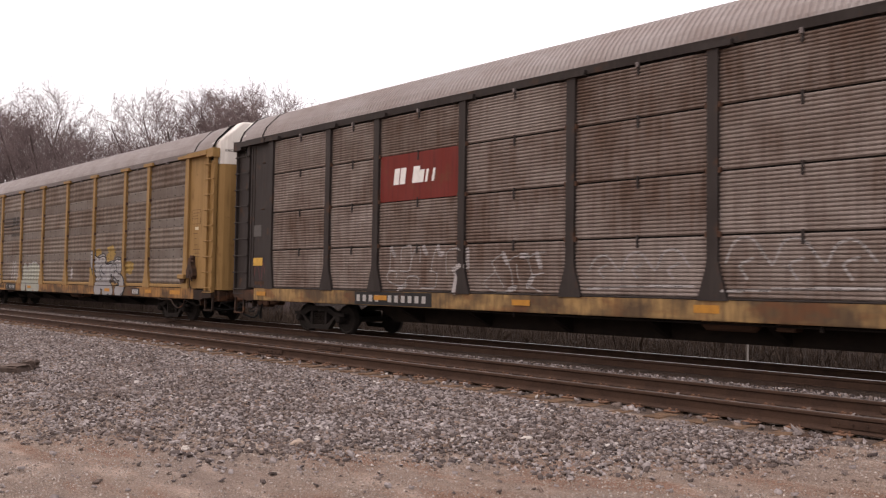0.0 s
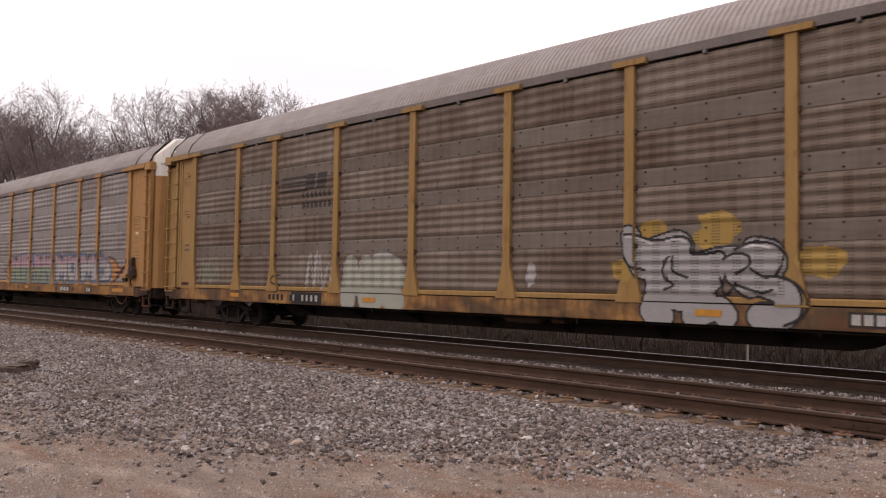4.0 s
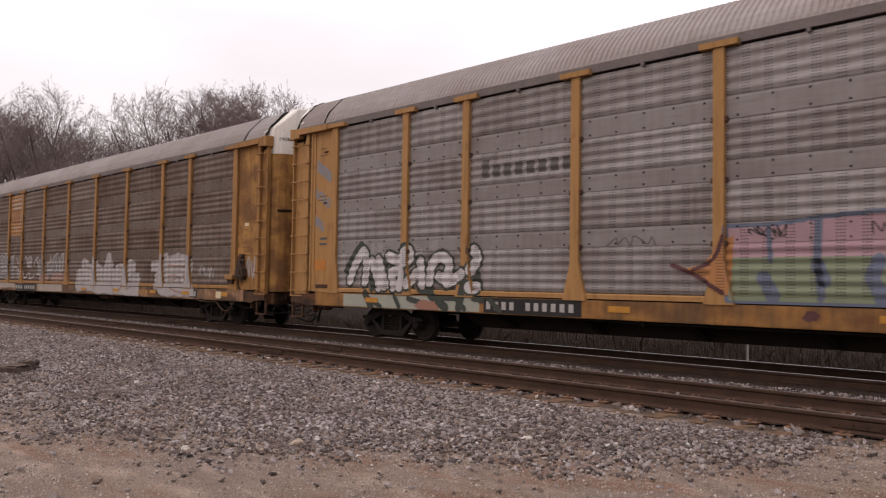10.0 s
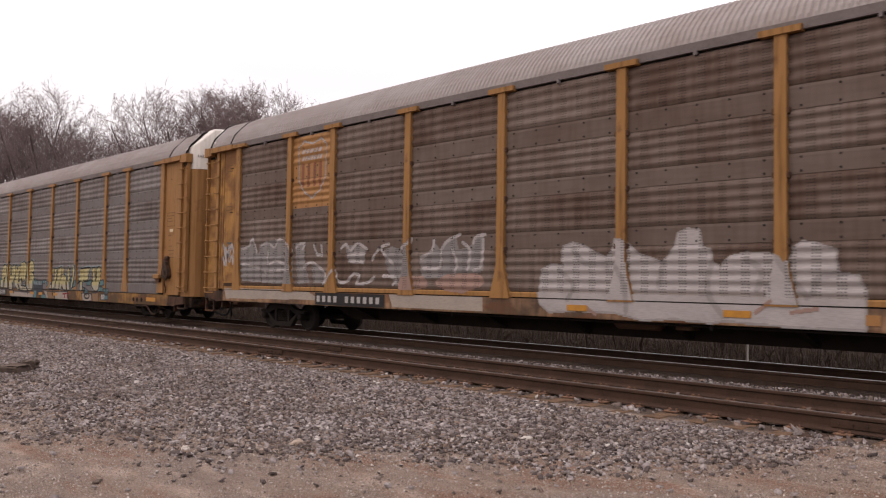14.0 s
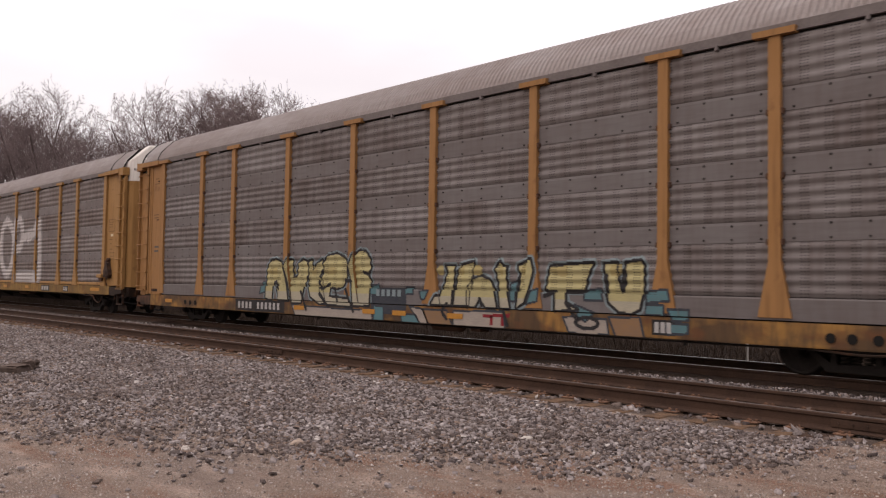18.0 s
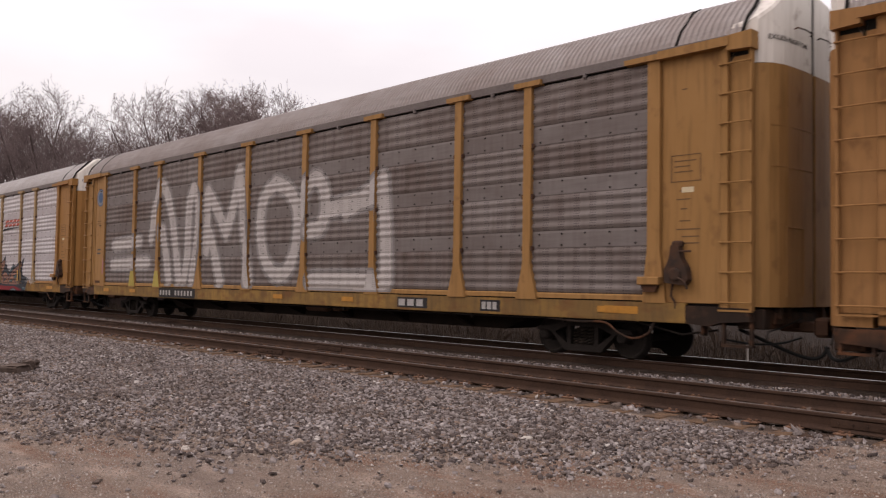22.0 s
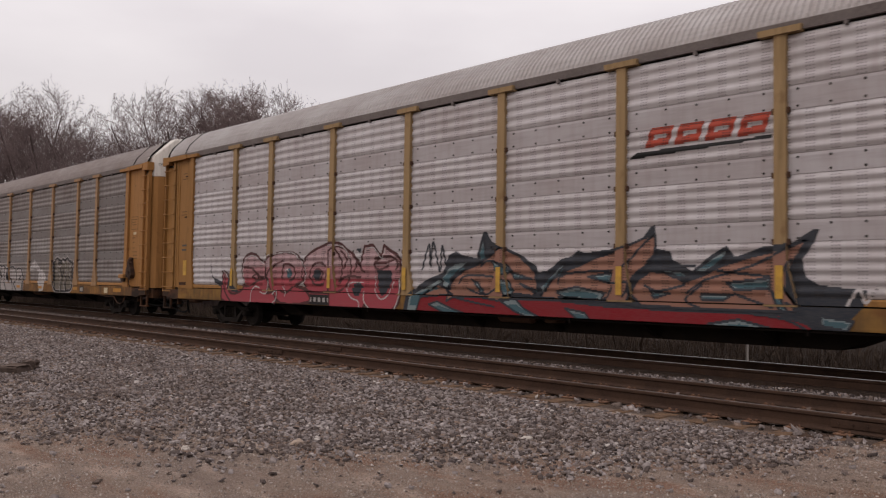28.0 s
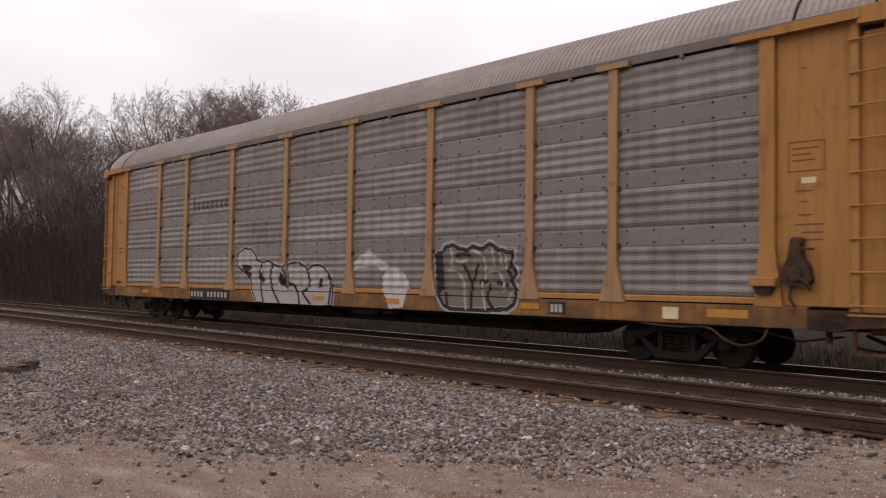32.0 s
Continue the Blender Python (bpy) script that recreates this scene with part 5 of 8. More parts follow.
def door_stencils(key):
    """Boxed and unboxed lines of small stencilling on the leading door sheet, as plain bars."""
    car = CARS[key]
    y = DOOR_Y - 0.001
    bm = bmesh.new()
    for x0, x1, z0, z1 in ((12.2, 12.75, 3.52, 3.535), (12.2, 12.75, 3.08, 3.095), (12.2, 12.215, 3.08, 3.53), (12.735, 12.75, 3.08, 3.53)):
        add_box(bm, x0, x1, y - 0.003, y, z0, z1)
    part("stencil_frame", bm, LETTER_PALE, car)
    rng = random.Random(ord(key))
    for z, x0, x1 in ((3.42, 12.26, 12.66), (3.33, 12.26, 12.55), (3.24, 12.26, 12.6), (2.92, 12.36, 12.6), (2.78, 12.3, 12.56), (2.62, 12.38, 12.5),
                      (2.42, 12.36, 12.56), (2.28, 12.3, 12.74), (2.16, 12.4, 12.72), (2.05, 12.4, 12.72), (4.62, 12.4, 12.5)):
        part("stencil_line", box(x0, x1, y - 0.003, y, z, z + 0.02), LETTER_PALE, car)
    y = DOOR_Y - 0.001
    part("route_sticker", box(12.4, 12.62, y - 0.004, y, 2.9, 2.99), PLACARD, car, "pale sticker")
    for z, x0, x1 in ((4.72, -12.45, -12.2), (4.55, -12.5, -12.18), (3.5, -12.52, -12.16), (3.4, -12.52, -12.16)):
        part("stencil_line", box(x0, x1, y - 0.003, y, z, z + 0.025), LETTER_PALE, car)
    part("number_mark", box(-12.42, -12.12, y - 0.003, y, 2.40, 2.46), LETTER_GREY, car)
    part("number_mark", box(-12.44, -12.14, y - 0.003, y, 2.26, 2.32), LETTER_GREY, car)


def decorate():
    for k in "bcdefgh":
        door_stencils(k)
    # first car: red sign, chalk outlines
    a = CARS["a"]
    part("sign", box(-7.03, -4.40, PANEL_IN - 0.034, PANEL_IN - 0.0, 3.20, 4.27, 0.006), SIGN_RED, a, "faded red painted sign panel")
    for i, w in enumerate((0.2, 0.2, 0.0, 0.24, 0.17, 0.08, 0.08)):
        if w:
            x0, h = -6.55 + 0.215 * i, 3.95 if i in (0, 1, 3) else 3.86
            part("sign_bar", prism([(x0, 3.58), (x0 + w * 0.9, 3.58), (x0 + w * 0.9 + 0.05, h), (x0 + 0.05, h)], "y", PANEL_IN - 0.042, PANEL_IN - 0.036), SIGN_WHITE, a, "white sign lettering as slanted bars")
    plate("a", -7.8, -5.25)
    for i, (x0, x1, z1, n) in enumerate(((-1.05, 1.05, 1.95, 3), (1.6, 3.95, 2.1, 3), (4.5, 6.8, 2.0, 3))):
        paint("a", "chalk_graffiti", strokes(humps(x0, x1, 1.28, z1, n, 30 + i), 0.045), S_CHALK, 0, "thin white outline graffiti")
    a_thin = [[(-6.66, 1.56), (-6.64, 1.83), (-6.62, 2.1), (-6.53, 2.15)], [(-6.25, 1.8), (-6.25, 2.09), (-6.1, 2.15), (-5.92, 2.14), (-5.96, 1.63), (-6.27, 1.61)], [(-5.94, 1.63), (-5.84, 2), (-5.71, 2.13), (-5.6, 2.07), (-5.62, 1.8)], [(-6.41, 1.44), (-6.43, 1.59), (-6.69, 1.59), (-6.72, 1.4), (-6.36, 1.27), (-6.14, 1.25)]]
    a_thin += [[(-6.14, 1.25), (-6.05, 1.44), (-5.88, 1.5), (-5.66, 1.45), (-5.68, 1.3)], [(-5.25, 1.58), (-5.17, 1.95), (-5.05, 2.13)], [(-5.29, 1.59), (-5.07, 1.56), (-5.09, 1.34), (-5.15, 1.24), (-5.58, 1.23)], [(-4.76, 1.56), (-4.77, 1.98), (-4.55, 2.08), (-4.4, 2.08), (-4.29, 2.04)], [(-3.45, 1.77), (-3.29, 1.88), (-3.13, 1.95)]]
    a_thin += [[(-3.45, 1.77), (-3.35, 1.6), (-3.59, 1.43), (-3.64, 1.33), (-3.45, 1.22), (-3.19, 1.18), (-2.97, 1.21), (-2.84, 1.29)], [(-3.35, 1.6), (-3.19, 1.4), (-3.1, 1.27)], [(-3, 1.78), (-2.91, 1.56), (-2.86, 1.31)], [(-3, 1.8), (-2.81, 1.89), (-2.6, 1.92), (-2.48, 1.81), (-2.39, 1.59), (-2.36, 1.5)], [(-2.77, 1.73), (-2.74, 1.5), (-2.69, 1.42)]]
    a_thin += [[(-2.36, 1.52), (-2.1, 1.56)], [(-2.36, 1.5), (-2.45, 1.32), (-2.31, 1.26), (-2.11, 1.19)], [(-2.48, 1.84), (-2.33, 1.93), (-2.05, 1.97)]]
    a_fat = [[(-6.6, 2.12), (-6.48, 1.96)], [(-5.5, 2.13), (-5.41, 1.99)], [(-5.05, 2.13), (-4.97, 1.97), (-4.89, 1.98)], [(-4.14, 2.04), (-4.13, 1.68)], [(-4.55, 1.63), (-4.31, 1.71)], [(-4.51, 1.58), (-4.42, 1.46), (-4.47, 1.16)], [(-6.31, 1.2), (-6.09, 1.29)], [(-3.13, 1.95), (-3.03, 1.78)], [(-2.66, 1.91), (-2.51, 1.9)], [(-2.26, 1.94), (-2.16, 1.68)], [(-2.48, 1.31), (-2.35, 1.5)]]
    a_fat += [[(-2.95, 1.23), (-2.81, 1.28)]]
    for lines, w, mat in ((a_thin, 0.03, S_CHALK), (a_fat, 0.11, S_DUST)):
        for ln in lines:
            paint("a", "chalk_graffiti", strokes([curve(ln, 3)], w), mat, 0, "thin white outline graffiti")
    paint("a", "chalk_graffiti", strokes(scribble(-12.6, -11.9, 1.3, 1.8, 5, 3), 0.05), S_MAROON, 0, "faded pink scribble")
    tapes("a", (-12.1, -2.6, -6.9, 6.1))
    part("door_tape", box(-12.8, -12.18, DOOR_Y - 0.010, DOOR_Y - 0.001, 1.76, 1.98), YELLOW_TAPE, a, "yellow reflective door tape")
    part("door_plate", box(-12.66, -12.27, DOOR_Y - 0.010, DOOR_Y - 0.001, 2.58, 2.9), LETTER_GREY, a, "grey door plate")
    # second car: striped emblem, silver throw-up
    b = CARS["b"]
    for i in range(4):
        paint("b", "emblem_stripe", [rect(-6.9 + 0.03 * i, -5.62 - 0.02 * i, 3.70 + 0.115 * i, 3.765 + 0.115 * i)], EMBLEM_DARK, 0, "dark emblem stripe")
    for x0, x1, z0, z1 in ((-5.72, -5.30, 3.74, 4.14), (-5.22, -4.80, 3.74, 4.14)):
        paint("b", "emblem_block", [[(x0, z0), (x1, z0), (x1 + 0.06, z1), (x0 + 0.06, z1)]], EMBLEM_DARK, 0, "dark emblem letter block")
    for r, n in ((3.50, 7), (3.24, 8)):
        for i in range(n):
            paint("b", "emblem_bar", [rect(-5.85 + 0.19 * i, -5.73 + 0.19 * i, r, r + 0.17)], EMBLEM_DARK, 0, "faded dark lettering bar")
    plate("b", -7.3, -5.0, ground=None, letters=LETTER_BLACK)
    plate("b", -6.1, -4.9, ground=PLATE_BLACK, groups=(1, 4))
    paint_each("b", "graffiti_halo", [blob(4.5, 5.05, 2.1, 2.5, 4), blob(5.5, 6.3, 1.95, 2.5, 5, rough=0.35), blob(7.2, 7.9, 1.5, 2.0, 6), blob(3.9, 4.5, 1.4, 1.85, 8)], S_GOLD, 0, "patchy gold spray behind the letters")
    b_body = [[(4.29, 2.19), (4.38, 1.97), (4.56, 1.66)], [(4.61, 1.92), (5.17, 2.07), (5.31, 1.99)], [(4.79, 1.88), (4.8, 1.2), (4.72, 0.93)], [(5.29, 1.8), (5.18, 1.6), (5.82, 1.72), (5.73, 1.37), (5.14, 1.29)], [(5.82, 1.75), (6.23, 1.79), (6.43, 1.75), (6.24, 1.6), (6.49, 1.38)], [(6.53, 1.93), (6.82, 1.86), (6.87, 1.67), (6.53, 1.6)]]
    b_body += [[(6.44, 1.45), (6.88, 1.35), (7.09, 1.2), (7.02, 0.92), (6.64, 0.9)], [(4.97, 1.17), (5.63, 1.1), (5.84, 0.99), (5.52, 0.87)], [(4.75, 0.89), (4.98, 0.85)], [(5.99, 1), (6.1, 0.89)]]
    b_line = [[(4.17, 2.24), (4.37, 2.23), (4.78, 2.12), (5.28, 2.17), (5.45, 2.07), (5.45, 1.89)], [(4.17, 2.24), (4.19, 1.89), (4.33, 1.68), (4.59, 1.62)], [(5.45, 1.89), (5.66, 1.87), (5.98, 1.91), (6.06, 1.83)], [(6.23, 1.94), (6.53, 2.05), (6.87, 2), (7.01, 1.85), (6.97, 1.67), (6.87, 1.53)], [(4.96, 1.76), (4.94, 1.52), (5.13, 1.37), (4.97, 1.29)]]
    b_line += [[(5.12, 1.84), (5.13, 1.6), (5.4, 1.49)], [(6.03, 1.79), (6.23, 1.88), (6.46, 1.82), (6.44, 1.67), (6.24, 1.56)], [(6.48, 1.64), (6.68, 1.51), (6.87, 1.52)], [(6.87, 1.52), (7.2, 1.42), (7.39, 1.17), (7.3, 0.92), (7.03, 0.77)], [(5.98, 1.49), (6.07, 1.21), (6.24, 1.41)], [(6.24, 1.38), (6.64, 1.27), (6.83, 1.31)]]
    paint("b", "graffiti_outline", strokes([curve(ln, 3) for ln in b_body], 0.46), S_BLACK, 1, "black outline of the throw-up")
    paint("b", "graffiti_fill", strokes([curve(ln, 3) for ln in b_body], 0.38), S_SILVER, 2, "silver throw-up with black outline")
    for ln in b_line:
        paint("b", "graffiti_line", strokes([curve(ln, 4)], 0.045), S_BLACK, 3, "thin black letter line")
    paint("b", "graffiti_shine", strokes([curve([(4.25, 2.19), (4.42, 2.17), (4.75, 2.05)], 3)], 0.04), S_WHITE, 4, "white glint")
    paint("b", "graffiti_shine", strokes([curve([(5.0, 2.1), (5.2, 2.13), (5.36, 2.08)], 3)], 0.04), S_WHITE, 4, "white glint")
    paint("b", "graffiti_shine", strokes([curve([(6.4, 1.96), (6.55, 2.0), (6.8, 1.95)], 3)], 0.03), S_WHITE, 4, "white glint")
    throw_up("b", glyphs("HR", -3.9, -1.8, 0.95, 1.75, 7), 0.5, 0.05, S_GREY_GREEN, S_SILVER, 0, "pale grey-green throw-up")
    paint("b", "white_tag", strokes(scribble(-5.6, -4.5, 1.2, 1.95, 15, 12), 0.05), S_CHALK, 0, "white scribbled tag")
    paint("b", "green_tag", strokes(scribble(-11.3, -10.2, 1.3, 1.85, 11, 14), 0.05), S_GREEN, 0, "thin green tag")
    paint("b", "black_tag", strokes([curve([(-6.8, 1.5), (-7.1, 1.45), (-7.15, 1.3), (-6.85, 1.22), (-6.9, 1.06), (-7.2, 1.08)])], 0.05), S_BLACK, 0, "small black tag")
    paint("b", "white_tag", [blob(1.9, 2.15, 1.3, 1.75, 5)], S_CHALK, 0, "small white blot")
    sill_block("b", 8.0, 8.5)
    tapes("b", (-9.1, 5.8, 9.3, -2.9))
    # third car: pastel letters
    c_white = [[(-11.11, 1.38), (-10.94, 1.71), (-10.6, 2.08), (-10.47, 1.74), (-10.53, 1.35)], [(-10.26, 1.83), (-9.96, 1.24)], [(-10.02, 1.86), (-9.76, 1.27)], [(-9.66, 1.94), (-9.27, 1.85), (-8.97, 2.07), (-8.93, 1.87), (-9.27, 1.76)], [(-9.56, 1.56), (-9.45, 1.25)], [(-9.49, 1.59), (-9.17, 1.59), (-9.2, 1.25)], [(-8.96, 1.31), (-8.71, 1.54)], [(-8.57, 1.81), (-8.51, 1.31)]]
    c_white += [[(-8.26, 1.37), (-8.19, 1.75), (-7.91, 1.91), (-7.66, 1.78), (-7.72, 1.46), (-7.96, 1.48)], [(-7.7, 1.35), (-7.22, 1.54)], [(-6.92, 2.03), (-6.81, 1.87), (-6.98, 1.62)], [(-7, 1.26), (-6.82, 1.26)]]
    c_sill = [[(-10.79, 0.95), (-10.37, 0.78)], [(-9.88, 1.03), (-9.72, 0.8)], [(-9.41, 0.99), (-8.88, 0.89)], [(-8.38, 1.01), (-7.9, 1.03), (-7.63, 0.82)], [(-7.38, 1.04), (-7.12, 1)], [(-6.94, 1.05), (-6.64, 0.81)]]
    c_green = [[(-11.25, 1.62), (-10.9, 2.05), (-10.69, 2.23)], [(-10.43, 1.98), (-10.21, 1.2)], [(-9.72, 1.27), (-9.77, 1.85)], [(-9.23, 2.08), (-9.01, 2.16)], [(-8.68, 1.84), (-8.52, 1.2), (-8.17, 1.18)], [(-8.39, 1.67), (-8.05, 1.94), (-7.64, 1.88)], [(-7.13, 1.36), (-7.31, 0.83)], [(-6.88, 1.67), (-6.73, 1.26)], [(-10.46, 1.08), (-10.2, 0.73)], [(-8.17, 1.07), (-7.7, 0.82)]]
    paint_each("c", "graffiti_haze", [blob(-10.35, -9.75, 1.95, 2.3, 2), blob(-9.1, -8.5, 1.75, 2.2, 3), blob(-8.3, -7.9, 2.05, 2.3, 4)], S_HAZE_MID, 0, "pinkish grey overspray")
    paint("c", "graffiti_outline", strokes([curve(ln, 3) for ln in c_white], 0.36) + strokes(c_green, 0.2), S_PINE, 1, "dark green outline of the letters")
    paint("c", "graffiti_fill", strokes([curve(ln, 3) for ln in c_white], 0.24), S_WHITE, 2, "chalky white letter fill")
    paint("c", "graffiti_fill", [rect(-11.3, -6.7, 0.76, 1.04)], S_GREY_GREEN, 0, "pale grey-green coat on the sill", (0.7, 1.06))
    paint("c", "graffiti_line", strokes(c_green + [[(x + 0.5, z) for x, z in ln] for ln in c_sill], 0.12), S_PINE, 3, "dark green stripes on the sill", (0.7, 1.06))
    paint("c", "graffiti_spot", [blob(-8.7, -7.9, 0.7, 0.98, 7)], S_SALMON, 4, "salmon half disc", (0.76, 1.06))
    c_letters = [[(4.53, 2.27), (5.15, 2.25), (5.34, 1.95), (5.51, 2.24), (5.93, 2.23), (5.95, 1.2), (5.61, 1.2), (5.55, 1.56), (5.35, 1.34), (5.14, 1.56), (5.09, 1.17), (4.72, 1.16)], [(6.01, 2.26), (6.98, 2.23), (7.04, 1.56), (6.81, 1.22), (6.26, 1.21), (6, 1.53)], [(7.07, 2.17), (7.24, 2.28), (7.37, 1.27), (7.03, 1.22)]]
    c_letters += [[(7.31, 2.25), (7.83, 2.23), (8.09, 1.88), (8.27, 2.22), (8.92, 2.2), (8.87, 1.24), (8.55, 1.23), (8.47, 1.64), (8.23, 1.38), (7.98, 1.64), (7.85, 1.21), (7.52, 1.21)], [(9.12, 2.26), (9.42, 2.33), (9.63, 2.05), (9.27, 2.01), (9.26, 1.26), (8.84, 1.25), (8.92, 1.67)]]
    c_letters += [[(9.31, 2.01), (10.01, 2.02), (10.35, 1.82), (10.41, 1.54), (10.17, 1.27), (9.39, 1.24)]]
    c_holes = [[(6.37, 1.96), (6.69, 1.96), (6.7, 1.56), (6.4, 1.56)], [(9.48, 1.76), (9.78, 1.73), (9.74, 1.48), (9.46, 1.46)], [(9.19, 1.81), (9.58, 1.66), (9.19, 1.49)]]
    c_flame = [[(10.06, 2.11), (10.77, 1.96), (11.13, 1.72), (11.84, 1.98), (11.38, 1.61), (11.01, 1.41), (10.52, 1.2), (10.5, 1.61), (10.4, 1.89)]]
    c_flame_edge = [[(10.11, 2.14), (10.67, 2.05), (11.15, 1.72), (11.51, 1.74), (11.86, 2)], [(11.82, 1.87), (11.38, 1.61), (11.01, 1.41), (10.57, 1.17)], [(10.77, 1.57), (11.15, 1.57), (11.69, 1.78)]]
    close = [ln + ln[:1] for ln in c_letters]
    paint("c", "graffiti_outline", strokes(close, 0.2), S_BLUE, 0, "faded blue outline of the letters")
    paint("c", "graffiti_fill", c_letters, S_CHALK, 1, "chalk white lower half of the letters", clip=(1.0, 1.93))
    paint("c", "graffiti_fill", c_letters, S_PINK, 1, "lilac upper half of the letters", clip=(1.93, 2.6))
    paint("c", "graffiti_line", strokes(close, 0.05), S_BLUE, 2, "blue edge of the letters")
    paint_each("c", "letter_counter", c_holes, S_BLUE, 3, "blue letter counter")
    block = [[(-1.25, 1.14), (4.2, 1.14), (4.28, 2.2), (3.6, 2.34), (2.4, 2.28), (1.2, 2.42), (0.2, 2.36), (-0.6, 2.27), (-1.3, 2.28)]]
    paint("c", "graffiti_outline", strokes([block[0] + block[0][:1]], 0.13), S_BLUE, 0, "faded blue outline of the letters")
    paint("c", "graffiti_fill", block, S_GREEN, 1, "pale green lower half of the letters", clip=(1.0, 1.80))
    paint("c", "graffiti_fill", block, S_PINK, 1, "lilac upper half of the letters", clip=(1.80, 2.6))
    for ln, w in (([(-0.64, 2.25), (-0.6, 1.75)], 0.08), ([(-0.72, 1.5), (-0.55, 1.2)], 0.22), ([(0.12, 2.36), (0.1, 1.8), (0.16, 1.2)], 0.12), ([(0.1, 1.7), (0.2, 1.45)], 0.2), ([(0.95, 1.75), (0.85, 1.5), (1.0, 1.2)], 0.2),
                  ([(1.7, 2.3), (1.9, 1.75), (1.75, 1.3)], 0.26), ([(2.1, 1.6), (2.3, 1.3)], 0.14), ([(2.75, 2.28), (2.85, 1.7), (2.75, 1.2)], 0.14), ([(3.4, 2.3), (3.5, 1.9)], 0.1), ([(3.45, 1.6), (3.75, 1.2)], 0.22)):
        paint("c", "graffiti_line", strokes([ln], w), S_BLUE, 2, "blue divider of the letters")
    paint("c", "graffiti_star", [(blob(1.85, 2.05, 1.5, 1.72, 9))], S_ORANGE, 3, "orange spray spot")
    paint_each("c", "graffiti_star", [[(-2.1, 1.62), (-1.7, 1.72), (-1.4, 2.1), (-1.2, 2.15), (-1.25, 1.2), (-1.65, 1.4)]] + c_flame, S_ORANGE, 3, "orange spray flame")
    for ln in c_flame_edge + [[(-2.3, 1.7), (-1.9, 1.55), (-1.35, 1.25)], [(-1.9, 1.62), (-1.5, 1.8), (-1.35, 2.15)]]:
        paint("c", "flame_edge", strokes([curve(ln, 3)], 0.07), S_MAROON, 4, "maroon edge of the flame")
    for i, x in enumerate((-0.9, 0.9, 2.5, 3.4, 4.9, 6.4, 7.9, 9.0)):
        paint("c", "pen_tag", strokes(scribble(x, x + 0.5, 2.14, 2.27, 15, 40 + i), 0.018), S_BLACK, 3, "small black pen tag")
    paint("c", "pen_tag", strokes(scribble(-3.6, -2.6, 2.05, 2.2, 9, 61), 0.025), LETTER_GREY, 0, "faded pen tag")
    paint("c", "blue_tag", strokes(loops(-12.6, -11.98, 4.15, 3.85, 0.30, 5, 71) + loops(-12.62, -12.0, 3.45, 3.2, 0.28, 4, 72) + loops(-12.62, -12.25, 2.75, 2.6, 0.26, 3, 73), 0.045), S_MARKER, 0, "faded blue marker tag")
    part("door_tape", box(-12.62, -12.16, DOOR_Y - 0.010, DOOR_Y - 0.001, 1.62, 1.9), ORANGE_PLACARD, CARS["c"], "orange door placard")
    for i in range(8):
        paint("c", "emblem_bar", [rect(-6.72 + 0.3 * i, -6.52 + 0.3 * i, 3.5, 3.88 if i == 0 else 3.76)], LETTER_GREY, 0, "faded dark lettering bar")
    plate("c", -6.5, -4.2)
    sill_block("c", 5.4, 6.4)
    sill_block("c", 8.2, 8.6)
    paint_each("c", "spray_spot", [blob(4.7, 5.05, 0.8, 1.0, 3), blob(6.6, 6.95, 0.8, 1.0, 4), blob(-0.1, 0.15, 0.85, 1.0, 5), blob(2.6, 2.95, 0.8, 1.0, 6)], S_MAROON, 0, "dark spray spot")
    tapes("c", (-10.2, -3.3, 1.2, 10.9))
    # fourth car: gold shield panel, white throw-ups
    d = CARS["d"]
    paint("d", "shield_panel", [rect(-8.98, -7.25, 3.25, 5.15)], SIGN_GOLD, 0, "faded gold emblem panel")
    shield = [(-8.72, 4.86), (-8.5, 5.02), (-8.1, 4.92), (-7.72, 5.02), (-7.5, 4.86), (-7.52, 4.0), (-7.75, 3.68), (-8.1, 3.5), (-8.45, 3.68), (-8.7, 4.0), (-8.72, 4.86)]
    paint("d", "shield", strokes([shield], 0.05), S_CHALK, 1, "faded pale outline of the shield")
    for i in range(4):
        paint("d", "shield_stripe", [rect(-8.58 + 0.26 * i, -8.46 + 0.26 * i, 3.8, 4.42)], S_RUST_RED, 1, "faded rust-red stripe")
    for z, n in ((4.68, 5), (4.5, 7)):
        for i in range(n):
            paint("d", "emblem_bar", [rect(-8.56 + 0.92 * i / n, -8.56 + 0.92 * (i + 0.65) / n, z, z + 0.12)], S_CHALK, 1, "pale letter bar")
    d_pale = [[(-11.69, 2.29), (-11.21, 2.32), (-11.01, 2.52), (-10.83, 2.37), (-10.72, 2.08), (-10.56, 2.18), (-10.46, 1.3), (-11.53, 1.33)], [(-10.61, 2.36), (-10.16, 2.43), (-9.68, 2.47), (-9.28, 2.37), (-8.96, 2.15), (-8.86, 1.26), (-10.42, 1.28)], [(-8.81, 2.33), (-8.4, 2.35), (-8.33, 1.79), (-8.12, 1.31), (-8.67, 1.26)], [(-8.04, 1.75), (-7.75, 1.78), (-7.38, 1.53), (-7.44, 1.3), (-7.94, 1.3)], [(-5.17, 2.09), (-4.87, 2.17), (-4.57, 2.11), (-4.28, 2.23), (-4.12, 1.3), (-4.67, 1.26), (-4.99, 1.61)]]
    d_pale += [[(-3.89, 1.89), (-3.55, 1.99), (-3.42, 2.22), (-3.2, 2.06), (-3.02, 2.24), (-2.75, 2.35), (-2.66, 2.05), (-2.35, 2.12), (-2.23, 2.19), (-2.15, 2.31), (-1.95, 2.33), (-1.93, 1.61), (-2.33, 1.46), (-3.81, 1.45)], [(-6.63, 2.25), (-5.8, 2.18), (-5.85, 1.77), (-6.5, 1.81)]]
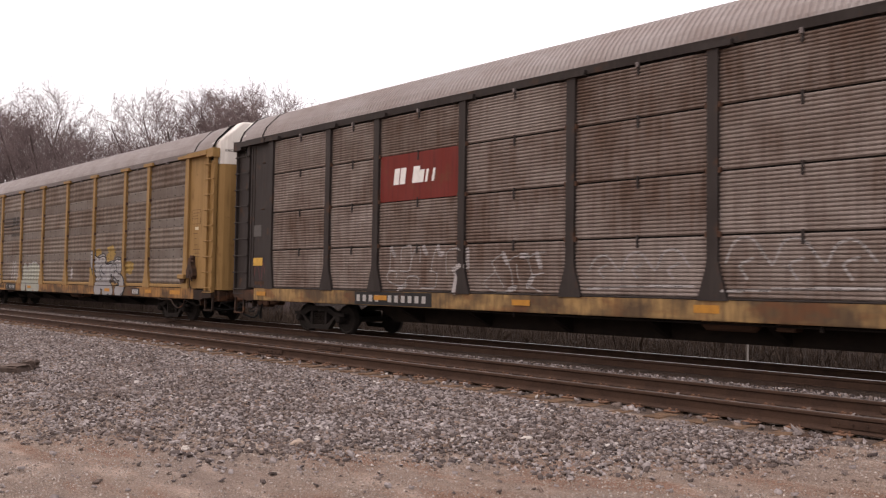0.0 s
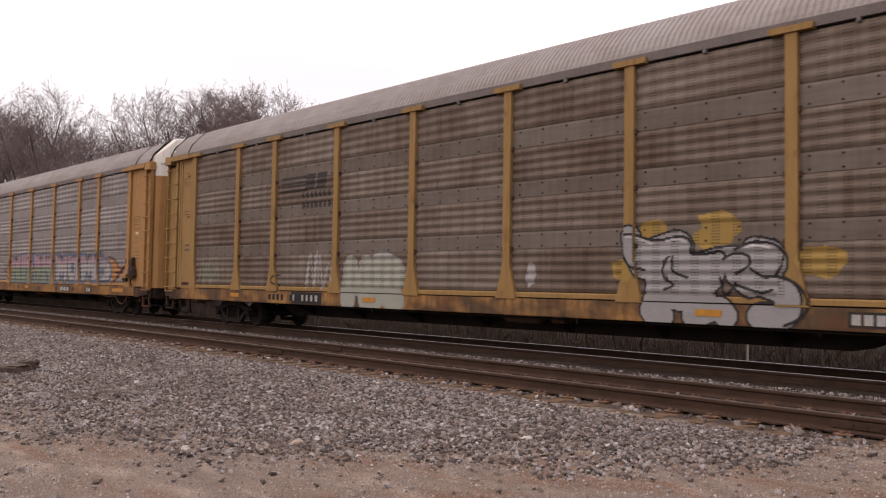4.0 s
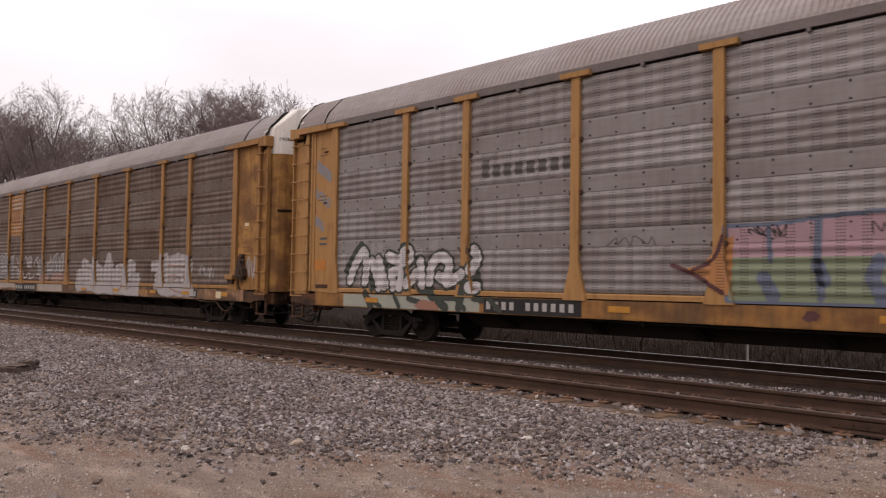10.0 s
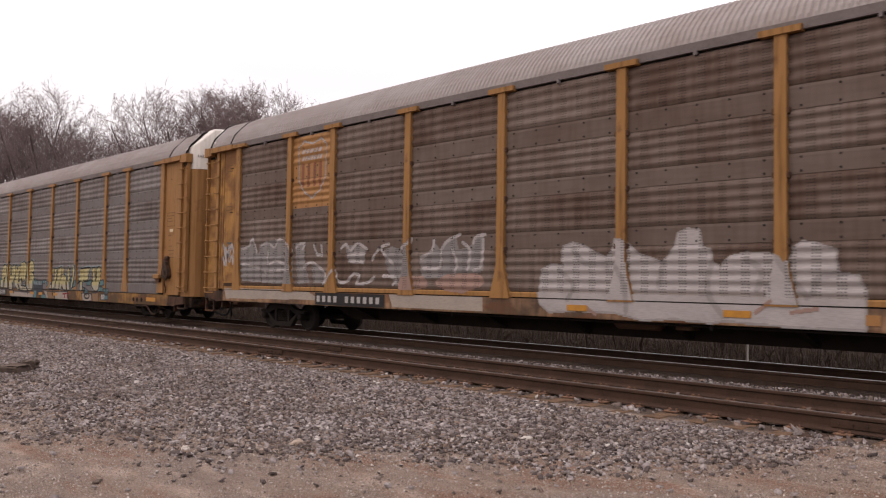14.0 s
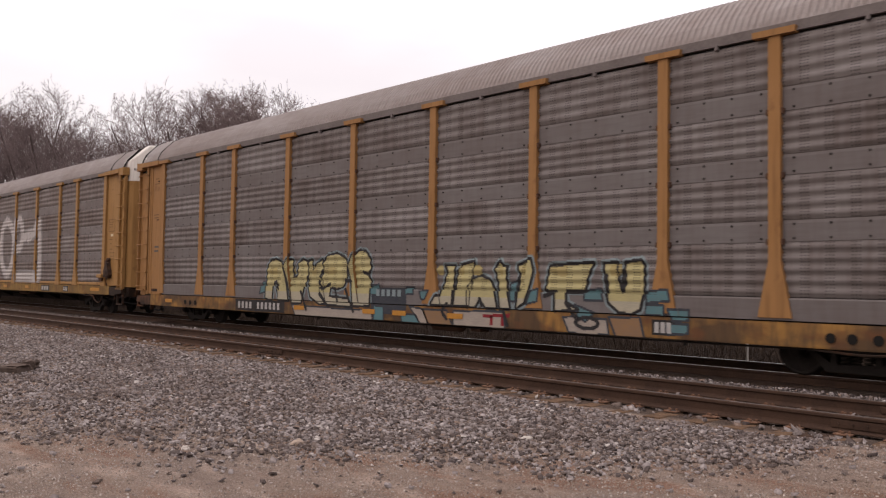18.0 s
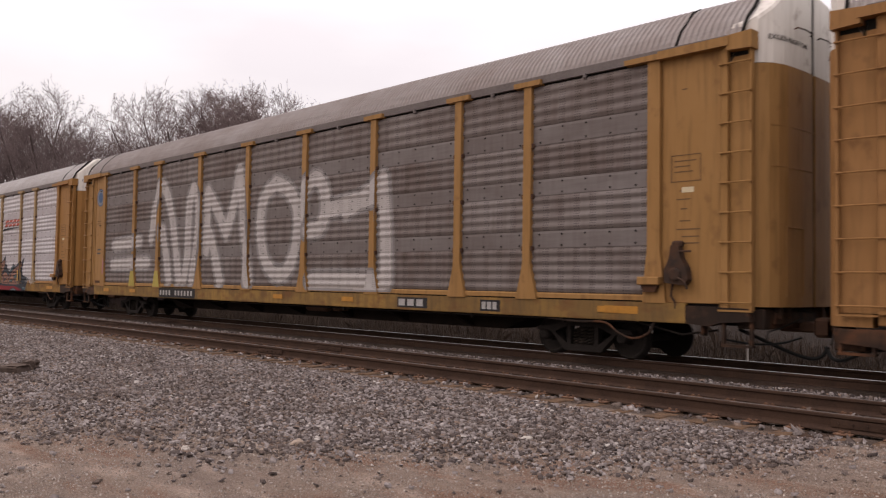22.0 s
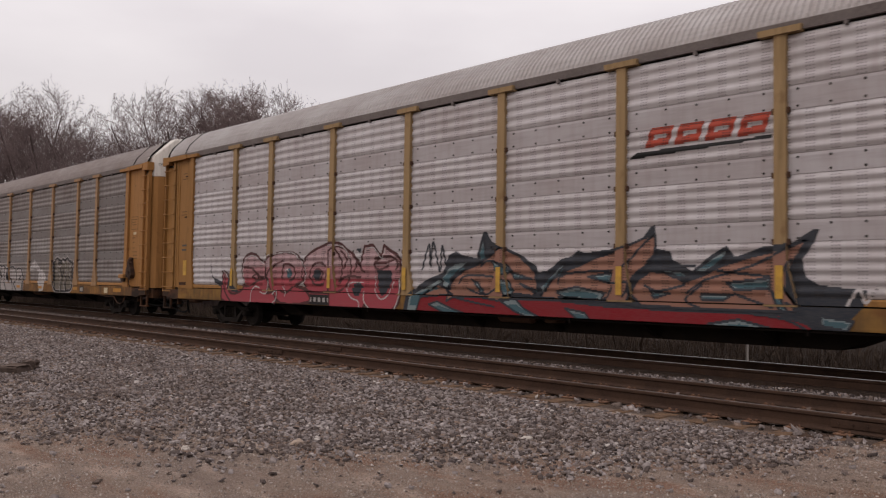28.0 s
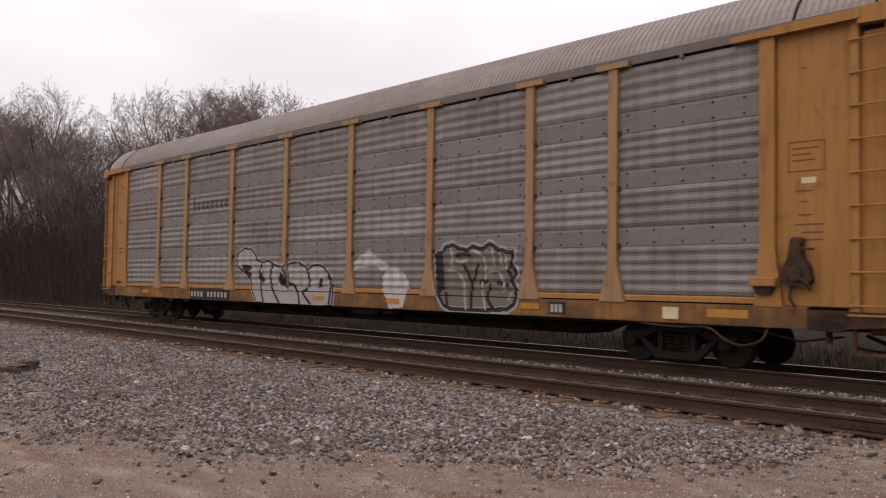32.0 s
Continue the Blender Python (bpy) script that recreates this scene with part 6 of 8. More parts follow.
    d_lace = [[(-11.59, 2.23), (-11.16, 2.32), (-10.96, 2.52), (-10.73, 2.14)], [(-10.49, 2.32), (-10.16, 2.39), (-9.83, 2.26), (-9.6, 2.45), (-9.12, 2.33), (-8.96, 2.15)], [(-10.14, 2.13), (-10.12, 1.8), (-9.72, 1.89), (-9.32, 1.79)], [(-8.77, 2.22), (-8.59, 2.32), (-8.36, 2.32), (-8.47, 2.18)], [(-7.96, 2.27), (-7.8, 2.03), (-7.62, 2.03)], [(-7.63, 2.27), (-7.58, 1.99)], [(-8.4, 1.72), (-8.11, 1.82), (-7.78, 1.75), (-7.41, 1.51), (-7.51, 1.3)], [(-7.4, 1.27), (-7.04, 1.63), (-6.88, 1.36), (-6.55, 1.34), (-6.26, 1.54), (-6.03, 1.48), (-6.15, 1.3), (-5.73, 1.33), (-5.45, 1.46)], [(-6.79, 2.17), (-6.59, 2.26), (-6.42, 2.11), (-6.13, 2.27), (-5.77, 2.13)], [(-6.48, 2.01), (-5.86, 2.02)]]
    d_lace += [[(-6.44, 1.86), (-5.91, 1.82)], [(-5.56, 1.87), (-5.3, 2.14), (-4.96, 2.23)], [(-5.3, 2.16), (-4.98, 1.9), (-4.79, 1.77)], [(-5.14, 1.5), (-4.68, 1.45), (-4.77, 1.29)], [(-4.51, 2.14), (-4.22, 2.23), (-4.16, 2.33)], [(-3.86, 1.89), (-3.5, 2.04), (-3.43, 2.28)], [(-3.76, 1.67), (-3.26, 1.67), (-3.19, 1.99)], [(-3.2, 2.06), (-3.02, 2.24), (-2.73, 2.34), (-2.62, 2.38)], [(-2.87, 2.09), (-2.7, 1.76), (-2.8, 1.53)], [(-2.54, 2.2), (-2.32, 2.02), (-2.38, 1.64)], [(-2.23, 2.19), (-2.15, 2.31), (-1.9, 2.35)], [(-1.95, 2.25), (-1.98, 1.75), (-2.2, 1.61)], [(-11.48, 1.81), (-10.61, 1.71)], [(-10.27, 1.58), (-9, 1.65)], [(-12.65, 2.41), (-12.4, 2.16), (-12.14, 2.39), (-12.03, 2.16)]]
    d_sill = [[(-12.41, 1.11), (-8.14, 1.1), (-7.7, 0.92), (-7.7, 0.87), (-12.3, 0.81)], [(-4.88, 1.1), (-1.9, 1.07), (-1.89, 0.78), (-4.74, 0.79)]]
    paint_each("d", "white_wash", d_pale, S_HAZE, 0, "thin greyish white letter fill")
    for ln in d_lace:
        paint("d", "lacy_tag", strokes([curve(ln, 4)], 0.075), S_DUST, 1, "lacy white tag")
    paint_each("d", "pink_wash", [blob(-4.6, -3.6, 1.15, 1.5, 11), blob(-3.3, -1.9, 1.15, 1.6, 12)], S_SALMON_DUST, 1, "thin salmon overspray")
    paint_each("d", "white_wash", d_sill, S_SILL_WHITE, 0, "dirty white overspray on the sill")
    d_first = [[(-0.44, 1.19), (-0.4, 1.47), (-0.36, 1.63), (-0.14, 1.71), (0.15, 1.69), (0.1, 1.85), (0.13, 2.05), (0.35, 2.11), (0.62, 2.04), (0.83, 1.93), (1.08, 1.83), (1.22, 1.93), (1.27, 2.16), (1.47, 2.12), (1.77, 1.88), (2.02, 1.8), (2.25, 1.73), (2.39, 1.88), (2.48, 2.01), (2.53, 2.22), (2.69, 2.28), (2.9, 2.26), (2.96, 1.97), (3.1, 1.94), (3.14, 1.72), (3.31, 1.63), (3.34, 1.72), (3.47, 1.82), (3.72, 1.87), (4.05, 1.86), (4.25, 1.8), (4.32, 1.62)]]
    d_first[0] += [(4.44, 1.81), (4.48, 1.94), (4.59, 2.02), (4.74, 2.01), (4.92, 1.94), (5.07, 1.9), (5.07, 1.71), (5.12, 1.55), (5.38, 1.52), (5.41, 1.44), (5.48, 1.3), (5.49, 0.78), (4.76, 0.77), (4.15, 0.79), (3.36, 0.82), (3.16, 0.78), (2.45, 0.82), (1.89, 0.77), (1.31, 0.88), (0.49, 0.89), (-0.16, 0.84), (-0.38, 0.99)]
    d_second = [[(6.35, 1.91), (6.54, 1.94), (6.98, 1.95), (7.1, 2), (7.14, 2.15), (7.34, 2.18), (7.54, 2.19), (7.58, 2.07), (7.75, 2.09), (8.08, 2.13), (8.35, 2.19), (8.41, 2.13), (8.72, 2.12), (9.02, 2.1), (9.17, 2.05), (9.28, 1.91), (9.32, 1.78), (9.27, 1.6), (9.2, 1.42), (9.27, 1.28), (9.37, 1.15), (9.51, 1.02)]]
    d_second[0] += [(9.53, 0.82), (9.22, 0.83), (8.93, 0.85), (8.52, 0.81), (8.2, 0.86), (7.76, 0.8), (7.29, 0.83), (7.05, 0.9), (6.93, 1.02), (6.68, 1.04), (6.64, 1.29), (6.68, 1.5), (6.86, 1.6), (6.39, 1.62)]
    d_worn = [[(1.29, 1.73), (1.53, 1.35), (1.55, 0.9)], [(2.25, 1.73), (2.16, 1.35)], [(0.35, 2.01), (0.63, 1.74), (1.09, 1.71)], [(3.14, 1.72), (3.06, 1.3), (3.36, 0.89)], [(3.72, 1.78), (3.97, 1.6), (3.9, 1.31)], [(4.25, 1.77), (4.52, 1.38), (4.68, 1.21)], [(5.12, 1.55), (4.82, 1.49), (4.75, 1.27)], [(0.04, 1.61), (0.37, 1.34), (0.27, 1.07)]]
    d_tint = [[(7.69, 1.45), (8.09, 1.48), (8.41, 1.41)], [(7.75, 1.31), (8.2, 1.36)], [(7.63, 1.8), (8.82, 1.76)], [(8.41, 1.41), (8.52, 1.22)], [(8.67, 1.51), (8.93, 1.46), (8.93, 1.32)], [(7.1, 2.1), (7.1, 1.95)], [(7.87, 1.07), (8.2, 0.98), (8.83, 0.91)], [(4.14, 1.14), (3.9, 0.96)], [(4.45, 0.98), (4.83, 1.04)], [(0.7, 0.95), (0.91, 0.82)]]
    for ln in d_first + d_second:
        paint("d", "graffiti_haze", strokes([ln + ln[:1]], 0.07), S_HAZE_MID, 0, "thin edge of the white letters")
        paint("d", "graffiti_fill", [ln], S_DUST, 1, "fat white throw-up")
    for ln in d_worn:
        paint("d", "graffiti_line", strokes([curve(ln, 3)], 0.10), S_HAZE_MID, 2, "worn gap in the white paint")
    for ln in d_tint:
        paint("d", "graffiti_line", strokes([curve(ln, 3)], 0.06), S_SALMON_DUST, 3, "faint salmon mark in the white")
    paint("d", "white_tag", strokes(scribble(9.7, 10.75, 1.45, 1.75, 14, 35), 0.045), S_CHALK, 0, "thin white tag")
    paint("d", "white_tag", strokes(scribble(12.5, 13.0, 1.4, 1.9, 9, 36), 0.05), S_CHALK, 0, "thin white tag on the door sheet")
    for k, z in enumerate((2.05, 1.8)):
        paint("d", "lacy_tag", strokes(scribble(-12.75, -11.9, z, z + 0.3, 11, 37 + k), 0.05), S_DUST, 2, "lacy white tag on the door sheet")
    plate("d", -7.7, -5.1)
    sill_block("d", 5.5, 6.3, ground=None, letters=SIGN_GOLD)
    sill_block("d", 9.3, 9.7)
    part("sill_placard", box(10.95, 11.25, SILL_Y - 0.02, SILL_Y, 0.8, 1.0, 0.004), PLACARD, d, "pale sill placard")
    tapes("d", (0.5, 3.6, 6.65, 9.0))
    # fifth car: pale yellow letters over the low sill
    e_word = [[(-5.27, 0.87), (-5.25, 1.68), (-5.09, 1.89), (-4.81, 1.93), (-4.55, 1.84), (-4.34, 1.61), (-4.2, 1.27), (-4.1, 0.83), (-4.59, 0.82), (-4.74, 1.26), (-4.88, 1.33), (-4.93, 0.81)], [(-4.37, 1.74), (-4.22, 1.92), (-4, 1.9), (-3.94, 1.47), (-3.77, 1.44), (-3.74, 1.81), (-3.53, 1.91), (-3.32, 1.84), (-3.27, 1.6), (-3.38, 1.27), (-3.53, 0.78), (-3.96, 0.77), (-4.13, 1.33)], [(-3.27, 1.87), (-3.11, 1.89), (-3.06, 1.63), (-2.9, 1.8), (-2.67, 1.89), (-2.62, 1.67), (-2.78, 1.48), (-2.63, 1.35), (-2.44, 0.79), (-2.72, 0.78), (-3.12, 0.95), (-3.24, 1.28)]]
    e_word += [[(-2.63, 1.8), (-2.45, 1.99), (-2.07, 2.04), (-1.75, 1.95), (-1.56, 1.73), (-1.52, 1.48), (-1.63, 1.26), (-1.96, 1.17), (-2.24, 1.2), (-2.29, 0.97), (-1.49, 0.93), (-1.36, 0.75), (-2.36, 0.77), (-2.72, 1.09), (-2.73, 1.35), (-2.58, 1.6)], [(-1.51, 1.73), (-1.39, 1.97), (-1.16, 2.1), (-0.93, 2.08), (-0.76, 1.94), (-0.69, 1.66), (-0.8, 1.54), (-0.68, 1.36), (-0.7, 0.79), (-1.31, 0.77), (-1.37, 1.36)], [(1.73, 1.07), (1.93, 1.62), (1.83, 1.71), (2.13, 1.71), (2.09, 1.18), (2.07, 0.88), (1.46, 0.89), (1.59, 1.06)], [(2.14, 0.89), (2.23, 1.6), (2.36, 1.73), (2.71, 1.8), (2.65, 1.5), (2.6, 0.88)]]
    e_word += [[(2.53, 0.86), (2.52, 1.29), (2.65, 1.43), (2.9, 1.5), (3.14, 1.43), (3.28, 1.25), (3.38, 0.86), (3.08, 0.86), (2.9, 1.04), (2.78, 0.87)], [(3.29, 1.65), (3.43, 1.8), (3.49, 1.7), (3.61, 1.68), (3.58, 1.55), (3.63, 1.26), (3.73, 0.86), (3.47, 0.85), (3.38, 1.4)], [(3.89, 1.7), (4.27, 1.84), (4.34, 1.6), (4.25, 1.31), (4.11, 0.98), (3.89, 0.87), (3.95, 1.31), (3.97, 1.55)], [(4.71, 1.69), (5.71, 1.75), (5.59, 1.51), (5.53, 1.24), (5.1, 1.24), (5.12, 1.01), (5.39, 0.89), (4.85, 0.86), (4.85, 1.23), (4.61, 1.24)]]
    e_word += [[(5.94, 1.73), (6.22, 1.74), (6.25, 1.43), (6.33, 1.22), (6.42, 1.39), (6.39, 1.74), (6.71, 1.78), (6.77, 1.68), (6.77, 1.18), (6.71, 0.94), (6.54, 0.86), (6.29, 0.88), (6.07, 1.04), (5.98, 1.42)]]
    e_inner = [[(-3.97, 1.74), (-3.92, 1.47)], [(-2.79, 1.35), (-2.61, 1.16), (-2.3, 1.29)], [(-1.68, 1.39), (-1.37, 1.36)], [(-0.97, 1.58), (-0.78, 1.52)], [(-4.79, 1.33), (-4.6, 1.12)], [(-3.54, 1.07), (-3.28, 0.62)], [(-1.59, 1.17), (-1.3, 0.63)], [(-2.72, 1.02), (-2.32, 0.72)], [(2.9, 1.04), (2.97, 0.91)], [(3.95, 1.5), (3.9, 1.12)], [(4.85, 1.21), (4.61, 1.13)], [(5.12, 1.22), (5.48, 1.21)], [(5.12, 1.01), (5.34, 0.75)], [(5.99, 1.51), (6.03, 1.17)], [(6.36, 1.6), (6.36, 1.26)], [(1.94, 0.91), (1.8, 0.75), (1.94, 0.59)], [(3.56, 0.82), (3.67, 0.53)], [(-2.05, 1.16), (-1.95, 0.85)]]
    e_white = [[(-3.96, 0.72), (-2.71, 0.7), (-1.57, 0.68), (-0.61, 0.7), (-0.56, 0.42), (-1.57, 0.42), (-2.71, 0.45), (-3.78, 0.45)], [(2.14, 0.76), (2.78, 0.78), (3.56, 0.78), (3.62, 0.41), (3.15, 0.39), (2.66, 0.41), (2.14, 0.43)], [(5.05, 0.75), (5.29, 0.76), (6.03, 0.74), (6.08, 0.47), (5.57, 0.45), (5.19, 0.47)], [(0.73, 0.82), (1.17, 0.77), (1.39, 0.41), (1.11, 0.45)]]
    e_tan = [[(6.07, 0.79), (6.71, 0.8), (6.8, 0.46), (6.22, 0.45)], [(1.17, 0.77), (1.94, 0.77), (2.14, 0.41), (1.39, 0.41)]]
    e_cyan = [[(4.28, 1.22), (4.47, 1.27), (4.44, 1.02), (4.17, 0.96)], [(5.53, 1.24), (5.89, 1.29), (5.94, 1.06), (5.53, 1.07)], [(6.83, 1.25), (7.26, 1.29), (7.3, 1.1), (6.83, 1.05)], [(6.83, 1.02), (7.19, 1.02), (7.19, 0.84), (6.83, 0.86)], [(7.26, 0.96), (7.64, 0.97), (7.64, 0.78), (7.34, 0.77)], [(-0.69, 1.27), (-0.38, 1.3), (-0.37, 1.06), (-0.67, 1.06)], [(0.57, 1.24), (0.84, 1.24), (0.85, 1.09), (0.58, 1.08)], [(1.05, 1.16), (1.38, 1.19), (1.26, 0.99), (1.11, 0.99)], [(3.7, 1.36), (3.89, 1.41), (3.86, 1), (3.73, 1)], [(5.31, 0.99), (5.76, 0.85), (5.57, 0.68), (5.39, 0.76)], [(-0.53, 0.8), (-0.17, 0.78), (-0.16, 0.39), (-0.53, 0.42)]]
    e_cyan += [[(0.43, 0.65), (0.96, 0.63), (1.12, 0.39), (0.51, 0.39)], [(7.18, 0.71), (7.63, 0.72), (7.63, 0.57), (7.26, 0.54)], [(-5.45, 1.32), (-5.21, 1.35), (-5.25, 1.04), (-5.58, 0.98)]]
    halo = [ln + ln[:1] for ln in e_word]
    paint("e", "graffiti_halo", strokes(halo, 0.17), S_MIST, 0, "pale cyan glow round the letters", (0.83, 2.4))
    paint("e", "graffiti_outline", strokes(halo, 0.085), S_BLACK, 1, "black outline of the letters")
    for k, ln in enumerate(e_word):
        lay = 1.6 + 0.25 * (k % 2)
        paint("e", "graffiti_fill", [ln], S_YELLOW, lay, "pale yellow throw-up letter", (1.06, 2.4))
        paint("e", "graffiti_foot", [ln], S_BONE, lay, "bone white foot of the letter", (0.0, 1.06))
    for ln in halo:
        paint("e", "graffiti_line", strokes([ln], 0.03), S_BLACK, 3, "thin black letter edge")
    for ln in e_inner:
        paint("e", "graffiti_line", strokes([curve(ln, 3)], 0.08), S_BLACK, 3.5, "black letter counter")
    for k, ln in enumerate(halo):
        x0, x1 = min(x for x, z in ln), max(x for x, z in ln)
        paint("e", "graffiti_fade", [blob(x0 + 0.1, (x0 + x1) / 2, 1.5, 1.72, 90 + k)], S_GOLD_PALE, 2.6, "darker yellow fade in the letter")
    paint_each("e", "sill_graffiti", e_white, S_SILL_WHITE, 0, "dirty pinkish white letter foot on the sill")
    paint_each("e", "sill_graffiti", e_tan, S_TAN, 0, "tan letter foot on the sill")
    paint_each("e", "cyan_block", e_cyan, S_CYAN, 0.6, "dull cyan block")
    for p in e_cyan + e_white + e_tan:
        paint("e", "graffiti_line", strokes([p + p[:1]], 0.04), S_NIGHT, 1.3, "dark edge of a shape")
    paint("e", "cyan_block", [rect(-0.62, 0.62, 0.62, 1.22)], S_NIGHT, 0.3, "blue-black ground of small letters")
    for i in range(5):
        paint("e", "small_letter_bar", [rect(-0.44 + 0.19 * i, -0.32 + 0.19 * i, 1.03, 1.18)], S_MIST, 2, "small pale letter bar")
    paint("e", "sill_eye", strokes([blob(5.35, 5.85, 0.56, 0.76, 3, rough=0.06) + [(5.85, 0.66)]], 0.07), S_BLACK, 1.6, "black ring on the sill")
    paint_each("e", "sill_graffiti", [rect(-6.85, -4.3, 0.5, 0.8)], PLATE_BLACK, 0, "dark sill ground")
    paint_each("e", "sill_graffiti", [[(3.0, 0.72), (3.75, 0.76), (3.72, 0.69), (3.0, 0.66)], rect(3.2, 3.28, 0.52, 0.7), rect(3.5, 3.58, 0.52, 0.7)], S_RED, 1, "rust-red strokes on the sill")
    plate("e", -6.7, -4.45, ground=None)
    sill_block("e", 7.0, 7.35)
    for x in (-9.95, -9.62, -9.28, 9.9, 10.2, 10.55):
        placed("sill_hole", shared(("sill_hole",), lambda: hole_mesh(), BLACK_GAP), BLACK_GAP, CARS["e"], "dark round hole in the sill", at=(x, SILL_Y - 0.0155, 0.63))
    tapes("e", (-11.1, -3.6, -0.7, 0.4, 2.2))
    # sixth car: huge white letters
    big = [[(-10.82, 2.54), (-8.65, 2.65)], [(-10.91, 1.86), (-7.98, 1.91)], [(-7.73, 2.72), (-7.53, 3.6), (-7.24, 4.25), (-6.95, 4.49)], [(-6.95, 4.49), (-6.54, 4.04), (-6.17, 3.23), (-5.91, 2.37), (-5.64, 1.33)], [(-6.89, 2.98), (-6.61, 2.18), (-6.34, 1.32)], [(-5.28, 1.33), (-5.09, 2.15), (-5.07, 3.1), (-4.97, 3.91), (-4.76, 4.24)], [(-4.76, 4.24), (-4.49, 3.87), (-4.43, 3.2), (-4.53, 2.27), (-4.76, 1.34)], [(-3.87, 2.25), (-3.84, 3.16), (-3.84, 4.05)], [(-3.84, 4.05), (-3.28, 3.51), (-2.66, 2.74)], [(-2.66, 2.74), (-2.25, 3.56), (-1.94, 4.53)], [(-1.94, 4.53), (-1.76, 3.64), (-1.6, 2.55), (-1.31, 1.31)], [(-3.73, 2.83), (-3.36, 2.18), (-2.96, 1.29)]]
    big += [[(0.02, 4.02), (-0.58, 3.65), (-0.77, 2.86), (-0.5, 1.94), (0.13, 1.51), (0.72, 1.71), (1.06, 2.45), (1.07, 3.19), (0.69, 3.74), (0.02, 4.02)], [(1.31, 3.06), (1.41, 3.69), (1.86, 4), (2.25, 3.7), (2.33, 3.19)], [(2.33, 3.19), (2.16, 2.75), (1.62, 2.65)], [(2.33, 3.11), (3.23, 3.26), (4.44, 3.37)]]
    big = [curve(ln, 4) if len(ln) > 2 else ln for ln in big]
    big += [[(3.2, 3.08), (4.3, 3.55), (4.6, 3.75)], [(4.6, 3.75), (4.72, 2.6), (4.78, 1.35)], [(1.8, 1.36), (3.2, 1.36), (4.78, 1.35)]]
    paint("f", "graffiti_haze", strokes(big, 0.64), S_HAZE, 0, "thin hazy edge of the roller letters", clip=(1.12, 4.75))
    paint("f", "graffiti_fill", strokes(big, 0.52), S_HAZE_MID, 1, "soft white roller letters", clip=(1.12, 4.75))
    paint("f", "graffiti_core", strokes(big, 0.38), S_FROST, 2, "denser white core of the letters", clip=(1.12, 4.75))
    plate("f", -6.85, -4.5)
    sill_block("f", 5.3, 6.2)
    sill_block("f", 7.9, 8.35)
    bm = bmesh.new()
    add_disc(bm, (0.33, 0.33), (DOOR_Y - 0.004, DOOR_Y - 0.001), 24, -12.27, 4.4)
    rd = part("roundel", bm, LOGO_BLUE, CARS["f"], "round blue emblem")
    bm = bmesh.new()
    add_disc(bm, (0.2, 0.2), (DOOR_Y - 0.008, DOOR_Y - 0.005), 24, -12.27, 4.4)
    part("roundel_disc", bm, LOGO_BLUE, rd)
    bm = bmesh.new()
    add_disc(bm, (0.285, 0.285), (DOOR_Y - 0.0055, DOOR_Y - 0.0035), 24, -12.27, 4.4)
    part("roundel_ring", bm, S_MARKER, rd)
    for x in (-9.08, -7.15):
        placed("foot_plate", shared(("foot_plate",), lambda: prism([(-0.12, 1.62), (-0.25, 1.09), (0.25, 1.09), (0.12, 1.62)], "y", SIDE - 0.006, SIDE - 0.001), FRESH_YELLOW), FRESH_YELLOW, CARS["f"], "brighter yellow foot of the post", at=(x, 0, 0))
    paint("f", "faint_tag", strokes(scribble(-11.6, -11.8, 1.5, 2.0, 5, 51), 0.05), S_ROSE_PALE, 0, "faint pink tag")
    tapes("f", (-11.3, -9.0, 0.3, 3.4, 11.0))
    # seventh car: pink letters, dark wildstyle
    g_horn = [[(-10.45, 1.86), (-10.45, 1.59), (-10.23, 1.4), (-9.73, 1.3), (-9.76, 1.15), (-10.15, 1.25), (-10.37, 1.46)]]
    g_e = [[(-9.73, 1.59), (-9.6, 1.59), (-9.36, 1.41), (-9.25, 1), (-8.79, 0.97), (-8.42, 1.17), (-8.61, 1.56), (-8.55, 1.91), (-8.31, 2.08), (-7.95, 2.07), (-7.6, 1.9), (-7.26, 1.77), (-7.26, 1.47), (-7.1, 1.38), (-7.1, 1.2), (-7.2, 0.99), (-6.72, 1.07), (-6.77, 0.82), (-6.98, 0.7), (-9.45, 0.72), (-9.69, 1.04)]]
    g_r = [[(-7.35, 1.85), (-6.99, 2.05), (-6.52, 2.1), (-6.02, 2.07), (-5.64, 1.89), (-5.46, 1.61), (-5.55, 1.36), (-5.88, 1.22), (-5.37, 1.11), (-5.19, 0.82), (-6.52, 0.76), (-7.04, 1.2), (-7.21, 1.47)]]
    g_lines = [[(-8.61, 1.71), (-8.31, 1.71), (-8.01, 1.66), (-7.71, 1.47), (-7.32, 1.43)], [(-8.03, 1.44), (-7.83, 1.54), (-7.68, 1.45), (-7.83, 1.35), (-7.94, 1.42)], [(-8.55, 1.22), (-8.18, 1.18), (-7.6, 1.38), (-7.26, 1.4)], [(-7.21, 1.47), (-6.94, 1.75), (-6.52, 1.88)], [(-6.52, 1.43), (-6.47, 1.75), (-6.17, 1.79), (-5.93, 1.65), (-5.93, 1.44), (-6.17, 1.35)]]
    g_lines += [[(-6.52, 1.08), (-6.22, 1.04), (-5.88, 1.22)], [(-9.59, 1.51), (-9.52, 1.05), (-9.18, 0.75)]]
